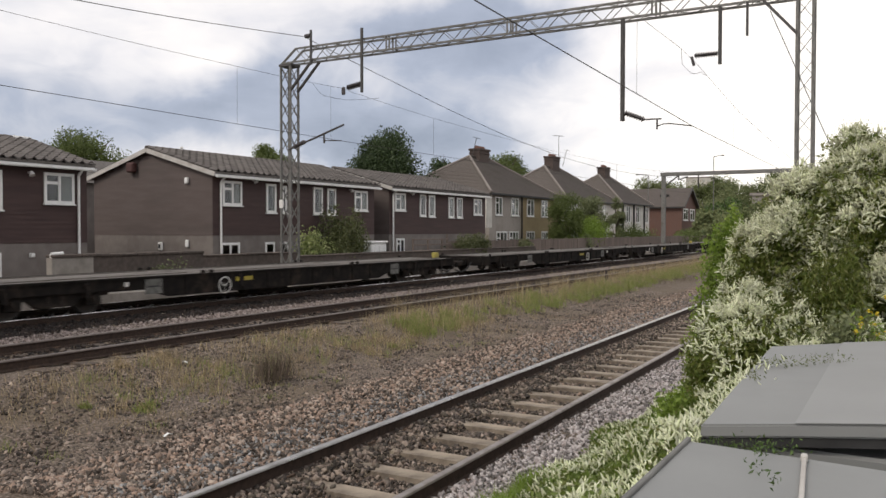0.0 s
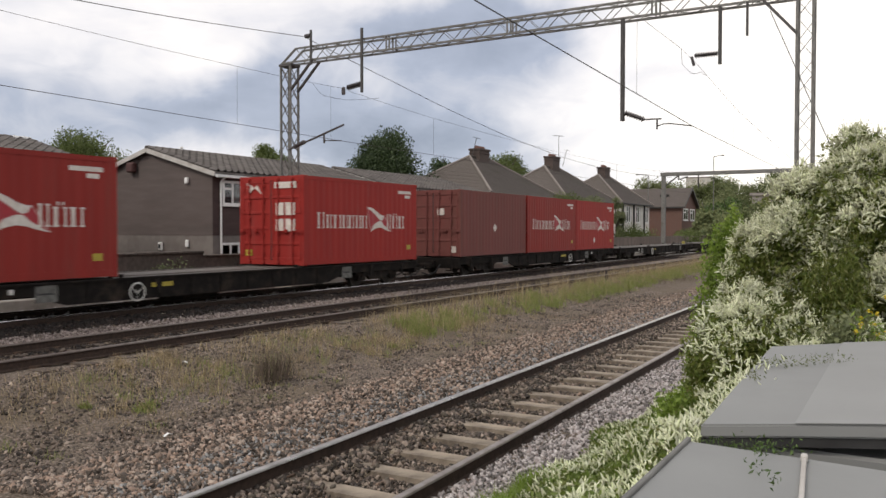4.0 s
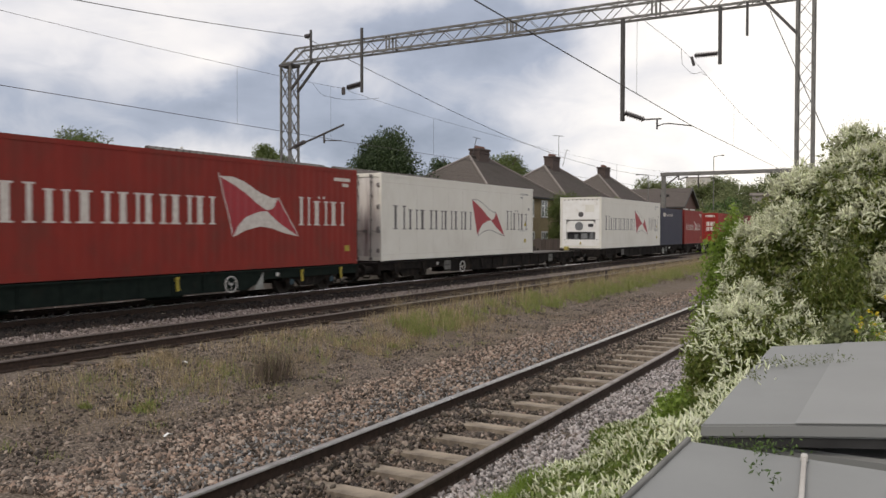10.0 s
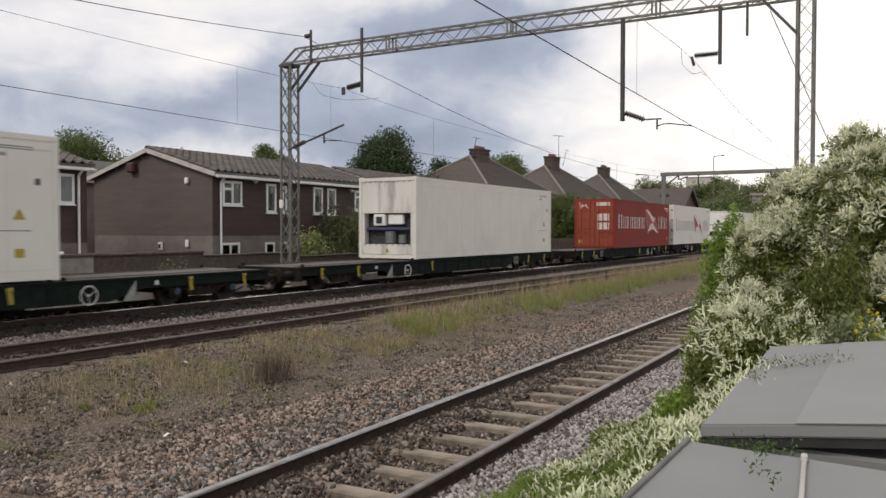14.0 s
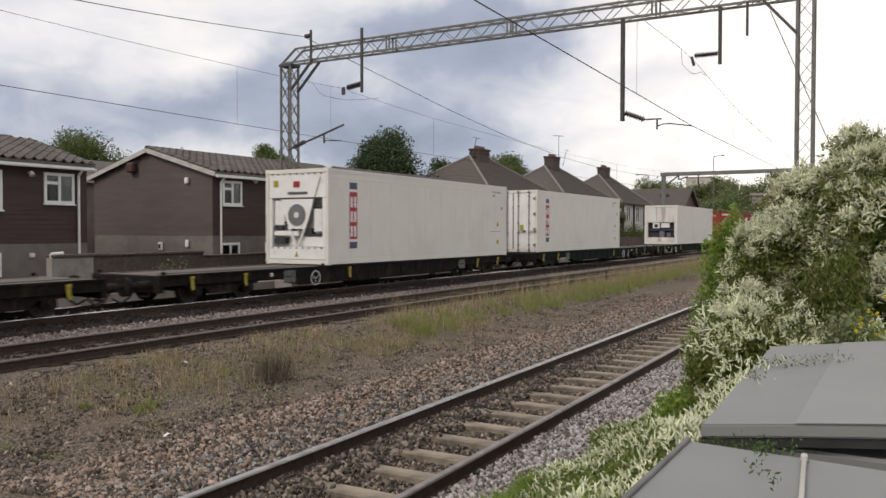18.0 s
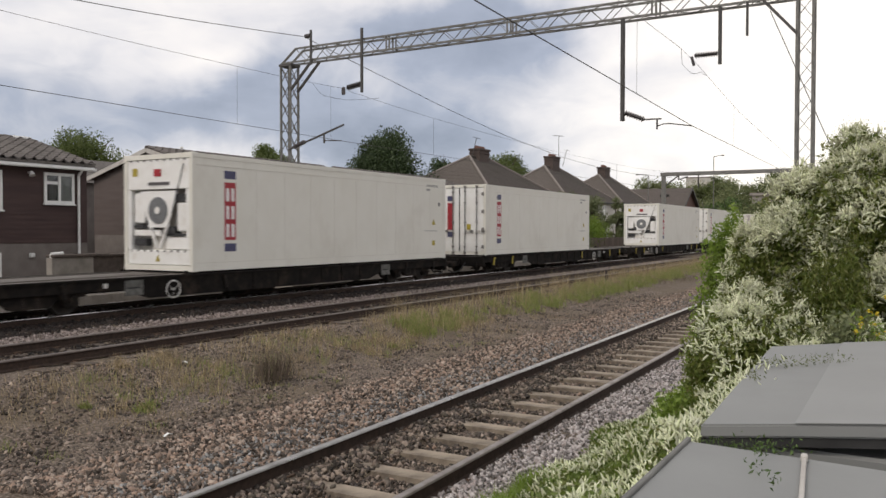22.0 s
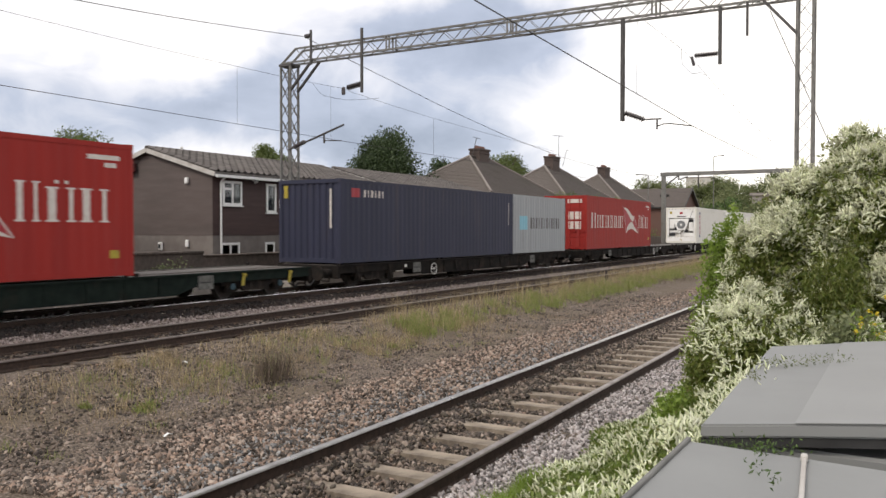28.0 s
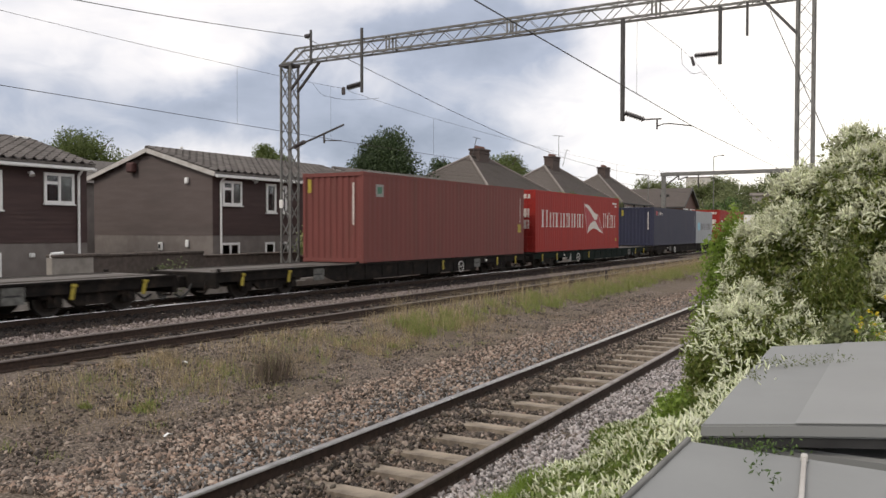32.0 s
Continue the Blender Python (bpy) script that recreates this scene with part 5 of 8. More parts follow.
def reefer_end(t, L, H, style):
    """The cooling machinery in the end wall."""
    y = -L / 2
    fr = part("machinery_frame", one(box, -1.10, 1.10, y + 0.30, y + 0.34, 0.16, H - 0.14), C_WHITE2 if style == "disc" else DARK_IN, t, "machinery recess")
    w = bmesh.new()
    top0 = 1.72 if style == "disc" else 1.62
    box(w, -1.10, 1.10, y + 0.02, y + 0.30, top0 + (0.30 if style == "disc" else 0.0), H - 0.14, 0.015)
    box(w, -1.10, 1.10, y + 0.02, y + 0.30, 0.16, 0.52, 0.015)
    inner = 0.86 if style == "arched" else 0.98
    for s in (-1, 1):
        box(w, min(s * 1.10, s * inner), max(s * 1.10, s * inner), y + 0.02, y + 0.30, 0.525, top0 + (0.295 if style == "disc" else -0.005), 0.01)
    part("end_panel", w, C_WHITE2 if style == "open" else C_BRIGHT, fr, "white insulated panel")
    b = bmesh.new()
    for k in range(9):
        for z in (0.50, H - 0.16):
            box(b, -0.95 + k * 0.2375 - 0.025, -0.95 + k * 0.2375 + 0.025, y + 0.0, y + 0.022, z - 0.022, z + 0.022)
    part("bolts", b, ROD, fr)
    if style == "disc":
        v = bmesh.new()
        extrude(v, [(-0.62, 1.98), (0.62, 1.98), (0.52, 1.55), (0.30, 1.08), (-0.30, 1.08), (-0.52, 1.55)], "y", y + 0.035, y + 0.07)
        for e in (-1, 1):
            bar(v, (e * 0.33, y + 0.05, 1.16), (e * 0.04, y + 0.05, 0.56), 0.07, 0.05)
        part("fan_shroud", v, C_BRIGHT, fr, "white wedge-shaped shroud")
        part("fan", one(rod, (0.0, y + 0.034, 1.50), (0.0, y + 0.01, 1.50), 0.33, 28), FAN, fr, "round grey fan grille")
        part("fan_hub", one(rod, (0.0, y + 0.01, 1.50), (0.0, y - 0.006, 1.50), 0.09, 14), C_BRIGHT, fr)
        c = bmesh.new()
        box(c, 0.60, 0.94, y + 0.08, y + 0.28, 0.98, 1.68, 0.03)
        box(c, -0.95, -0.55, y + 0.10, y + 0.28, 1.18, 1.95, 0.03)
        box(c, -0.96, 0.0, y + 0.10, y + 0.28, 0.86, 1.02, 0.02)
        box(c, 0.16, 0.97, y + 0.12, y + 0.28, 0.54, 0.86, 0.02)
        part("control_box", c, C_BRIGHT, fr, "white control boxes and ducts")
        for x0, x1, z0, z1 in ((-0.94, -0.52, 0.62, 0.80), (-0.94, -0.60, 1.06, 1.15), (0.56, 0.95, 1.72, 1.90), (0.22, 0.52, 0.90, 1.10), (-0.52, -0.30, 1.05, 1.30), (0.18, 0.94, 0.87, 0.93)):
            part("dark_slot", one(box, x0, x1, y + 0.085, y + 0.29, z0, z1), DARK_IN, fr)
        part("conduit", one(bar, (0.92, y + 0.012, 2.62), (0.50, y + 0.012, 1.42), 0.022, 0.022), FAN, fr, "thin slanting conduit")
        part("logo_patch", one(box, -0.12, 0.12, y + 0.006, y + 0.022, 2.34, 2.52), INK_RED, fr, "small red badge")
        part("nameplate", one(box, -0.34, 0.42, y + 0.008, y + 0.022, 2.12, 2.20), INK_DARK, fr, "unreadable maker's strip")
        part("yellow_label", one(box, -0.90, -0.72, y + 0.008, y + 0.022, 2.36, 2.56), YELLOW_PAINT, fr)
    elif style == "arched":
        v = bmesh.new()
        arc = [(math.copysign(0.86 * abs(math.cos(a)) ** 0.3, math.cos(a)), 0.98 + 0.62 * math.sin(a) ** 0.3) for a in [math.pi * k / 14 for k in range(15)]]
        extrude(v, [(0.86, 0.94)] + arc + [(-0.86, 0.94)], "y", y + 0.06, y + 0.2)
        part("fan_shroud", v, C_BRIGHT, fr, "white arched machinery cover")
        rim = bmesh.new()
        for a, b in zip(arc[1:-1], arc[2:-1]):
            rod(rim, (a[0], y + 0.05, a[1]), (b[0], y + 0.05, b[1]), 0.02, 6)
        part("shroud_rim", rim, ROD, fr)
        part("fan", one(rod, (-0.10, y + 0.058, 1.26), (-0.10, y + 0.03, 1.26), 0.24, 24), FAN, fr, "round grey fan grille")
        part("display", one(box, 0.44, 0.72, y + 0.03, y + 0.056, 1.22, 1.40), DARK_IN, fr, "dark control window")
        c = bmesh.new()
        box(c, 0.0, 0.40, y + 0.08, y + 0.28, 0.56, 0.86, 0.03)
        rod(c, (0.62, y + 0.2, 0.55), (0.62, y + 0.2, 0.92), 0.15, 14)
        rod(c, (-0.30, y + 0.2, 0.55), (-0.30, y + 0.2, 0.80), 0.12, 14)
        part("compressor", c, FAN, fr, "grey compressor and receiver")
        part("label_panels", one(box, 0.28, 0.80, y + 0.006, y + 0.022, 2.06, 2.46), C_WHITE, fr)
        part("badge", one(rod, (0.02, y + 0.02, 1.92), (0.02, y + 0.006, 1.92), 0.15, 18), INK_DARK, fr, "oval dark badge")
    else:
        c = bmesh.new()
        box(c, -0.62, -0.12, y + 0.05, y + 0.28, 1.18, 1.60, 0.03)
        box(c, -0.02, 0.62, y + 0.10, y + 0.28, 1.22, 1.58, 0.03)
        part("control_box", c, C_BRIGHT, fr, "white control box")
        part("display", one(box, -0.48, -0.24, y + 0.03, y + 0.052, 1.26, 1.50), DARK_IN, fr, "dark control window")
        part("blue_shelf", one(box, -0.96, 0.90, y + 0.08, y + 0.28, 1.02, 1.12, 0.02), INK_BLUE, fr, "blue beam")
        d = bmesh.new()
        rod(d, (0.05, y + 0.2, 0.56), (0.05, y + 0.2, 0.98), 0.20, 14)
        rod(d, (0.55, y + 0.2, 0.56), (0.55, y + 0.2, 0.86), 0.15, 14)
        part("compressor", d, FAN, fr, "grey compressor")
    tri = bmesh.new()
    extrude(tri, [(-0.07, 0.24), (0.07, 0.24), (0.0, 0.40)], "y", y + 0.004, y + 0.02)
    part("warning_triangle", tri, YELLOW_PAINT, fr, "yellow warning triangle")


def strokes(t, L, dry, slots, z0, z1, ink, stem=0.2, feet=True):
    """A ship owner's name as plain upright bars with feet: a thick and a thin one in each letter's place. slots: from, to (along the side) and height."""
    for a, b, tall in slots:
        w, top = b - a, z0 + (z1 - z0) * tall
        bm = bmesh.new()
        for p, q in ((0.10, 0.10 + stem), (0.90 - stem * 0.6, 0.90)):
            band(bm, L, dry, a + w * p, a + w * q, top, z0, 1)
            if feet:
                for za, zb in ((z0, z0 + 0.035), (top - 0.035, top)):
                    for ya, yb in ((a + w * max(0.0, p - 0.09), a + w * p), (a + w * q, a + w * min(1.0, q + 0.09))):
                        band(bm, L, dry, ya, yb, zb, za, 1)
        part("letter_block", bm, ink, t, "plain bars in place of a letter")


# the pennant's outlines, as height over length, both from 0 to 1
SWEEP_TOP = [(0, 1), (0.157, 1.006), (0.302, 0.935), (0.488, 0.766), (0.641, 0.682), (0.722, 0.688)]
SWEEP_LOW = [(0, 1), (0.157, 0.883), (0.302, 0.753), (0.448, 0.578), (0.573, 0.461), (0.661, 0.50), (0.722, 0.688)]
ARCH_TOP = [(0.161, 0.0), (0.21, 0.169), (0.302, 0.331), (0.468, 0.435), (0.573, 0.452), (0.722, 0.26), (1, 0.0)]
ARCH_LOW = [(0.161, 0.0), (0.302, 0.11), (0.488, 0.182), (0.641, 0.149), (0.802, 0.065), (1, 0.0)]
NAME_A = [(0.058, 0.124, 1.0), (0.136, 0.188, 0.86), (0.197, 0.272, 0.86), (0.280, 0.333, 0.86), (0.335, 0.392, 0.86), (0.399, 0.457, 0.86), (0.461, 0.516, 0.86)]
NAME_B = [(0.773, 0.818, 1.0), (0.826, 0.884, 0.88), (0.890, 0.949, 0.88)]


def owner_marks(t, L, H, dry, ink, flagged, fill):
    """Name bars, pennant and name bars along the side."""
    a, short = -L / 2, L < 8
    z0, z1 = (1.08, 1.54) if short else (1.18, 1.98) if dry else (1.05, 1.85)
    first = [(a + L * (0.10 + (p - 0.058) * 0.906 if short else p), a + L * (0.10 + (q - 0.058) * 0.906 if short else q), k) for p, q, k in NAME_A]
    second = [(a + L * (p - 0.08 if short else p), a + L * (q - 0.08 if short else q), k) for p, q, k in NAME_B]
    strokes(t, L, dry, first, z0, z1, ink, 0.24 if dry else 0.17)
    strokes(t, L, dry, second, z0, z1, ink, 0.24 if dry else 0.17)
    p, q, _ = second[1]
    for k in (0.30, 0.62):
        mark(t, "dot", L, dry, p + (q - p) * k, p + (q - p) * (k + 0.12), z1 * 0.985, z1 * 0.985 + 0.07, ink, n=1)
    fa, fb, fz0, fz1 = (0.510, 0.736, 0.97, 1.74) if short else (0.524, 0.772, 0.86, 2.39) if dry else (0.516, 0.758, 0.78, 2.22)
    W, V = (fb - fa) * L, fz1 - fz0

    def curve(pts):
        xs, zs = [k[0] for k in pts], [k[1] for k in pts]
        return lambda y: fz0 + V * float(np.interp((y - a - fa * L) / W, xs, zs))

    def paint(name, ya, yb, top, low, m, lift=0.005, n=20, label=""):
        bm = bmesh.new()
        band(bm, L, dry, a + fa * L + ya * W, a + fa * L + yb * W, top, low, n, lift)
        part(name, bm, m, t, label)
    st, sl, at_, al = curve(SWEEP_TOP), curve(SWEEP_LOW), curve(ARCH_TOP), curve(ARCH_LOW)
    hoist_low = curve([(0, 1)] + ARCH_TOP[:5])
    fly_top = curve([(0.573, 0.461), (0.661, 0.50), (0.722, 0.688), (1, 0)])
    pole, edge = curve([(0, 1), (0.161, 0)]), curve([(0.722, 0.688), (1, 0)])
    if flagged == "white":      # white sweeps on red
        paint("upper_sweep", 0, 0.722, st, sl, ink, 0.006, label="white upper sweep of the pennant")
        paint("lower_sweep", 0.161, 1, at_, al, ink, 0.006, label="white lower sweep of the pennant")
        paint("pole_line", 0, 0.161, lambda y: pole(y) + 0.07 * V, pole, ink, 0.006)
        paint("edge_line", 0.722, 1, lambda y: edge(y) + 0.025 * V, lambda y: edge(y) - 0.01 * V, ink, 0.006)
    else:                        # thin dark outlines on white
        paint("upper_line", 0, 0.722, lambda y: st(y) + 0.012, lambda y: st(y) - 0.012, ink, 0.006)
        paint("lower_line", 0.161, 1, lambda y: al(y) + 0.012, lambda y: al(y) - 0.012, ink, 0.006)
    paint("pennant_hoist", 0, 0.573, sl, hoist_low, fill, 0.003, label="crimson half of the pennant")
    paint("pennant_fly", 0.573, 1, fly_top, at_, fill, 0.003, label="crimson half of the pennant")


def mark(t, name, L, dry, y0, y1, z0, z1, m, label="", n=3, lift=0.004):
    bm = bmesh.new()
    band(bm, L, dry, y0, y1, z1, z0, n, lift)
    return part(name, bm, m, t, label)


def small_marks(t, L, H, dry, ink, kind):
    e = L / 2
    if kind == "dry":
        mark(t, "code_bar", L, dry, e - 1.15, e - 0.35, 0.885 * H - 0.05, 0.885 * H + 0.05, ink)
        mark(t, "code_bar", L, dry, e - 0.75, e - 0.45, 0.83 * H - 0.05, 0.83 * H + 0.05, ink)
        mark(t, "yellow_label", L, dry, e - 0.62, e - 0.38, 0.14 * H, 0.20 * H, YELLOW_PAINT)
    else:
        mark(t, "code_bar", L, dry, e - 1.35, e - 0.55, 0.90 * H - 0.035, 0.90 * H + 0.035, GREY_PANEL)
        mark(t, "code_bar", L, dry, e - 1.35, e - 1.10, 0.85 * H - 0.035, 0.85 * H + 0.035, GREY_PANEL)
        mark(t, "side_label", L, dry, e - 0.52, e - 0.40, 0.655 * H, 0.70 * H, ink)
        bm = bmesh.new()
        band(bm, L, dry, e - 0.98, e - 0.72, lambda y: 0.42 * H + 0.22 * max(0, 1 - abs(y - (e - 0.85)) / 0.13), 0.42 * H, 6)
        part("warning_triangle", bm, YELLOW_PAINT, t, "yellow warning triangle")
        mark(t, "yellow_label", L, dry, e - 0.95, e - 0.75, 0.165 * H, 0.225 * H, YELLOW_PAINT)
        mark(t, "code_bar", L, dry, e - 1.5, e - 0.6, 0.345 * H - 0.012, 0.345 * H + 0.012, GREY_PANEL)


RED_LABELS = [(0.14, 0.95, 0.86, 0.93), (0.20, 0.48, 0.56, 0.70), (0.56, 0.90, 0.56, 0.70), (0.20, 0.48, 0.38, 0.52), (0.56, 0.90, 0.38, 0.52)]


def container(u_rear, L, H, paint, kind, label, end="doors", labels=(), door_paint=None, base=1.135):
    """kind: dry or reefer. It stands on the wagon's spigots, its rear end at u_rear along the train."""
    t = thing("shipping_container", label, "shipping container", "containers on the goods train")
    MOVING.append((t, u_rear + L / 2, base if u_rear not in (-120.11, 64.26, 1.25) else 1.112, 0))
    dry = kind == "dry"
    part("corner_frame", shared(("corner_frame", L, H, paint.name), lambda: skeleton_bm(L, H), paint), paint, t)
    part("side_panel", shared(("side_panel", L, H, dry, paint.name), lambda: side_bm(L, H, dry), paint), paint, t, "corrugated steel sides" if dry else "smooth insulated sides")
    part("roof", shared(("roof", L, H, dry, paint.name), lambda: roof_bm(L, H, dry), paint), paint, t)
    part("end_wall", shared(("end_wall", L, H, paint.name), lambda: ends_bm(L, H), paint), paint, t)
    for sx in (-1, 1):
        for sy in (-1, 1):
            for z in (0.059, H - 0.059):
                part("corner_casting", shared(("corner_casting", paint.name), lambda: one(box, -0.081, 0.081, -0.089, 0.089, -0.059, 0.059, 0.012), paint), paint, t, at=pose(sx * 1.141, sy * (L / 2 - 0.086), z))
    if end == "doors":
        door_end(t, L, H, door_paint or paint, dry, labels)
    elif end == "plain":
        part("rear_wall", shared(("end_wall", L, H, paint.name), lambda: ends_bm(L, H), paint), paint, t, at=pose(0, 0, 0, 0, 0, 180))
        part("code_strip", one(box, 0.80, 0.855, -L / 2 + 0.005, -L / 2 + 0.021, H * 0.42, H * 0.88), INK_WHITE, t, "upright strip of unreadable code")
        mark(t, "code_strip", L, dry, L / 2 - 0.42, L / 2 - 0.36, H * 0.48, H * 0.84, INK_WHITE, "upright strip of unreadable code")
        part("yellow_label", one(box, -1.0, -0.86, -L / 2 - 0.002, -L / 2 + 0.02, H * 0.78, H * 0.93), YELLOW_PAINT, t)
    else:
        reefer_end(t, L, H, end)
    if not dry:
        bm = bmesh.new()
        for s in (-1, 1):
            for z0, z1 in ((0.17, 0.21), (H - 0.30, H - 0.285)):
                box(bm, min(s * 1.205, s * 1.216), max(s * 1.205, s * 1.216), -L / 2 + 0.12, L / 2 - 0.12, z0, z1)
        part("rub_rail", bm, paint, t)
        seam = bmesh.new()
        for k in range(1, 11):
            y = -L / 2 + L * k / 11
            box(seam, 1.2065, 1.2085, y - 0.006, y + 0.006, 0.22, H - 0.31)
        for z in (0.165, 0.215, H - 0.305):
            box(seam, 1.2065, 1.2095, -L / 2 + 0.12, L / 2 - 0.12, z - 0.006, z + 0.006)
        part("panel_seam", seam, C_GRIME, t, "grimy seams between the panels")
    return t


L40, L20, HC, STD = 12.192, 6.058, 2.896, 2.591


def red_box(u, L, paint, end="doors", door_paint=None, label="red corrugated steel container with white lettering", H=STD):
    t = container(u, L, H, paint, "dry", label, end, RED_LABELS if end == "doors" else (), door_paint)
    owner_marks(t, L, STD, True, INK_WHITE, "white", INK_RED)
    small_marks(t, L, H, True, INK_WHITE, "dry")
    if end == "doors":
        y = -L / 2
        for pts in ([(-0.92, 0.93), (-0.86, 0.80), (-0.62, 0.87)], [(-0.62, 0.87), (-0.52, 0.90), (-0.36, 0.80)]):
            part("door_emblem", one(extrude, [(x, z * H) for x, z in pts], "y", y - 0.012, y + 0.02), INK_WHITE, t, "small white pennant on the door")
        part("yellow_label", one(box, -0.98, -0.74, y - 0.012, y + 0.02, 0.10 * H, 0.17 * H), YELLOW_PAINT, t)
    return t


def white_flag_box(u, end, paint=None, label="white refrigerated container with dark lettering and a red pennant"):
    t = container(u, L40, HC, paint or C_WHITE, "reefer", label, end, (), C_WHITE2 if end == "doors" else None)
    owner_marks(t, L40, HC, False, INK_DARK, "dark", INK_RED)
    small_marks(t, L40, HC, False, INK_DARK, "reefer")
    return t


def strip_box(u, end, label):
    """White reefer with an upright red strip between two blue blocks."""
    t = container(u, L40, HC, C_WHITE, "reefer", label, end, (), C_BRIGHT)
    small_marks(t, L40, HC, False, INK_DARK, "reefer")
    a = -L40 / 2 + 1.06
    for z0, z1 in ((0.795, 0.865), (0.165, 0.235)):
        mark(t, "blue_block", L40, False, a, a + 0.40, HC * z0, HC * z1, INK_BLUE, "dark blue block of the marking")
    mark(t, "red_strip", L40, False, a, a + 0.40, HC * 0.265, HC * 0.765, INK_RED, "upright red strip")
    for k in range(3):
        z = HC * (0.66 - 0.155 * k)
        for p, q in ((0.06, 0.16), (0.24, 0.34)):
            mark(t, "letter_block", L40, False, a + p, a + q, z - 0.17, z + 0.16, C_BRIGHT, "plain bar in place of a letter", lift=0.006)
    if end == "doors":
        y = -L40 / 2
        part("door_strip", one(box, -0.55, -0.30, y - 0.006, y + 0.03, HC * 0.36, HC * 0.74), INK_RED, t, "upright red strip on the door")
        part("door_blocks", one(box, -0.55, -0.30, y - 0.006, y + 0.03, HC * 0.77, HC * 0.84), INK_BLUE, t)
        part("door_block", one(box, -0.55, -0.30, y - 0.006, y + 0.03, HC * 0.26, HC * 0.33), INK_BLUE, t)
        part("yellow_label", one(box, 0.36, 0.52, y - 0.006, y + 0.03, HC * 0.36, HC * 0.44), YELLOW_PAINT, t)
    return t


def name_only(t, L, H, y0, y1, z0, z1, n, ink, badge=None, badge_ink=None, stem=0.3):
    w = (y1 - y0) / n
    strokes(t, L, True, [(y0 + k * w + 0.06 * w, y0 + (k + 1) * w - 0.06 * w, 1.0) for k in range(n)], z0, z1, ink, stem, False)
    if badge:
        mark(t, "badge", L, True, badge[0], badge[1], badge[2], badge[3], badge_ink, "plain badge shape")


def diamond(t, L, y, z, r):
    b = bmesh.new()
    band(b, L, True, y - r, y + r, lambda v: z + r * (1 - abs(v - y) / r), lambda v: z - r * (1 - abs(v - y) / r), 6)
    part("diamond_sticker", b, INK_WHITE, t, "white diamond sticker")


def build_train():
    # wagons: low end of the deck, end with the long drawbar, gap at the other end, colour
    W = [(222.3, -1, 1.2, 0), (200.8, 1, 1.2, 0), (181.2, -1, 1.2, 0), (159.7, 1, 1.2, 0), (139.95, -1, 1.2, 0), (118.35, 1, 0.6, 0), (99.27, -1, 0.6, 0),
         (77.70, 1, 1.3, 0), (58.10, -1, 1.3, 1), (36.40, 1, 1.4, 1), (16.60, -1, 1.4, 1), (-4.90, 1, 1.5, 0), (-24.80, -1, 1.5, 0), (-46.30, 1, 0.9, 0),
         (-65.60, -1, 0.9, 0), (-86.98, 1, 1.3, 0), (-106.72, 1, 1.3, 1), (-126.30, -1, 1.2, 0), (-146.0, 1, 1.3, 0)]
    for u, e, gap, green in W:
        # the long drawbar points away from the neighbour at the short gap; the last wagons stand close at both ends
        wagon(u, e, gap, WAGON_GREEN if green else WAGON, WAGON_LABEL if not green else "dirty dark green container flat wagon with a worn steel deck",
              u in (58.10, 36.40, 16.60, -4.90, -24.80, -106.72, -126.30, -146.0), 1.25 if u < -100 else 3.1, (6.6 if e > 0 else 7.0) if u > 118 else 5.5 if u > -120 else 5.9)
    diamond(red_box(152.30, L20, C_RED, label="short red corrugated container with white lettering and a diamond sticker"), L20, -0.27, 0.50, 0.16)
    red_box(146.17, L20, C_RED2, label="short red corrugated container with white lettering")
    t = container(139.93, L20, STD, C_BROWN, "dry", "short oxide-brown corrugated container with a white diamond sticker", "doors", [(0.2, 0.5, 0.62, 0.72)])
    diamond(t, L20, -0.05, 1.12, 0.18)
    part("diamond_sticker", one(bar, (0.93, -L20 / 2 - 0.012, 0.16), (0.93, -L20 / 2 - 0.012, 0.40), 0.2, 0.012), INK_WHITE, t, "white diamond sticker on the door")
    red_box(130.70, L20, C_RED, label="short red corrugated container with white lettering and door labels")
    red_box(118.42, L20, C_RED2, label="short red corrugated container with white lettering and door labels")
    t = container(111.72, L20, STD, C_NAVY, "dry", "short navy blue corrugated container with a white emblem", "doors", ())
    name_only(t, L20, STD, -1.55, 0.25, 2.02, 2.20, 6, INK_WHITE, (-2.35, -1.75, 2.00, 2.26), INK_WHITE)
    white_flag_box(99.37, "arched")
    white_flag_box(77.78, "doors", label="white refrigerated container with rust-stained doors and a red pennant")
    red_box(64.26, L40, C_FADED, door_paint=C_REDX, H=HC, label="long red corrugated container with large white lettering")
    t = container(42.50, L40, HC, C_WHITE, "reefer", "plain white refrigerated container with grey machinery in its end", "open")
    small_marks(t, L40, HC, False, INK_DARK, "reefer")
    strip_box(16.68, "doors", "white refrigerated container with closed doors and an upright red strip")
    strip_box(1.25, "disc", "white refrigerated container with a round end fan and red strip")
    strip_box(-24.72, "doors", "white refrigerated container with closed doors and an upright red strip")
    strip_box(-40.17, "disc", "white refrigerated container with a round end fan and red strip")
    red_box(-65.52, L40, C_RED, H=HC, label="long red corrugated container with large white lettering")
    t = container(-74.68, L20, STD, C_GREY, "dry", "short light grey corrugated container with dark lettering and a blue square", "doors", ())
    name_only(t, L20, STD, -1.25, 2.35, 1.10, 1.60, 6, INK_DARK, (-2.35, -1.50, 1.05, 1.66), INK_LBLUE, 0.34)
    t = container(-86.92, L40, STD, C_NAVY, "dry", "long navy blue corrugated container with a ribbed end wall", "plain")
    name_only(t, L40, STD, -4.95, -3.75, 2.06, 2.28, 3, INK_WHITE, (-5.55, -5.10, 2.04, 2.32), INK_RED)
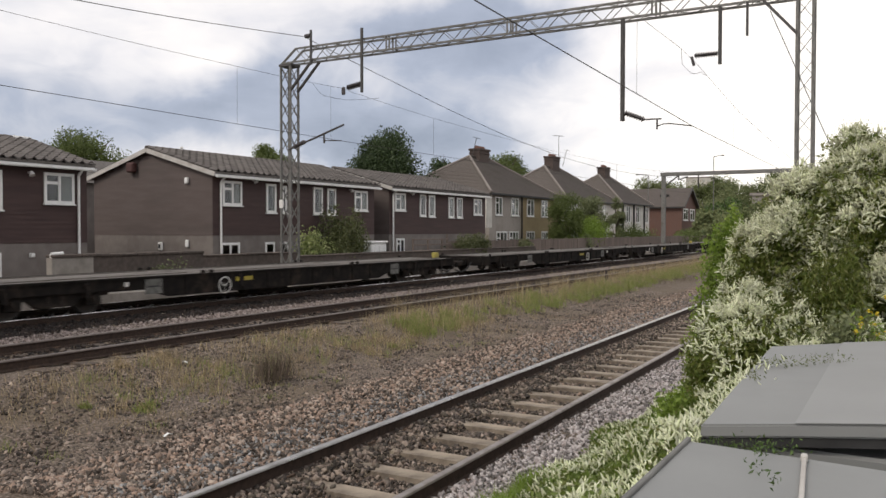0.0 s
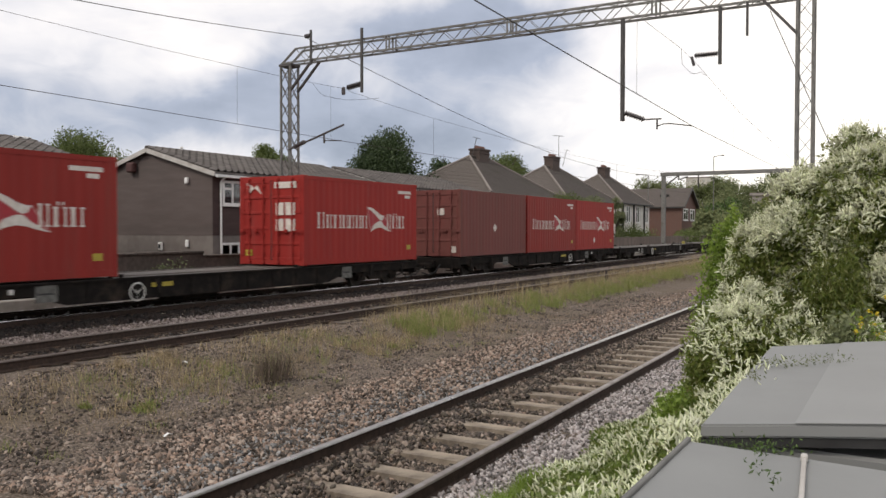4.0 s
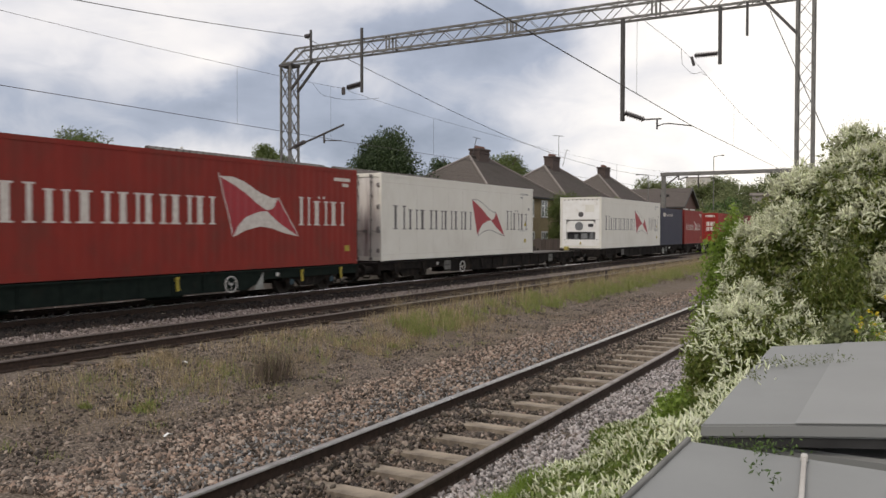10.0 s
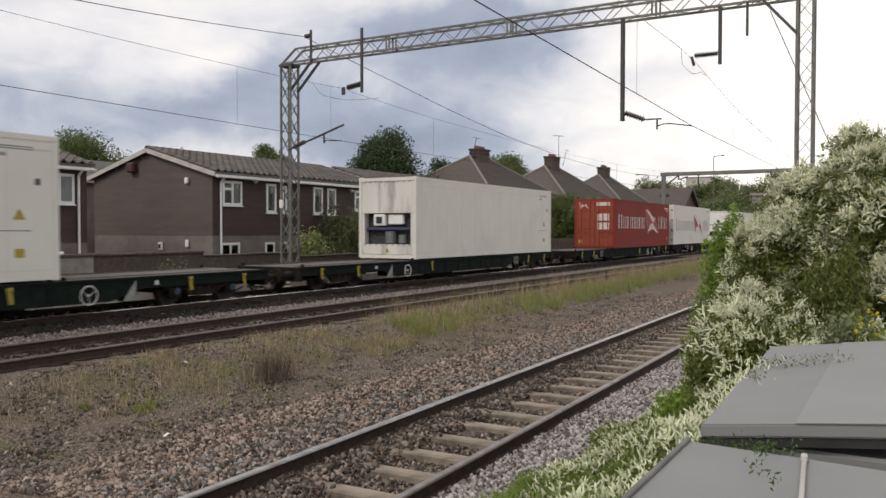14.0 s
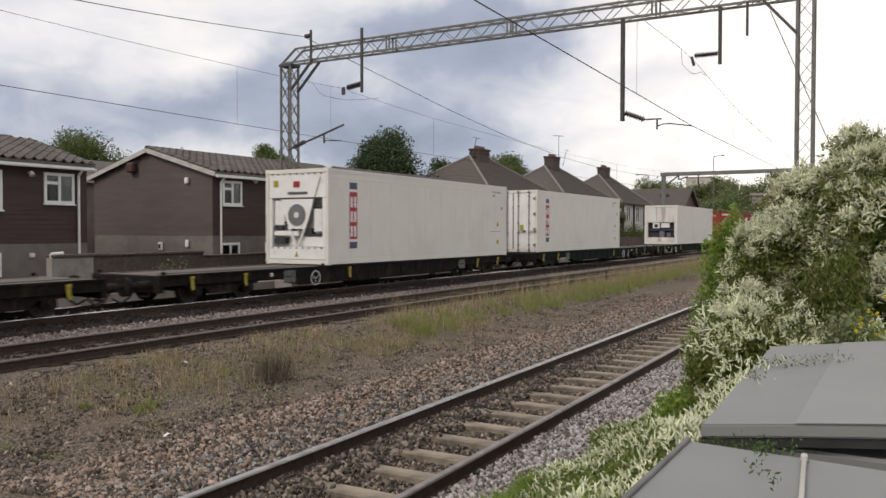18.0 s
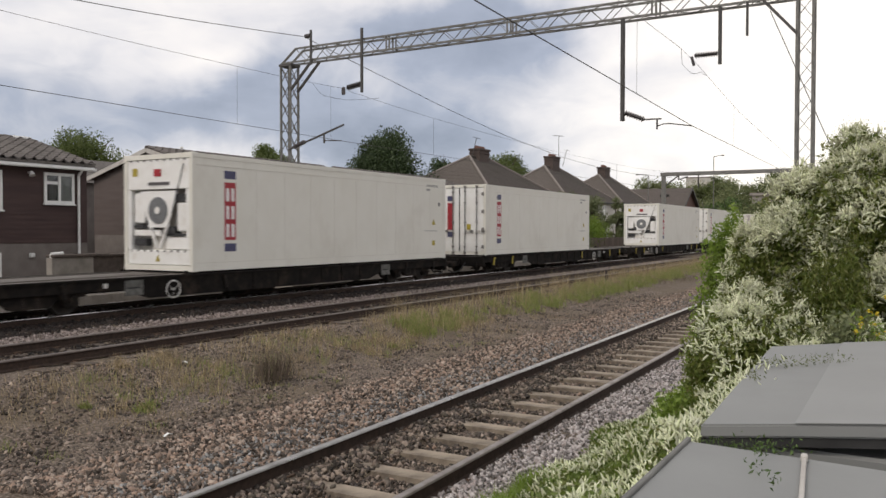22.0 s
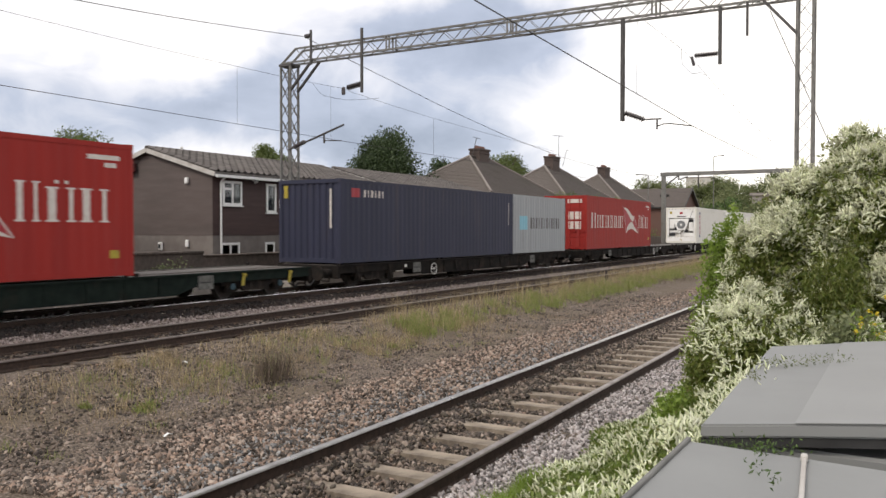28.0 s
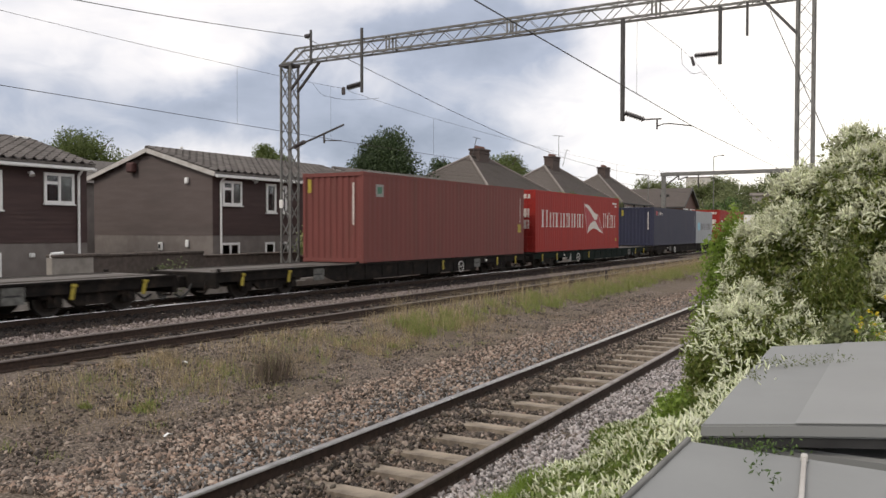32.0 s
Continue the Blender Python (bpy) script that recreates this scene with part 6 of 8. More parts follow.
    red_box(-106.64, L40, C_RED, H=HC, label="long red corrugated container with large white lettering")
    t = container(-120.11, L40, HC, C_BROWN, "dry", "long oxide-brown corrugated container with a ribbed end wall", "plain")
    mark(t, "pale_sticker", L40, True, -5.38, -4.96, 2.12, 2.52, GREY_PANEL, "pale square sticker with a green emblem")
    mark(t, "sticker_emblem", L40, True, -5.30, -5.04, 2.22, 2.44, INK_GREEN, "green emblem", lift=0.006)
    mark(t, "yellow_label", L40, True, L40 / 2 - 0.62, L40 / 2 - 0.30, 0.95, 1.30, YELLOW_PAINT)


build_train()


# ---- houses ----
def window(parent, x, y0, y1, z0, z1, lights=2, top=True, net=True, wide=0.095):
    """A plastic window in a wall that faces +x: outer frame, mullions, panes, sill. x is the wall face."""
    f = bmesh.new()
    xo, xi = x + 0.03, x - 0.07
    box(f, xi, xo, y0, y0 + wide, z0, z1)
    box(f, xi, xo, y1 - wide, y1, z0, z1)
    box(f, xi, xo, y0 + wide, y1 - wide, z0, z0 + wide)
    box(f, xi, xo, y0 + wide, y1 - wide, z1 - wide, z1)
    w = (y1 - y0) / lights
    for k in range(1, lights):
        box(f, xi + 0.002, xo + 0.002, y0 + k * w - wide * 0.5, y0 + k * w + wide * 0.5, z0 + wide, z1 - wide)
    if top:
        zt = z1 - (z1 - z0) * 0.33
        box(f, xi + 0.003, xo + 0.004, y0 + wide, y0 + w - wide * 0.5, zt - wide * 0.5, zt + wide * 0.5)
    fr = part("window", f, UPVC, parent, "white plastic window")
    part("pane", one(box, x, x + 0.004, y0 + wide * 0.5, y1 - wide * 0.5, z0 + wide * 0.5, z1 - wide * 0.5), PANE, fr)
    # no room is built: a dark sheet behind the pane carries its shade as colour
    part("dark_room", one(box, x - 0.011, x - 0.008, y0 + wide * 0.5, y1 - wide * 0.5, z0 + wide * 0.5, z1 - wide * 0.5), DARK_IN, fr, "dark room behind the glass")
    if net:
        part("net_curtain", one(box, x - 0.006, x - 0.003, y0 + (y1 - y0) * (0.34 + 0.3 * (y0 * 7.3 % 1)), y1 - wide, z0 + wide, z1 - wide), NET, fr, "pale curtain behind the glass")
    part("sill", one(box, x - 0.02, x + 0.09, y0 - 0.03, y1 + 0.03, z0 - 0.05, z0 - 0.003, 0.008), UPVC, fr)
    return fr


def boards(parent, axis, at, a, b, z0, z1, h=0.15, top=None, mat=None, lap=0.018):
    """Lapped cladding boards on a wall; top(s) cuts them under a slope."""
    bm = bmesh.new()
    n = int((z1 - z0) / h)
    for k in range(n):
        za, zb = z0 + k * h, z0 + (k + 1) * h
        lo, hi = a, b
        if top:
            lo, hi = top(zb)
            if hi - lo < 0.1:
                break
        if axis == "x":      # wall faces +x
            extrude(bm, [(at, za), (at + lap, za), (at + 0.008, zb), (at, zb)], "y", lo, hi)
        else:                # wall faces -y
            pts = [(at, za), (at - lap, za), (at - 0.008, zb), (at, zb)]
            extrude(bm, [(p[0], p[1]) for p in pts], "x", lo, hi)
    return part("cladding", bm, mat or CLAD, parent, "brown lapped boards")


def tile_roof(parent, x_eave, x_ridge, y0, y1, z_eave, z_ridge, rows, cols, mat):
    """A roof slope of interlocking tiles in rows; the tile is one mesh, shared."""
    run, rise = x_ridge - x_eave, z_ridge - z_eave
    L = math.hypot(run, rise)
    a = math.degrees(math.atan2(rise, abs(run)))
    tw, tl = (y1 - y0) / cols, L / rows

    def tile_bm():
        bm = bmesh.new()
        n = 6
        pts = [(tw * (k / n - 0.5), 0.085 * math.sin(math.pi * min(1, max(0, (k / n - 0.12) / 0.6)))) for k in range(n + 1)]
        for (ya, za), (yb, zb) in zip(pts, pts[1:]):
            v = [bm.verts.new(p) for p in ((0, ya, za + 0.045), (0, yb, zb + 0.045), (-tl * 1.08, yb, zb + 0.010), (-tl * 1.08, ya, za + 0.010), (0, ya, za), (0, yb, zb))]
            bm.faces.new((v[0], v[1], v[2], v[3]))
            bm.faces.new((v[4], v[5], v[1], v[0]))
        return bm
    me = shared(("roof_tile", round(tw, 3), round(tl, 3), mat.name), tile_bm, mat)
    sgn = 1 if run < 0 else -1
    for r in range(rows):
        for c in range(cols):
            d = (r + 0.0) / rows
            m = Matrix.Translation((x_eave + run * d, y0 + (c + 0.5) * tw, z_eave + rise * d)) @ Matrix.Rotation(radians(a * sgn), 4, "Y")
            if sgn < 0:
                m = m @ Matrix.Rotation(math.pi, 4, "Z")
            part("roof_tile", me, mat, parent, at=m)


def brown_block(y0, y1, xf, depth, gable_y0=True, wins=(), lows=(), tiles=True, base=1.95):
    """Brown-clad terrace: front wall at xf facing the line, ridge along it."""
    eave, ridge, g = 4.30, 5.26, -0.85
    xb, xr = xf - depth, xf - depth / 2
    t = thing("terraced_house", "two-storey brown timber-clad house with a low tiled roof", "house", "brown houses beyond the line")
    wall = part("wall", one(box, xb, xf, y0, y1, g, base), RENDER_GREY, t, "grey-brown rendered ground floor")
    up = bmesh.new()
    extrude(up, [(xb, base), (xf - 0.004, base), (xf - 0.004, eave), (xr, ridge), (xb, eave)], "y", y0 + 0.004, y1 - 0.004)
    part("upper_wall", up, CLAD, t, "dark brown boarded upper floor")
    boards(t, "x", xf - 0.003, y0 + 0.004, y1 - 0.004, base, eave - 0.08)

    def cut(z):
        if z <= eave:
            return xb, xf - 0.004
        k = (z - eave) / (ridge - eave)
        return xb + (xr - xb) * k, xf - (xf - xr) * k
    boards(t, "y", y0 + 0.003, xb, xf, base, ridge - 0.02, top=cut, mat=GABLE, lap=0.014)
    # roof: a core slab and tiles on the slope that shows
    ov = 0.32
    core = bmesh.new()
    sl = (ridge - eave) / (xf - xr)
    extrude(core, [(xf + ov, eave - sl * ov + 0.02), (xr, ridge + 0.02), (xb - ov, eave - sl * ov + 0.02), (xb - ov, eave - sl * ov + 0.12), (xr, ridge + 0.14), (xf + ov, eave - sl * ov + 0.12)], "y", y0 - 0.18, y1 + 0.10)
    roof = part("roof", core, ROOF_TILE, t, "brown-grey interlocking tiles")
    if tiles:
        tile_roof(roof, xf + ov + 0.02, xr, y0 - 0.20, y1 + 0.12, eave - sl * ov + 0.12, ridge + 0.14, 10, int((y1 - y0) / 0.33), ROOF_TILE)
    for k in range(int((y1 - y0) / 0.45)):
        yy = y0 - 0.18 + k * 0.45
        part("ridge_tile", shared(("ridge_tile",), lambda: one(rod, (0, 0, 0), (0, 0.445, 0), 0.11, 10), ROOF_TILE), ROOF_TILE, roof, at=pose(xr, yy, ridge + 0.11))
    # verge boards, fascia, gutter, downpipe
    for xa in (xf + ov, xb - ov):
        part("bargeboard", one(bar, (xa, y0 - 0.20, eave - sl * ov + 0.02), (xr, y0 - 0.20, ridge + 0.03), 0.035, 0.17), FASCIA, t, "pale bargeboard")
    part("fascia", one(box, xf + ov - 0.03, xf + ov, y0 - 0.15, y1 + 0.08, eave - sl * ov - 0.05, eave - sl * ov + 0.04), UPVC, t, "white fascia board")
    gut = bmesh.new()
    extrude(gut, [(xf + ov + 0.002, eave - 0.16), (xf + ov + 0.03, eave - 0.19), (xf + ov + 0.09, eave - 0.19), (xf + ov + 0.11, eave - 0.16), (xf + ov + 0.11, eave - 0.11), (xf + ov + 0.002, eave - 0.11)], "y", y0 - 0.15, y1 + 0.08)
    part("gutter", gut, UPVC, t, "white plastic gutter")
    return t


def downpipe(t, x, y, z0, z1):
    p = part("downpipe", one(rod, (x + 0.08, y, z0), (x + 0.08, y, z1 - 0.25), 0.045, 10), UPVC, t, "white downpipe")
    part("pipe_bend", one(rod, (x + 0.08, y, z1 - 0.25), (x + 0.30, y, z1 - 0.05), 0.045, 10), UPVC, p)
    return p


def wall_lamp(t, x, y, z):
    bm = bmesh.new()
    box(bm, x, x + 0.10, y - 0.03, y + 0.03, z - 0.03, z + 0.03, 0.008)
    rod(bm, (x + 0.14, y, z + 0.03), (x + 0.20, y, z - 0.09), 0.05, 10, 0.09)
    return part("wall_lamp", bm, UPVC, t, "white outside lamp")


def build_brown_houses():
    a = brown_block(-3.0, 17.72, -24.1, 6.7, base=1.73)
    for y0, y1, z0, z1, n in ((16.14, 17.22, 3.0, 4.0, 2), (13.3, 14.76, 2.76, 3.98, 2), (9.5, 10.8, 2.76, 3.98, 2), (6.5, 8.0, 2.85, 4.02, 2)):
        window(a, -24.07, y0, y1, z0, z1, n)
    window(a, -24.10, 13.3, 14.72, 0.4, 1.45, 2)
    downpipe(a, -24.1, 17.36, -0.8, 4.2)
    wall_lamp(a, -24.07, 15.62, 3.95)
    part("flue", one(box, -24.1, -23.98, 15.62, 15.78, 1.28, 1.42, 0.02), UPVC, a, "round white flue")
    b = brown_block(22.05, 32.60, -22.7, 6.8)
    for y0, y1, z0, z1, n, tp in ((22.52, 23.55, 3.10, 4.04, 2, True), (24.93, 25.52, 2.86, 4.04, 1, False), (25.88, 26.18, 2.86, 4.0, 1, False), (27.92, 28.56, 2.85, 4.04, 1, False), (28.90, 29.52, 2.85, 4.03, 1, False), (30.95, 32.0, 3.07, 4.02, 2, True)):
        window(b, -22.67, y0, y1, z0, z1, n, tp)
    for y0, y1, n in ((22.44, 23.45, 2), (24.88, 25.46, 1), (25.8, 26.3, 1), (29.3, 30.4, 2)):
        window(b, -22.70, y0, y1, 0.75, 1.67, n, False)
    downpipe(b, -22.7, 22.40, -0.8, 4.2)
    wall_lamp(b, -22.67, 24.15, 4.12)
    wall_lamp(b, -22.67, 30.52, 4.03)
    part("flue_plate", one(box, -25.58, -25.36, 21.94, 22.04, 1.36, 1.68, 0.02), UPVC, b, "small white flue plate")
    part("flue", one(box, -25.52, -25.42, 21.92, 21.94, 1.44, 1.60), SEAL, b)
    part("vent", one(box, -24.08, -23.92, 21.95, 22.02, 1.5, 1.78, 0.02), UPVC, b)
    part("bulkhead_lamp", one(box, -24.06, -23.88, 21.9, 22.02, 3.92, 4.16, 0.03), UPVC, b, "white bulkhead lamp")
    part("vent_box", one(box, -27.20, -26.80, 21.76, 22.02, 4.44, 4.84, 0.05), BROWN_BOX, b, "red-brown vent box under the verge")
    vent = part("roof_vent", one(rod, (-25.9, 23.47, 5.15), (-25.9, 23.47, 5.52), 0.05, 8), UPVC, b, "white roof vent")
    part("vent_cap", one(rod, (-25.9, 23.47, 5.50), (-25.9, 23.47, 5.56), 0.09, 8, 0.05), UPVC, vent)
    part("lead_flashing", one(box, -27.5, -27.1, 17.05, 17.75, 5.24, 5.44, 0.03), UPVC, a, "whitish flashing on the ridge")
    c = brown_block(33.92, 44.5, -22.7, 6.8)
    for y0, y1, z0, z1, n, tp in ((34.40, 35.38, 3.15, 4.05, 2, True), (36.80, 37.42, 2.9, 4.06, 1, False), (37.72, 38.38, 2.88, 4.06, 1, False), (39.88, 40.52, 2.88, 4.04, 1, False), (40.86, 41.52, 2.87, 4.04, 1, False), (42.93, 43.96, 3.08, 4.05, 2, True)):
        window(c, -22.67, y0, y1, z0, z1, n, tp)
    window(c, -22.70, 34.55, 35.32, 0.9, 1.74, 2, True)
    downpipe(c, -22.7, 34.18, -0.8, 4.2)
    wall_lamp(c, -22.67, 35.85, 4.1)
    # recess between the two blocks
    l = thing("link_house", "recessed brown-boarded link between two houses", "house", "brown houses beyond the line")
    part("wall", one(box, -29, -24.3, 32.61, 33.91, 1.95, 4.2), CLAD, l)
    part("lower_wall", one(box, -29, -24.28, 32.61, 33.91, -0.85, 1.94), RENDER_GREY, l)
    l2 = thing("rear_house", "brown-roofed house standing behind the terrace", "house", "brown houses beyond the line")
    part("wall", one(box, -40, -33.5, 19.5, 30, -0.85, 4.5), RENDER_GREY, l2)
    r = bmesh.new()
    extrude(r, [(-33.2, 4.35), (-36.75, 5.75), (-40.3, 4.35)], "y", 19.2, 30.3)
    part("roof", r, ROOF_TILE, l2)


def hip_house(y0, y1, xf, depth, fronts, top, eave=4.75, ridge=7.95, stack=0.75):
    """A pair of inter-war semis: hipped tile roof, brick chimney, rendered front."""
    xb, g = xf - depth, -1.0
    ym, xm = (top[0] + top[1]) / 2, xf - depth / 2
    t = thing("semi_detached_house", "pair of rendered semi-detached houses with a hipped tile roof and chimney", "house", "hipped-roof houses beyond the line")
    for k, (a, b, m) in enumerate(fronts):
        part("wall", one(box, xb, xf, y0 + (y1 - y0) * a, y0 + (y1 - y0) * b, g, eave), m, t)
    o = 0.35
    c = [(xf + o, y0 - o), (xf + o, y1 + o), (xb - o, y1 + o), (xb - o, y0 - o)]
    p, q = (xm, top[0]), (xm, top[1])
    z0 = eave - 0.12
    for name, pts, mat in (("roof_front", (c[0], c[1], q, p), ROOF_SLATE), ("roof_back", (c[2], c[3], p, q), ROOF_SLATE), ("roof_hip", (c[3], c[0], p), ROOF_HIP), ("roof_hip", (c[1], c[2], q), ROOF_HIP)):
        bm = bmesh.new()
        up = [Vector((x, y, ridge if (x, y) in (p, q) else z0)) for x, y in pts]
        a = [bm.verts.new(v) for v in up]
        f = bm.faces.new(a)
        bmesh.ops.recalc_face_normals(bm, faces=[f])
        if f.normal.z < 0:
            f.normal_flip()
        e = bmesh.ops.extrude_face_region(bm, geom=[f])
        for v in e["geom"]:
            if isinstance(v, bmesh.types.BMVert):
                v.co.z -= 0.12
        bmesh.ops.recalc_face_normals(bm, faces=bm.faces[:])
        ro = part(name, bm, mat, t, "plain brown tiles")
        # courses of tiles stand proud
        lines = bmesh.new()
        e0, e1 = Vector(up[0]), Vector(up[1])
        t0, t1 = (Vector(up[3]), Vector(up[2])) if len(up) == 4 else (Vector(up[2]), Vector(up[2]))
        n = 26
        for k in range(1, n):
            u = k / n
            s, w = e0.lerp(t0, u), e1.lerp(t1, u)
            if (s - w).length > 0.2:
                bar(lines, s + Vector((0, 0, 0.012)), w + Vector((0, 0, 0.012)), 0.05, 0.018)
        part("tiling", lines, mat, ro)["kind"] = "stuff"
    for s, w in (((c[0][0], c[0][1]), p), ((c[1][0], c[1][1]), q), ((c[3][0], c[3][1]), p), ((c[2][0], c[2][1]), q)):
        part("hip_cap", one(rod, (s[0], s[1], z0 + 0.05), (w[0], w[1], ridge + 0.04), 0.10, 8), HIP_CAP, t, "pale mortared hip tiles")
    part("ridge_cap", one(rod, (p[0], p[1], ridge + 0.03), (q[0], q[1], ridge + 0.03), 0.11, 8), ROOF_SLATE, t)
    part("fascia", one(box, xf + o - 0.06, xf + o + 0.06, y0 - o, y1 + o, z0 - 0.16, z0 + 0.0), SEAL, t, "dark gutter")
    ch = part("chimney", one(box, xm - 0.45, xm + 0.45, ym - 0.85, ym + 0.85, ridge - 0.9, ridge + stack, 0.01), CHIMNEY, t, "sooty brick chimney stack")
    part("chimney_cap", one(box, xm - 0.53, xm + 0.53, ym - 0.93, ym + 0.93, ridge + stack - 0.05, ridge + stack + 0.11, 0.02), CHIMNEY, ch)
    part("chimney_band", one(box, xm - 0.50, xm + 0.50, ym - 0.90, ym + 0.90, ridge + stack - 0.30, ridge + stack - 0.18, 0.01), CHIMNEY, ch)
    for k in range(4):
        part("chimney_pot", shared(("pot",), lambda: one(rod, (0, 0, 0), (0, 0, 0.24), 0.14, 10, 0.11), POT), POT, ch, at=pose(xm, ym - 0.6 + k * 0.4, ridge + stack + 0.11))
    return t


def build_semis():
    a = hip_house(51.6, 64.4, -26.0, 8.2, [(0, 0.42, RENDER_PALE), (0.42, 1.0, RENDER_OCHRE)], (56.3, 59.7), eave=4.95, stack=0.60)
    part("painted_strip", one(box, -25.99, -25.93, 51.0, 51.9, 2.35, 4.7), RENDER_WHITE, a, "cream painted strip")
    for y0, y1 in ((52.54, 53.66), (55.2, 56.5), (58.1, 59.4), (60.9, 62.15)):
        window(a, -25.97, y0, y1, 3.25, 4.6, 2, True, wide=0.09)
    for y0, y1 in ((52.7, 54.5), (54.9, 56.5), (58.0, 59.5), (61.0, 62.2)):
        window(a, -25.97, y0, y1, 0.6, 2.08, 3, True, wide=0.09)
    part("downpipe", one(rod, (-25.9, 57.0, -1), (-25.9, 57.0, 4.7), 0.06, 8), SEAL, a, "black downpipe")
    b = hip_house(66.3, 80.0, -26.0, 8.2, [(0, 0.5, RENDER_WHITE), (0.5, 1, RENDER_WHITE)], (71.3, 75.0), eave=5.0, ridge=8.2, stack=0.95)
    for y0, y1 in ((67.8, 69.0), (70.4, 71.5), (73.2, 74.3), (75.8, 76.9)):
        window(b, -25.97, y0, y1, 3.1, 4.6, 2, True)
        window(b, -25.97, y0 - 0.1, y1 + 0.2, 0.5, 2.05, 3, True)
    c = hip_house(81.5, 92.2, -26.0, 8.2, [(0, 0.5, RENDER_WHITE), (0.5, 1, RENDER_WHITE)], (86.6, 90.0), eave=5.15, ridge=8.3, stack=0.85)
    for y0, y1 in ((83.4, 84.9), (86.9, 88.2), (90.4, 91.6)):
        window(c, -25.97, y0, y1, 3.0, 4.75, 2, True)
        window(c, -25.97, y0 - 0.1, y1 + 0.2, 0.5, 2.05, 3, True)
    for y in (82.2, 86.0, 89.9):
        part("downpipe", one(rod, (-25.9, y, -1), (-25.9, y, 4.9), 0.09, 8), SEAL, c, "black downpipe")


def build_brick_house():
    """Its eaves face down the line, its gable faces the line."""
    t = thing("brick_house", "red brick house with a brown gabled roof", "house")
    x0, x1, y0, y1, eave, ridge = -39.0, -27.1, 112.0, 120.2, 5.5, 8.0
    ym = (y0 + y1) / 2
    part("wall", one(box, x0, x1, y0, y1, -1, eave), BRICK_RED, t, "red brickwork")
    g = bmesh.new()
    extrude(g, [(y0, eave), (y1, eave), (ym, ridge - 0.1)], "x", x0, x1)
    part("gable", g, BRICK_RED, t, "brick gable")
    for ye, sgn in ((y0, -1), (y1, 1)):
        r = bmesh.new()
        extrude(r, [(ye + sgn * 0.4, eave - 0.24), (ym, ridge), (ym, ridge + 0.16), (ye + sgn * 0.4, eave - 0.06)], "x", x0 - 0.3, x1 + 0.45)
        part("roof", r, ROOF_SLATE, t, "brown tiled roof")
        part("bargeboard", one(bar, (x1 + 0.47, ye + sgn * 0.4, eave - 0.18), (x1 + 0.47, ym, ridge + 0.06), 0.06, 0.26), GALV_DARK, t, "dark bargeboard")
    part("gutter", one(box, x0, x1 + 0.3, y0 - 0.50, y0 - 0.38, eave - 0.30, eave - 0.16), SEAL, t)
    for a, b in ((112.7, 115.3), (116.6, 119.2)):
        window(t, x1 + 0.03, a, b, 3.55, 5.2, 2, True, wide=0.16)
    part("roof_vent", one(box, -30.6, -29.4, 113.9, 114.2, 6.9, 7.2), SEAL, t)


build_brown_houses()
build_semis()
build_brick_house()


# ---- plants ----
LEAF_TREE = leafy("olive_tree_leaf", [(0.06, 0.085, 0.02), (0.09, 0.125, 0.03), (0.13, 0.165, 0.045), (0.075, 0.10, 0.025)], 0.7, 0.25)
LEAF_CREEP = leafy("creeping_vine_leaf", [(0.08, 0.13, 0.022), (0.125, 0.185, 0.032), (0.18, 0.235, 0.05), (0.10, 0.15, 0.026), (0.24, 0.25, 0.09)], translucent=0.35)
def blob_points(n, c, r, rng, shell=0.45, low=-0.9):
    """Points in the outer shell of an uneven ellipsoid."""
    d = unit(rng.normal(size=(n, 3)))
    d = d[d[:, 2] > low]
    k = 1 - shell * rng.uniform(0, 1, len(d)) ** 1.6
    lump = 1 + 0.11 * np.sin(d[:, 0] * 5.1 + c[0]) * np.cos(d[:, 1] * 4.3 + c[1]) + 0.08 * np.sin(d[:, 2] * 7.7 + d[:, 0] * 6 + c[2])
    return np.array(c) + d * (k * lump)[:, None] * np.array(r), d


def sprays(name, roots, outward, length, material, rng, radius=0.013, rise=0.7, loose=0.4):
    """Flower spikes that point outwards and up."""
    aim = outward * 0.6 + rng.normal(0, loose, (len(roots), 3)) + np.array([0, 0, rise])
    return spike_mesh(name, roots, aim, length, radius, material, rng)


def plant(name, label, category, parts_):
    t = thing(name, label, category)
    for nm, me in parts_:
        ob = new(nm, me)
        ob.parent = t
        ob["kind"] = "stuff"
    return t


def tree(name, label, x, y, z0, h, r, leaf, mat, n, seed, squash=1.0, clumps=26):
    """Tapered trunk, limbs, and a crown of many clumps with gaps."""
    rng = np.random.default_rng(seed)
    t = thing(name, label, "tree", at=pose(x, y, z0))
    bm = bmesh.new()
    rod(bm, (0, 0, -0.2), (0.05 * r, 0, h * 0.62), 0.05 * h * 0.55, 9, 0.03 * h * 0.4)
    tips = []
    for k in range(7):
        a, b = k * 0.9 + seed, h * (0.3 + 0.07 * k)
        e = (math.cos(a) * r * 0.62, math.sin(a) * r * 0.62, b + h * 0.22)
        rod(bm, (0, 0, b), e, 0.022 * h * 0.5, 6, 0.012)
        tips.append(e)
    part("trunk", bm, BARK, t)
    pts = []
    for k in range(clumps):
        d = unit(rng.normal(size=3))
        rad = rng.uniform(0.45, 0.95) ** 0.6
        c = np.array([d[0] * r * rad * 0.8, d[1] * r * rad * 0.8, h * 0.60 + d[2] * h * 0.33 * rad * squash])
        s = r * rng.uniform(0.30, 0.48)
        q, _ = blob_points(int(n / clumps), c, (s, s, s * 0.9), rng, 0.9)
        pts.append(q)
    ob = new("crown", leaf_mesh("crown", np.concatenate(pts), leaf, mat, rng, slim=0.7))
    ob.parent = t
    return t


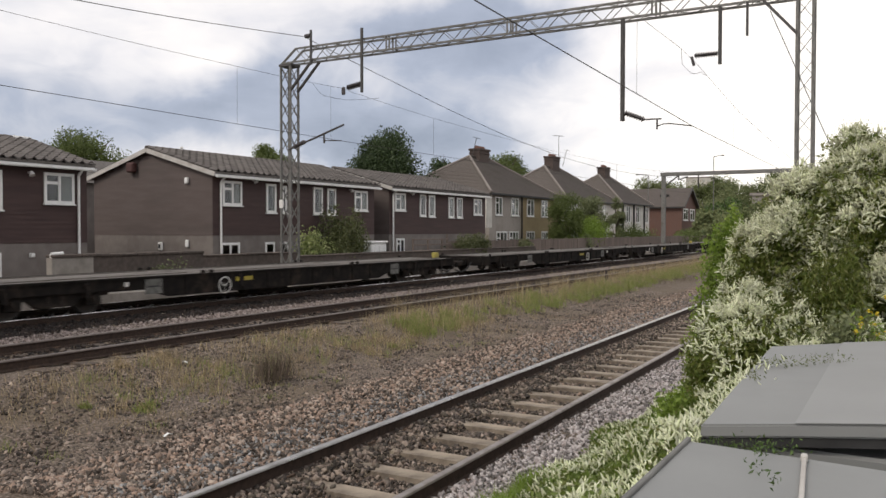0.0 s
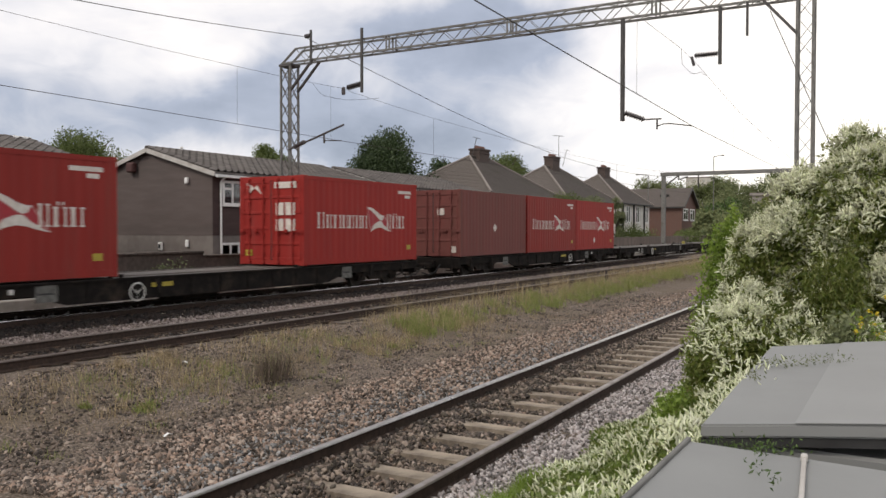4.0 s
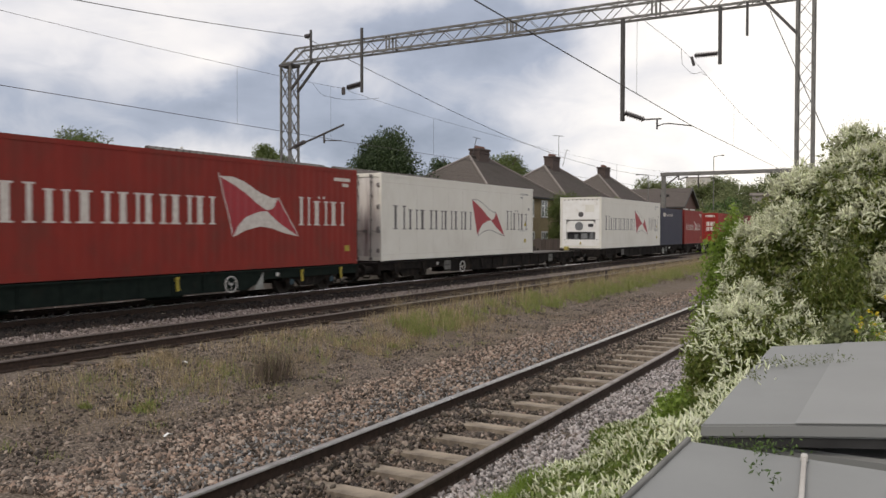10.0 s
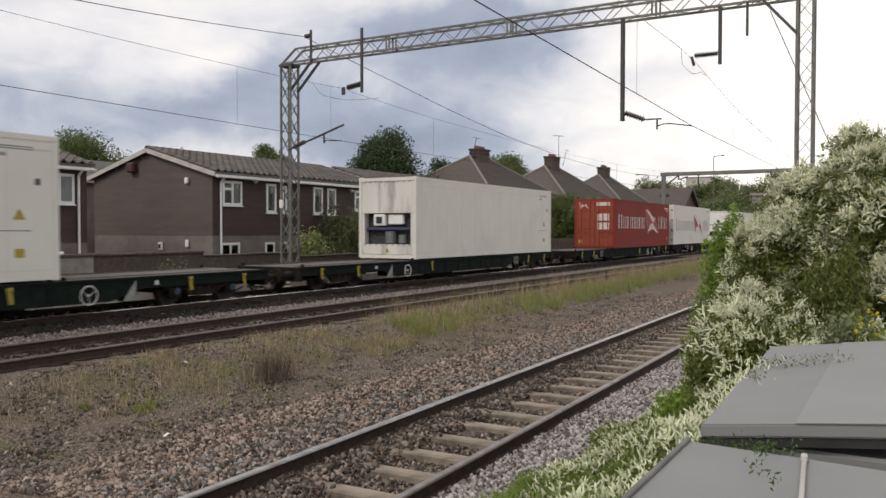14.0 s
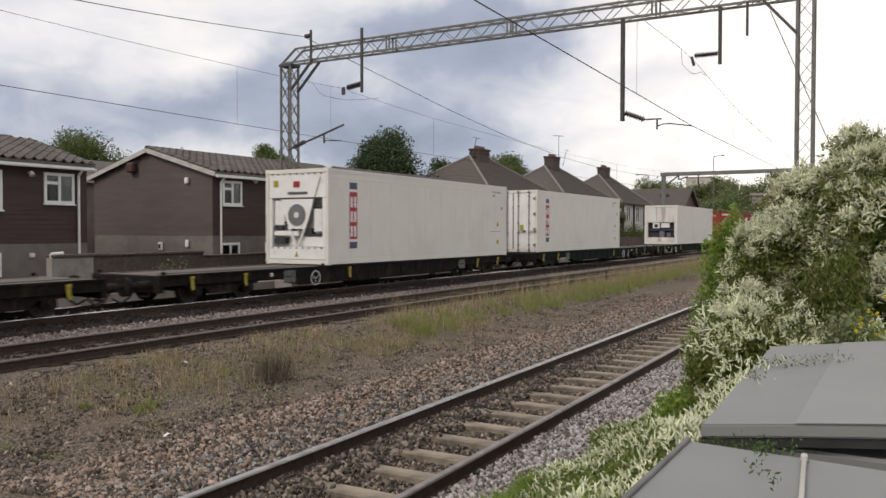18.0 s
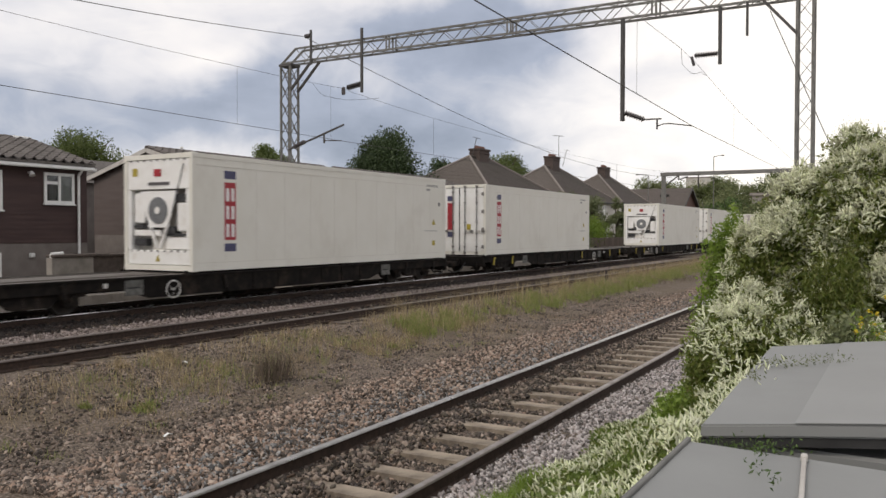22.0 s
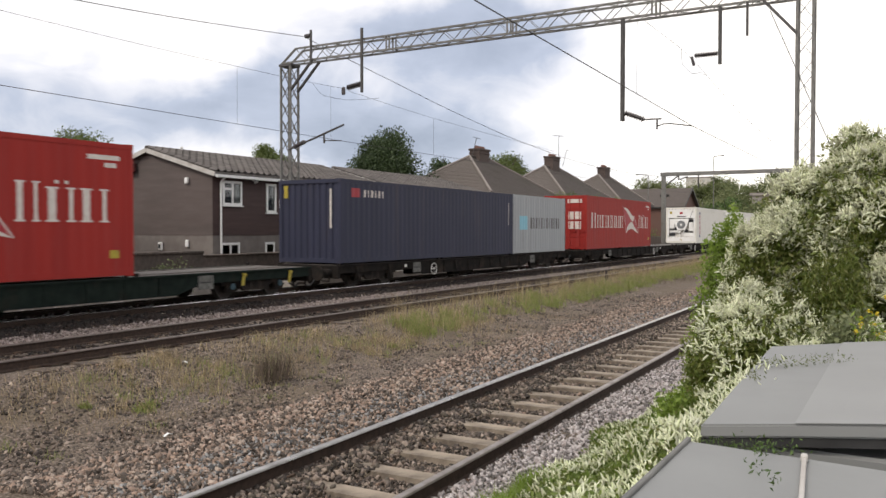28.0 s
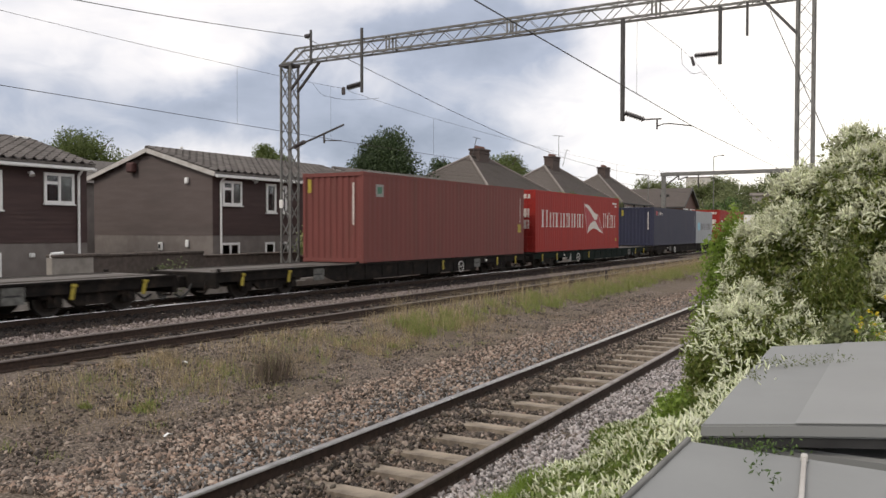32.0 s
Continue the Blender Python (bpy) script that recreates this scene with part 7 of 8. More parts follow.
def bush(name, label, x, y, z0, r, hgt, leaf, mat, n, seed, flower=None, stretch=1.0):
    rng = np.random.default_rng(seed)
    t = thing(name, label, "shrub", at=pose(x, y, z0))
    pts = []
    for k in range(12):
        a = rng.uniform(0, 6.28)
        d = rng.uniform(0, 0.7)
        c = (math.cos(a) * r * d, math.sin(a) * r * d * stretch, hgt * rng.uniform(0.25, 0.75))
        q, _ = blob_points(int(n / 12), c, (r * 0.5, r * 0.5 * stretch, hgt * 0.33), rng, 0.7)
        pts.append(q[q[:, 2] > 0])
    ob = new("foliage", leaf_mesh("foliage", np.concatenate(pts), leaf, mat, rng, slim=0.55))
    ob.parent = t
    bm = bmesh.new()
    for k in range(9):
        a = k * 0.7
        rod(bm, (0.1 * math.cos(a), 0.1 * math.sin(a), -0.1), (math.cos(a) * r * 0.5, math.sin(a) * r * 0.5, hgt * 0.7), 0.025, 6, 0.008)
    part("stem", bm, BARK, t)
    if flower:
        q, d = blob_points(int(n * 0.03), (0, 0, hgt * 0.5), (r, r * stretch, hgt * 0.5), rng, 0.1)
        ob = new("blossom", sprays("blossom", q, d, 0.2, flower, rng))
        ob.parent = t
    return t


def build_vine():
    """The vine that has grown over the fence and the bank beside the cabinets."""
    rng = np.random.default_rng(21)
    # hedge lumps: centre, radius, leaves, flower spikes
    lumps = [((-0.38, 8.5, 1.75), (0.48, 0.9, 1.38), 24000, 4200), ((0.02, 8.5, 1.80), (0.50, 0.9, 1.46), 18000, 3600), ((-0.62, 8.5, 1.70), (0.42, 0.8, 1.36), 16000, 2600), ((0.70, 8.6, 1.8), (0.75, 1.1, 1.52), 18000, 3000), ((-0.88, 8.5, 1.60), (0.44, 0.8, 1.12), 22000, 3200), ((-1.20, 8.6, 1.46), (0.42, 0.7, 1.02), 18000, 2200), ((-0.75, 8.5, 0.6), (0.85, 0.8, 0.8), 12000, 500),
             ((-1.10, 7.2, 0.90), (0.60, 0.75, 0.78), 26000, 3000), ((-0.35, 7.2, 0.62), (0.60, 0.7, 0.72), 12000, 1500),
             ((0.6, 6.9, 0.6), (1.3, 0.7, 0.7), 12000, 700), ((-1.55, 8.6, 0.25), (0.45, 0.9, 0.62), 12000, 600), ((2.6, 8.2, 1.7), (1.4, 1.6, 1.5), 7000, 500)]
    leaf, spray_p, spray_d = [], [], []
    for c, r, n, m in lumps:
        q, _ = blob_points(int(n * 0.30), c, np.array(r) * 0.90, rng, 0.30, -0.75)
        leaf.append(q)
        # clumps that stand out from the lump: some in full flower, some bare, with shaded gaps between
        tuft = int(16 + n / 500)
        cs, ds = blob_points(tuft, c, r, rng, 0.16, -0.6)
        flower = rng.uniform(0, 1, len(cs)) ** 2.2 * np.clip(0.75 + ds[:, 2], 0.2, 1.3)
        flower = flower / flower.sum()
        for p, o, w in zip(cs, ds, flower):
            s = rng.uniform(0.13, 0.26)
            q, _ = blob_points(int(n * 0.85 / len(cs)), p - o * 0.17, (s, s, s * 0.85), rng, 0.6, -0.9)
            leaf.append(q)
            # sprays: bunches of spikes that fan out from one stalk
            k = max(2, int(m * (3.0 if c[2] > 1 else 1.9) * w / 6))
            q, d = blob_points(k, p - o * 0.15, (s * 1.04, s * 1.04, s * 0.92), rng, 0.08, -0.2)
            keep = (d @ o) > -0.15
            spray_p.append(np.repeat(q[keep], 10, 0) + rng.normal(0, 0.020, (keep.sum() * 10, 3)))
            spray_d.append(np.repeat(d[keep], 10, 0))
    q, d = np.concatenate(spray_p), np.concatenate(spray_d)
    old = rng.uniform(0, 1, len(q)) < np.where(q[:, 2] > 1.5, 0.48, 0.08)
    # shoots with long leaves hanging in curtains from the overhang
    strands = []
    for k in range(90):
        x, y, z = rng.uniform(-0.74, -0.32), rng.uniform(7.3, 7.65), rng.uniform(1.70, 2.05)
        L, n = rng.uniform(0.25, 0.60), 34
        u = np.sort(rng.uniform(0, 1, n))
        strands.append(np.stack([x + 0.05 * np.sin(u * 3 + k), y - 0.10 * u, z - L * u], 1) + rng.normal(0, 0.012, (n, 3)))
    # fine florets hang about the spikes
    fl = np.repeat(q[::2] + d[::2] * 0.03 + np.array([0, 0, 0.03]), 3, 0) + rng.normal(0, 0.024, (len(q[::2]) * 3, 3))
    plant("flowering_vine", "tall white-flowering climbing vine smothering a lineside fence", "climbing plant",
          [("foliage", leaf_mesh("foliage", np.concatenate(leaf), 0.052, LEAF_VINE, rng, up=0.8, slim=0.46)),
           ("hanging_shoot", leaf_mesh("hanging_shoot", np.concatenate(strands), 0.050, LEAF_VINE, rng, up=2.0, slim=0.28)),
           ("blossom", sprays("blossom", q[~old], d[~old], 0.052, FLOWER, rng, 0.0068, 0.5, 0.7)),
           ("faded_blossom", sprays("faded_blossom", q[old], d[old], 0.050, FLOWER_OLD, rng, 0.0068, 0.4, 0.7)),
           ("floret", leaf_mesh("floret", fl, 0.016, FLOWER_OLD, rng, up=-0.3, slim=0.6))])
    # yellow weed at the hedge's foot
    roots = np.array([-0.20, 6.55, 1.15]) + rng.normal(0, 1, (26, 3)) * np.array([0.10, 0.10, 0.0])
    heads = roots + np.array([0, 0, 0.34]) + rng.normal(0, 1, (26, 3)) * np.array([0.03, 0.03, 0.09])
    stem = np.concatenate([r + (h - r) * np.linspace(0, 1, 9)[:, None] for r, h in zip(roots, heads)])
    disc = np.repeat(heads[:11], 9, 0) + rng.normal(0, 0.008, (99, 3))
    plant("ragwort", "yellow-flowered weed at the foot of the vine hedge", "weed",
          [("foliage", leaf_mesh("foliage", stem, 0.05, LEAF_BRIGHT, rng, up=-0.6, slim=0.3)), ("yellow_floret", leaf_mesh("yellow_floret", disc, 0.018, FLOWER_YELLOW, rng, up=-0.5, slim=0.8))])
    # bright shrub at the far end of the hedge
    bush("green_shrub", "fresh green shrub at the end of the vine hedge", -1.93, 10.3, 0.0, 0.42, 2.3, 0.05, LEAF_BRIGHT, 22000, 5)
    bush("hanging_shrub", "grey-green weeping shrub behind the grey cabinet", -0.42, 6.85, 0.5, 0.32, 1.1, 0.06, LEAF_GREY, 4000, 8)
    bush("dark_shrub", "dark green undergrowth below the vine hedge", -1.55, 7.0, 0.0, 0.42, 0.85, 0.055, LEAF_BRIGHT, 7000, 6, stretch=1.6)
    # creeping cover on the bank
    n = 62000
    x, y = rng.uniform(-3.0, -0.62, n), rng.uniform(2.3, 9.2, n)
    edge = -2.70 + 0.09 * np.sin(y * 2.1) + 0.07 * np.sin(y * 5.3) + np.clip((y - 8.2) * 0.35, 0, 1) + np.clip((5.6 - y) * 0.27, 0, 1)
    keep = x > edge
    x, y = x[keep], y[keep]

    def cover_top(x, y):
        return np.clip(0.05 + (x + 2.72) * 0.60, 0.03, 1.30) + 0.05 * np.sin(x * 9 + y * 4) + 0.04 * np.sin(y * 7.0 - x * 3)
    z = ground_z(x, y) + (cover_top(x, y) - ground_z(x, y)) * rng.uniform(0.25, 1.0, len(x)) ** 0.5
    cover = np.stack([x, y, z], 1)
    k = rng.choice(len(cover), 12500, replace=False)
    roots = cover[k].copy()
    roots[:, 2] = cover_top(roots[:, 0], roots[:, 1]) - 0.03
    up = np.tile(np.array([[-0.25, -0.1, 1.0]]), (len(roots), 1))
    dense = np.sin(roots[:, 1] * 3.1 + roots[:, 0] * 2) + np.sin(roots[:, 0] * 5.0 + 0.7) + (roots[:, 0] + 1.5) * 0.9 + rng.normal(0, 0.6, len(roots))
    plant("creeping_vine", "white-flowering vine creeping over the bank beside the cabinets", "climbing plant",
          [("foliage", leaf_mesh("foliage", cover, 0.040, LEAF_CREEP, rng, up=0.1, slim=0.5)),
           ("blossom", sprays("blossom", roots[dense > 0.05], up[dense > 0.05], 0.048, FLOWER, rng, 0.0062, 0.8, 0.6)),
           ("faded_blossom", sprays("faded_blossom", roots[(dense > -0.6) & (dense < 0.05)], up[(dense > -0.6) & (dense < 0.05)], 0.042, FLOWER_OLD, rng, 0.0055, 0.6, 0.6))])

    # shoots that have crept over the lids
    def shoot(name, a, b, n, lift, mat, wob=0.03, size=0.016):
        u = rng.uniform(0, 1, n) ** 1.3
        a, b = np.array(a), np.array(b)
        q = a + (b - a) * u[:, None] + rng.normal(0, 1, (n, 3)) * np.array([wob, wob, 0.008])
        q[:, 2] += lift * rng.uniform(0, 1, n)
        return (name, leaf_mesh(name, q, size, mat, rng, up=-0.2, slim=0.35))
    parts_ = [shoot("leafy_shoot", (-0.56, 3.72, 1.565), (-0.22, 3.80, 1.61), 300, 0.025, LEAF_GREY, 0.028, 0.014), shoot("leafy_shoot", (-0.56, 3.4, 1.57), (-0.50, 3.28, 1.585), 40, 0.02, LEAF_GREY, 0.02),
              shoot("leafy_shoot", (-0.52, 2.43, 1.50), (-0.26, 2.40, 1.54), 180, 0.04, LEAF_MID, 0.02), shoot("leafy_shoot", (-0.33, 2.36, 1.56), (-0.345, 2.14, 1.565), 34, 0.015, LEAF_MID, 0.010),
              shoot("leafy_shoot", (-0.34, 2.12, 1.565), (-0.25, 1.97, 1.565), 24, 0.015, LEAF_MID, 0.010)]
    for c, m, wob in (((-0.55, 3.70, 1.55), 30, (0.05, 0.14, 0.02)), ((-0.53, 2.45, 1.47), 16, (0.03, 0.02, 0.02)), ((-0.61, 3.1, 1.47), 30, (0.012, 0.30, 0.03))):
        q = np.array(c) + rng.normal(0, 1, (m, 3)) * np.array(wob)
        parts_.append(("blossom", sprays("blossom", q, np.tile(np.array([[0, 0, 1.0]]), (m, 1)), 0.035, FLOWER, rng, 0.0045)))
    plant("vine_shoot", "thin leafy vine shoots trailing over grey cabinet lids", "climbing plant", parts_)


WEEDS = [(-9.14, 6.67), (-8.64, 7.15), (-8.75, 7.35), (-8.9, 13.4)]
SCRAPS = [(-9.9, 9.0), (-7.39, 6.47)]


def build_grass():
    rng = np.random.default_rng(33)

    def tufts(name, n_tufts, x0, x1, y0, y1, per, spread, h, w, mat, label, lean=0.35, power=1.3, at=None):
        c = scatter(n_tufts, x0, x1, y0, y1, rng, power) if at is None else np.array([(x, y, float(ground_z(x, y))) for x, y in at])
        size = rng.uniform(0.5, 1.3, len(c))
        q = np.repeat(c, per, 0) + rng.normal(0, 1, (len(c) * per, 3)) * np.array([spread, spread, 0]) * np.repeat(size, per)[:, None]
        q[:, 2] = ground_z(q[:, 0], q[:, 1])
        me = blade_mesh(name, q, h, w, lean, mat, rng)
        return stuff(name, me, label, "grass")
    tufts("green_grass", 300, -9.75, -8.7, 14.5, 60, 60, 0.15, 0.24, 0.005, GRASS_GREEN, "long green grass between the tracks", lean=0.6, power=1.05)
    tufts("tall_dry_grass", 330, -10.3, -9.0, 15.0, 60, 18, 0.24, 0.58, 0.003, GRASS_DRY, "tall pale seeding grass between the tracks", lean=0.4, power=1.05)
    tufts("dry_grass", 120, -10.2, -8.5, 5.5, 18, 42, 0.15, 0.20, 0.003, GRASS_DRY, "short dry grass on trackside dirt", lean=0.7, power=1.0)
    tufts("mixed_grass", 30, -9.9, -8.6, 7, 14, 40, 0.14, 0.15, 0.0035, GRASS_GREEN, "olive grass among the dry grass", lean=0.7, power=1.0)
    tufts("sparse_grass", 40, -9.8, -7.5, 5, 16, 26, 0.08, 0.08, 0.003, GRASS_GREEN, "thin green grass on trackside dirt", lean=0.8, power=1.0)
    tufts("sparse_dry_grass", 190, -10.2, -7.6, 5, 22, 14, 0.18, 0.10, 0.003, GRASS_DRY, "thin dry grass on trackside dirt", lean=0.8, power=1.0)
    tufts("bank_grass", 40, -2.66, -2.40, 5.3, 6.5, 160, 0.08, 0.20, 0.004, LEAF_BRIGHT, "fresh green grass at the foot of the bank", lean=0.6, power=1.0)
    tufts("trackside_weed", 0, 0, 0, 0, 0, 90, 0.07, 0.09, 0.006, GRASS_GREEN, "small green weeds on trackside dirt", lean=1.0, at=WEEDS)
    for (x, y), turn in zip(SCRAPS, (20, 75)):
        bm = bmesh.new()
        v = [bm.verts.new(p) for p in ((-0.05, -0.02, 0.0), (0.0, -0.025, 0.03), (0.055, -0.015, 0.008), (0.05, 0.02, 0.01), (0.0, 0.02, 0.034), (-0.05, 0.022, 0.004))]
        f = [bm.faces.new((v[0], v[1], v[4], v[5])), bm.faces.new((v[1], v[2], v[3], v[4]))]
        e = bmesh.ops.extrude_face_region(bm, geom=f)
        for k in e["geom"]:
            if isinstance(k, bmesh.types.BMVert):
                k.co.z += 0.004
        bmesh.ops.recalc_face_normals(bm, faces=bm.faces[:])
        tagged(part("litter_scrap", bm, UPVC, at=pose(x, y, float(ground_z(x, y)) + 0.02, 0, 0, turn)), "crumpled white scrap of litter on trackside stones", "litter")
    # dead bush
    c = np.array([-8.6, 9.6, -0.22])
    q = c + rng.normal(0, 1, (620, 3)) * np.array([0.16, 0.16, 0])
    q[:, 2] += rng.uniform(0, 0.18, len(q))
    me = blade_mesh("dead_bush", q, 0.38, 0.0035, 0.85, TWIG, rng)
    tagged(new("dead_bush", me), "dead brown twiggy bush on the trackside", "shrub", kind="stuff")
    u = rng.uniform(0, 1, 900)[:, None]
    q = np.array([-9.9, 29.0, -0.22]) + u * np.array([0.7, 11.0, 0.0]) + rng.normal(0, 1, (900, 3)) * np.array([0.28, 0.5, 0])
    tagged(new("bramble", blade_mesh("bramble", q, 0.30, 0.007, 1.1, TWIG, rng)), "bare brown brambles trailing over the trackside", "shrub", kind="stuff")


def build_trees():
    g = -0.9
    tree("broadleaf_tree", "rounded green tree rising behind the brown houses", -54.8, 40, g, 10.9, 3.6, 0.15, LEAF_TREE, 60000, 2, 1.0, 60)
    tree("broadleaf_tree", "green tree top showing above a tiled roof", -40.6, 45, g, 9.6, 2.5, 0.15, LEAF_TREE, 34000, 3, 1.0, 50)
    tree("broadleaf_tree", "dense dark green tree behind the houses", -33.4, 50, g, 10.4, 3.1, 0.16, LEAF_DARK, 46000, 4, 1.05, 60)
    tree("broadleaf_tree", "small dark green tree behind the houses", -43.0, 75, g, 11.6, 2.9, 0.19, LEAF_DARK, 22000, 6, 1.0, 40)
    tree("broadleaf_tree", "lighter green tree behind a chimney", -36.0, 75, g, 11.6, 3.0, 0.19, LEAF_TREE, 22000, 7, 1.0, 40)
    tree("broadleaf_tree", "thin grey-green tree in a back garden", -47.5, 55, g, 8.8, 2.0, 0.3, LEAF_GREY, 4000, 9)
    # garden growth against the wall and houses
    bush("garden_shrub", "tall dark green shrub spilling over the boundary wall", -21.75, 29.0, -0.8, 1.15, 4.0, 0.13, LEAF_SHRUB, 11000, 11, stretch=1.25)
    bush("garden_shrub", "dark evergreen shrub leaning on the boundary wall", -21.3, 27.6, -0.8, 0.8, 3.0, 0.12, LEAF_SHRUB, 5000, 33, stretch=1.7)
    bush("garden_shrub", "pale variegated shrub behind the boundary wall", -21.15, 26.1, -0.8, 0.7, 3.0, 0.13, LEAF_PALE, 5000, 12, stretch=2.3)
    bush("garden_shrub", "low dark hedge behind the fence", -22.0, 40.5, -0.8, 1.2, 2.3, 0.13, LEAF_DARK, 5000, 13, stretch=2.4)
    bush("garden_shrub", "low weeds growing along the wall", -20.15, 17.6, -0.1, 0.45, 1.35, 0.09, LEAF_GREY, 1500, 14, stretch=2.5)
    tree("garden_tree", "dark ivy-clad tree beside a pebbledashed house", -23.0, 58.6, -0.9, 6.3, 1.5, 0.12, LEAF_TREE, 14000, 15, 1.1, 40)
    tree("garden_tree", "grey-green tree in front of a white house", -23.0, 64.6, -0.9, 6.2, 1.7, 0.13, LEAF_GREY, 14000, 16, 1.0, 40)
    tree("garden_tree", "slim grey-green tree against a white house wall", -23.0, 71.0, -0.9, 6.0, 0.8, 0.13, LEAF_GREY, 8000, 22, 1.3, 30)
    bush("garden_shrub", "bright green rounded shrub in a back garden", -21.9, 60.5, -0.9, 1.5, 4.0, 0.11, LEAF_BRIGHT, 18000, 17, stretch=2.4)
    bush("garden_shrub", "olive green shrub in a back garden", -23.2, 58.8, -0.9, 1.4, 4.3, 0.11, LEAF_TREE, 9000, 18, stretch=1.4)
    bush("garden_shrub", "pale straggling bush hanging over the fence", -21.3, 58.4, -0.9, 0.8, 3.0, 0.10, LEAF_GREY, 5000, 28, stretch=1.6)
    bush("garden_shrub", "tall olive hedge along the back gardens", -22.3, 75.0, -0.9, 1.3, 3.7, 0.12, LEAF_TREE, 20000, 19, stretch=5.0)
    bush("garden_shrub", "dense ivy spilling over the garden fence", -20.72, 39.4, 0.0, 0.5, 1.95, 0.11, LEAF_SHRUB, 8000, 29, stretch=4.6)
    bush("garden_shrub", "thin ivy creeping along the garden fence", -20.72, 46.0, 0.0, 0.4, 1.62, 0.11, LEAF_SHRUB, 2500, 34, stretch=3.5)
    bush("garden_shrub", "green hedge by the far portal", -21.5, 92, -0.9, 2.2, 3.2, 0.2, LEAF_TREE, 10000, 20, stretch=4.0)
    # far wood on the right
    rng = np.random.default_rng(44)
    for k in range(16):
        x, y = -52 + k * 3.6 + rng.uniform(-1, 1), 176 + rng.uniform(-6, 10)
        tree("far_tree", "round-headed tree in the far woodland", x, y, -0.9, 14.0 + rng.uniform(-1.3, 1.3), 4.8, 0.32, LEAF_FAR if k % 4 else LEAF_TREE, 12000, 60 + k, 1.15, 26)
    for k, (x, y, h, r, m) in enumerate([(-21, 135, 8.0, 4, LEAF_FAR), (-27, 142, 9.0, 4, LEAF_MID), (-22.5, 112, 6.0, 3, LEAF_FAR), (-19.5, 100, 4.0, 2.6, LEAF_FAR), (-15, 150, 8, 4, LEAF_FAR), (-32, 150, 9.5, 4, LEAF_FAR)]):
        tree("far_tree", "round-headed tree by the line in the distance", x, y, -0.9, h, r, 0.42, m, 5000, 80 + k, 1.0, 24)
    # tree top far right behind the vine
    tree("broadleaf_tree", "dark tree top behind the vine hedge", 0.75, 24, 0.5, 5.35, 1.0, 0.16, LEAF_DARK, 3500, 90)


build_vine()
build_grass()
build_trees()


# ---- grey cabinets beside the camera ----
def build_cabinets():
    a = thing("lineside_cabinet", "grey painted steel lineside cabinet with an overhanging lid", "cabinet", "grey lineside cabinets")
    part("body", one(box, -0.48, 0.9, 2.62, 4.48, 0.4, 1.50, 0.01), CABINET, a)
    lid = bmesh.new()
    top = [(0.0, 0.0), (0.28, 0.033), (0.60, 0.066), (1.51, 0.150)]
    extrude(lid, top + [(x, z - 0.042) for x, z in top[::-1]], "y", 0.0, 1.93)
    bmesh.ops.bevel(lid, geom=lid.edges[:], offset=0.006, segments=2, affect="EDGES")
    lm = pose(-0.56, 2.57, 1.552, 0, 0, 2.0)
    top_lid = part("lid", lid, CABINET, a, "folded grey sheet lid", at=lm)
    sheet = bmesh.new()
    rise = lambda x: float(np.interp(x, [0.0, 0.28, 0.60, 1.51], [0.0, 0.033, 0.066, 0.150]))
    rows = [[sheet.verts.new((x, y, rise(x) + h)) for x in xs] for h in (0.0012, 0.0038) for y, xs in ((-0.001, (0.27, 0.29, 0.60, 1.51)), (1.931, (0.335, 0.36, 0.60, 1.51)))]
    fs = [sheet.faces.new((p[i], p[i + 1], q[i + 1], q[i])) for p, q in ((rows[0], rows[1]), (rows[2], rows[3]), (rows[0], rows[2]), (rows[1], rows[3])) for i in range(3)]
    fs += [sheet.faces.new((rows[0][i], rows[1][i], rows[3][i], rows[2][i])) for i in (0, 3)]
    bmesh.ops.recalc_face_normals(sheet, faces=fs)
    part("lapped_sheet", sheet, CABINET_PALE, top_lid, "paler grey sheet lapped over the lid")
    lip = bmesh.new()
    extrude(lip, [(x, z - 0.043) for x, z in top] + [(x, z - 0.072) for x, z in top[::-1]], "y", 0.012, 0.034)
    part("drip_lip", lip, SEAL, top_lid, "dark rubber lip under the lid")
    part("door", one(box, -0.40, 0.25, 2.604, 2.618, 0.5, 1.42, 0.004), CABINET, a)
    b = thing("lineside_cabinet", "grey painted steel lineside cabinet with a white strip on its lid", "cabinet", "grey lineside cabinets")
    part("body", one(box, -0.46, 0.9, 1.0, 2.28, 0.4, 1.48, 0.01), CABINET, b)
    lid = bmesh.new()
    extrude(lid, [(-0.545, 1.550), (0.95, 1.515), (0.95, 1.490), (-0.545, 1.525)], "y", 0.9, 2.36)
    bmesh.ops.bevel(lid, geom=lid.edges[:], offset=0.004, segments=2, affect="EDGES")
    part("lid", lid, CABINET, b, "flat grey lid")
    part("edge_trim", one(box, -0.556, -0.541, 0.9, 2.37, 1.520, 1.560, 0.003), GALV, b, "pale folded edge")
    st = part("strip", one(box, -0.006, 0.006, -1.2, 0.0, 0.0, 0.012, 0.002), FASCIA, b, "white capping strip", at=pose(-0.239, 2.335, 1.544, 0, 0, 5.0))
    part("strip_cap", one(box, -0.009, 0.009, -0.022, 0.008, -0.002, 0.018, 0.004), FASCIA, st)


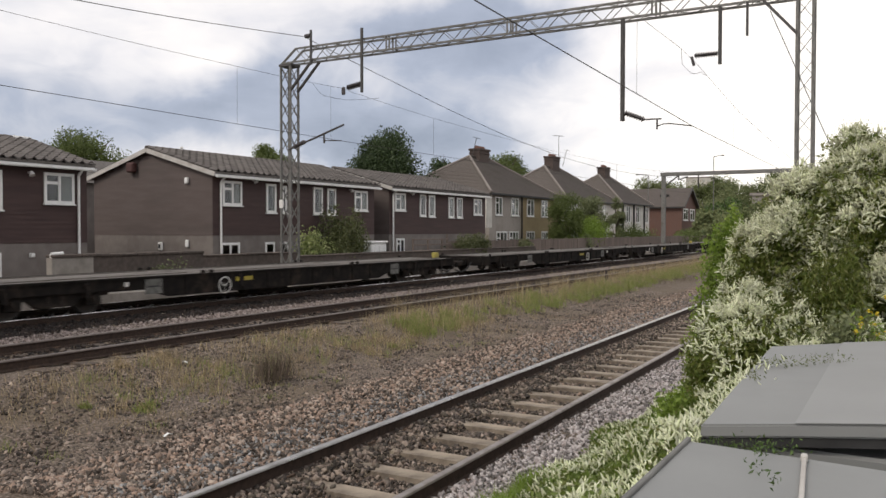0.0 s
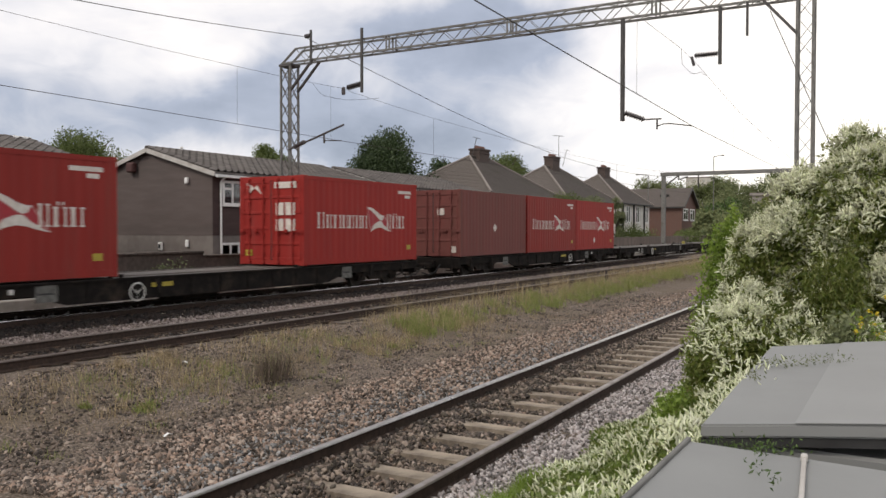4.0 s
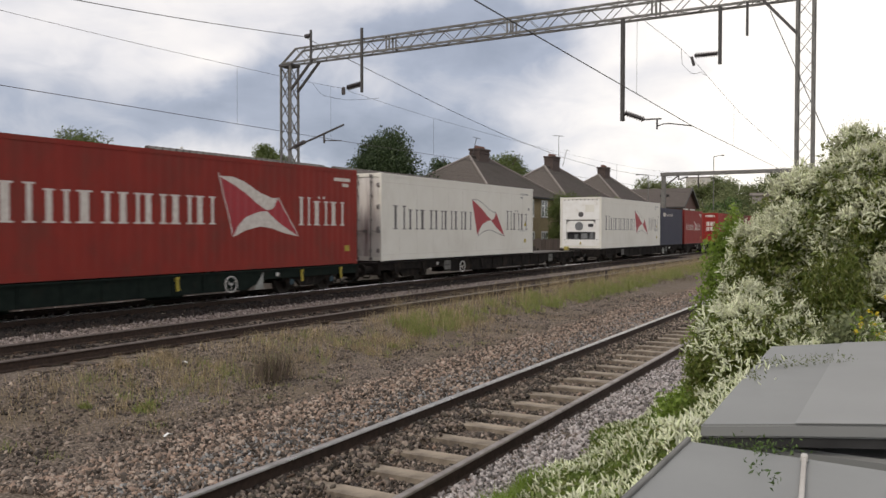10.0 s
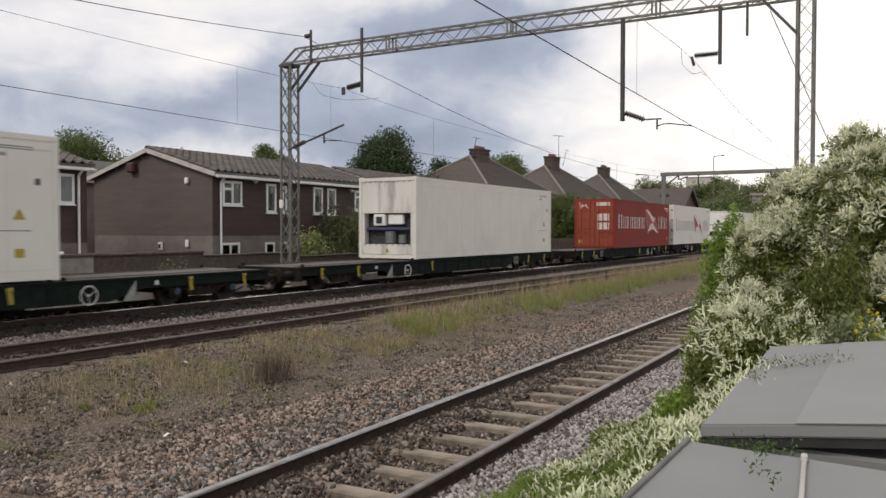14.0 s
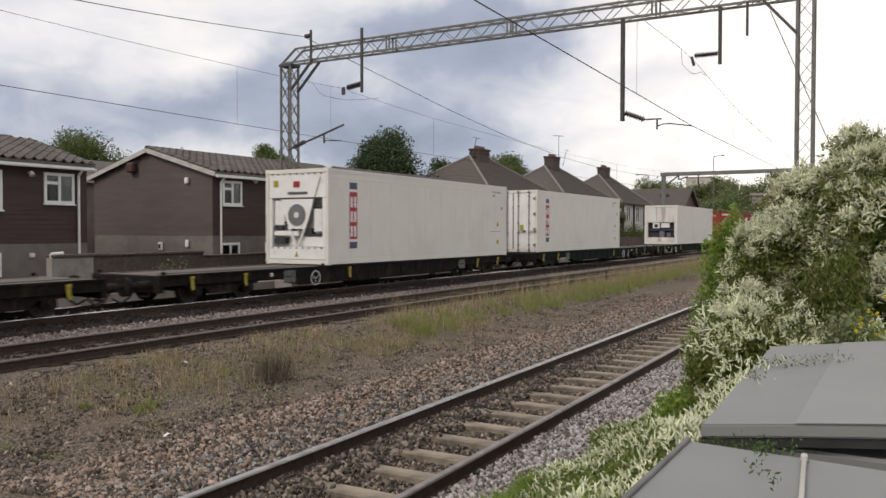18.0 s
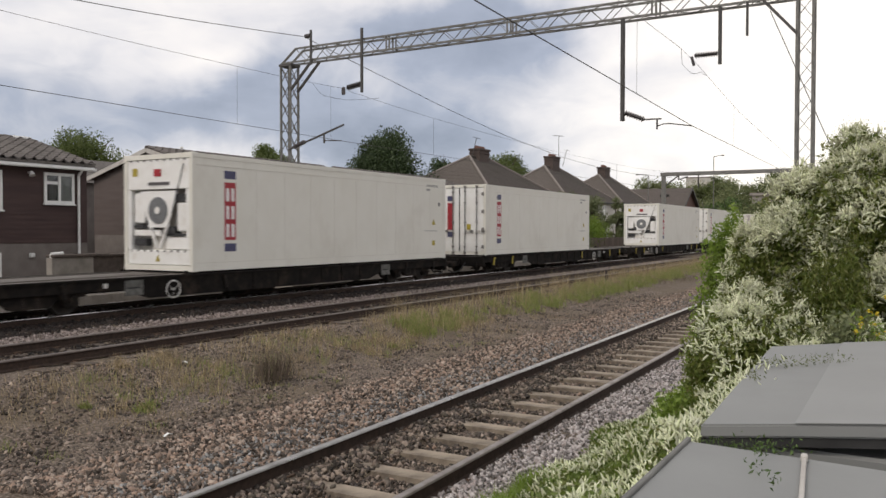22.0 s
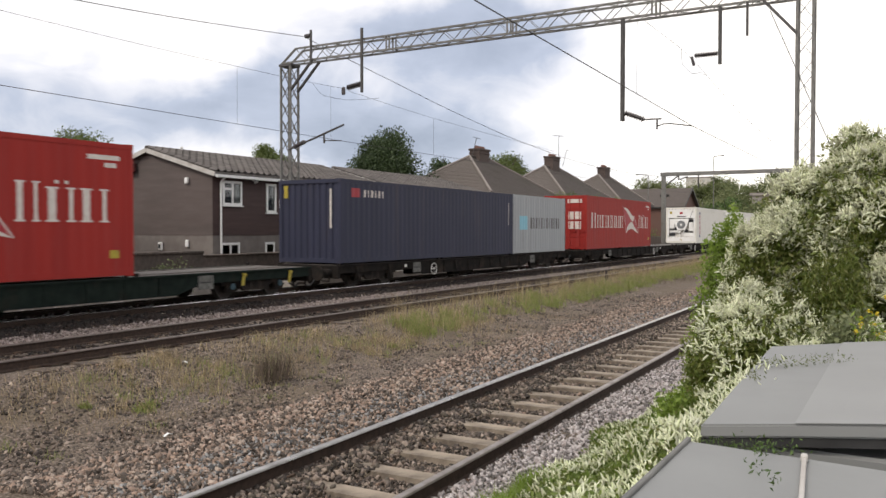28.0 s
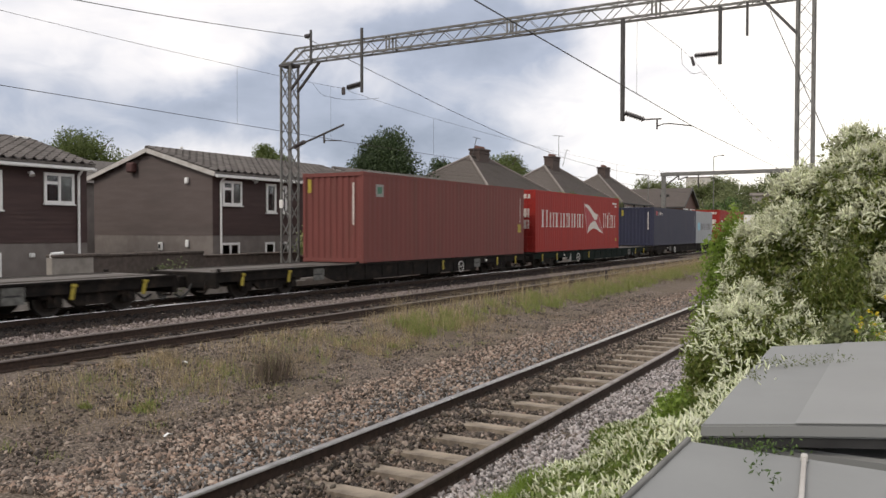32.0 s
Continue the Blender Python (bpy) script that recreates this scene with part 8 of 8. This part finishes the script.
def build_fence():
    """Weathered board fence along the back gardens."""
    f = thing("garden_fence", "weathered grey-brown board fence along the back gardens", "fence")
    y, rr = 37.0, random.Random(9)
    me = shared(("fence_board",), lambda: one(box, -0.012, 0.012, -0.145, 0.145, 0, 1.0, 0.004), FENCE_WOOD)
    while y < 100:
        q = part("fence_board", me, FENCE_WOOD, f)
        q.matrix_basis = pose(-20.95 + rr.uniform(-0.01, 0.01), y, -0.85, 0, 0, rr.uniform(-2, 2)) @ Matrix.Diagonal((1, 1, 2.45 + rr.uniform(-0.04, 0.04), 1))
        y += 0.3
    for z in (0.2, 1.3):
        part("fence_rail", one(box, -21.02, -20.97, 36.9, 100, z, z + 0.09), FENCE_WOOD, f)
    t = thing("rail_fence", "dark weathered open timber rail fence by a garden path", "fence")
    for y in (33.5, 34.9, 36.3, 36.85):
        part("post", one(box, -21.06, -20.98, y - 0.04, y + 0.04, -0.85, 1.74 if y < 36.5 else 1.95, 0.01), FENCE_WOOD, t)
    for z in (1.12, 1.40, 1.66):
        part("rail", one(box, -20.98, -20.94, 33.4, 36.95, z, z + 0.07, 0.008), FENCE_WOOD, t)
    part("gravel_board", one(box, -20.98, -20.95, 33.4, 36.95, -0.85, 0.98), FENCE_WOOD, t)
    b = thing("storage_box", "white plastic storage box beside the downpipe", "box")
    body = part("body", one(box, -21.85, -21.2, 30.25, 31.50, 0.45, 1.56, 0.06), UPVC, b)
    for y in (30.48, 30.88, 31.27):
        part("moulded_rib", one(box, -21.2, -21.17, y - 0.05, y + 0.05, 0.6, 1.42, 0.012), UPVC, body)
    part("lid", one(box, -21.9, -21.15, 30.20, 31.55, 1.56, 1.66, 0.03), UPVC, b)
    part("stand", one(box, -21.8, -21.25, 30.35, 31.4, -0.85, 0.45), FENCE_WOOD, b)
    g = thing("wall_bracket", "small white pipe bracket on the wall", "pipe")
    part("pipe", one(rod, (-20.5, 13.95, 0.4), (-20.5, 13.95, 1.48), 0.05, 8), UPVC, g)
    part("elbow", one(rod, (-20.5, 13.95, 1.48), (-20.5, 14.3, 1.5), 0.05, 8), UPVC, g)


def aerial(x, y, z, h, turn, size=1.0):
    t = thing("tv_aerial", "thin metal television aerial on a chimney" if size == 1.0 else "small bent television aerial on a chimney", "aerial", at=pose(x, y, z, 0, 0 if size == 1.0 else 14, turn))
    part("mast", one(rod, (0, 0, 0), (0, 0, h), 0.025, 6), GALV_DARK, t)
    bm = bmesh.new()
    rod(bm, (-0.7 * size, 0, h), (0.7 * size, 0, h), 0.018, 5)
    for k in range(7):
        rod(bm, ((-0.65 + k * 0.2) * size, -0.22 * size, h), ((-0.65 + k * 0.2) * size, 0.22 * size, h), 0.010, 5)
    part("elements", bm, GALV_DARK, t)


def street_lamp(x, y, h, arm):
    t = thing("street_lamp", "tall grey street lamp in the distance", "street lamp", at=pose(x, y, -0.9))
    part("column", one(rod, (0, 0, 0), (0, 0, h), 0.09, 8, 0.06), GALV, t)
    part("arm", one(rod, (0, 0, h), (arm, 0, h + 0.15), 0.05, 6), GALV, t)
    part("lantern", one(box, min(arm, arm * 1.4), max(arm, arm * 1.4), -0.15, 0.15, h + 0.05, h + 0.22, 0.04), GALV, t)


def far_block(name, label, x0, x1, y0, y1, h, storeys, cols, mat):
    t = thing(name, label, "building")
    part("wall", one(box, x0, x1, y0, y1, -1, h), mat, t)
    part("roof", one(box, x0 - 0.4, x1 + 0.4, y0 - 0.4, y1 + 0.4, h, h + 0.5), CONC_WALL, t)
    for s in range(storeys):
        z = h - (s + 1) * 2.8 + 0.7
        for k in range(cols):
            a = x0 + (x1 - x0) * (k + 0.2) / cols
            part("window", one(box, a, a + (x1 - x0) * 0.6 / cols, y0 - 0.06, y0 + 0.05, z, z + 1.4), PANE, t)
    return t


build_cabinets()
build_fence()
aerial(-30.2, 56.9, 8.0, 1.5, 20, 0.45)
aerial(-30.0, 74.6, 8.9, 2.5, 70)
aerial(-29.9, 75.4, 8.5, 1.6, 10, 0.4)
street_lamp(-28.7, 140, 15.4, 1.2)
street_lamp(-31.2, 110, 10.6, -1.2)
far_block("tower_block", "pale concrete tower block far beyond the trees", -95, -83, 400, 414, 27.5, 6, 5, RENDER_WHITE)
far_block("flats", "grey flats with a pale roof among the trees", -25.5, -17.5, 158, 168, 8.6, 3, 5, RENDER_PALE)


# ---- what moves: the whole train, and its wheels ----
RUN = [(0, -151.45), (1, -141.71), (2, -132.05), (3, -122.33), (4, -112.75), (5, -103.15), (6, -93.64), (7, -84.18), (8, -74.70), (9, -65.18), (10, -55.94),
       (11, -46.52), (12, -37.21), (13, -27.85), (14, -18.53), (15, -9.42), (16, -0.30), (17, 8.93), (18, 17.82), (19, 27.01), (20, 36.12), (21, 44.96), (22, 54.01),
       (23, 63.00), (24, 71.70), (25, 80.45), (26, 89.20), (27, 97.85), (28, 106.60), (29, 115.25), (30, 123.80), (31, 132.42), (32, 140.95)]


def motions():
    ts, ss = [r[0] for r in RUN], [r[1] for r in RUN]
    for ob, u, z, turn in MOVING:
        walk(ob, [(t, pose(T3_X, u + s, z, 0, 0, turn)) for t, s in RUN])
    steps = [k / 15 for k in range(481)]
    run = np.interp(steps, ts, ss)
    for ob, y, way in TURNING:
        walk(ob, [(t, pose(0, y, WHEEL_R, -way * math.degrees((s - run[0]) / WHEEL_R))) for t, s in zip(steps, run)])


motions()
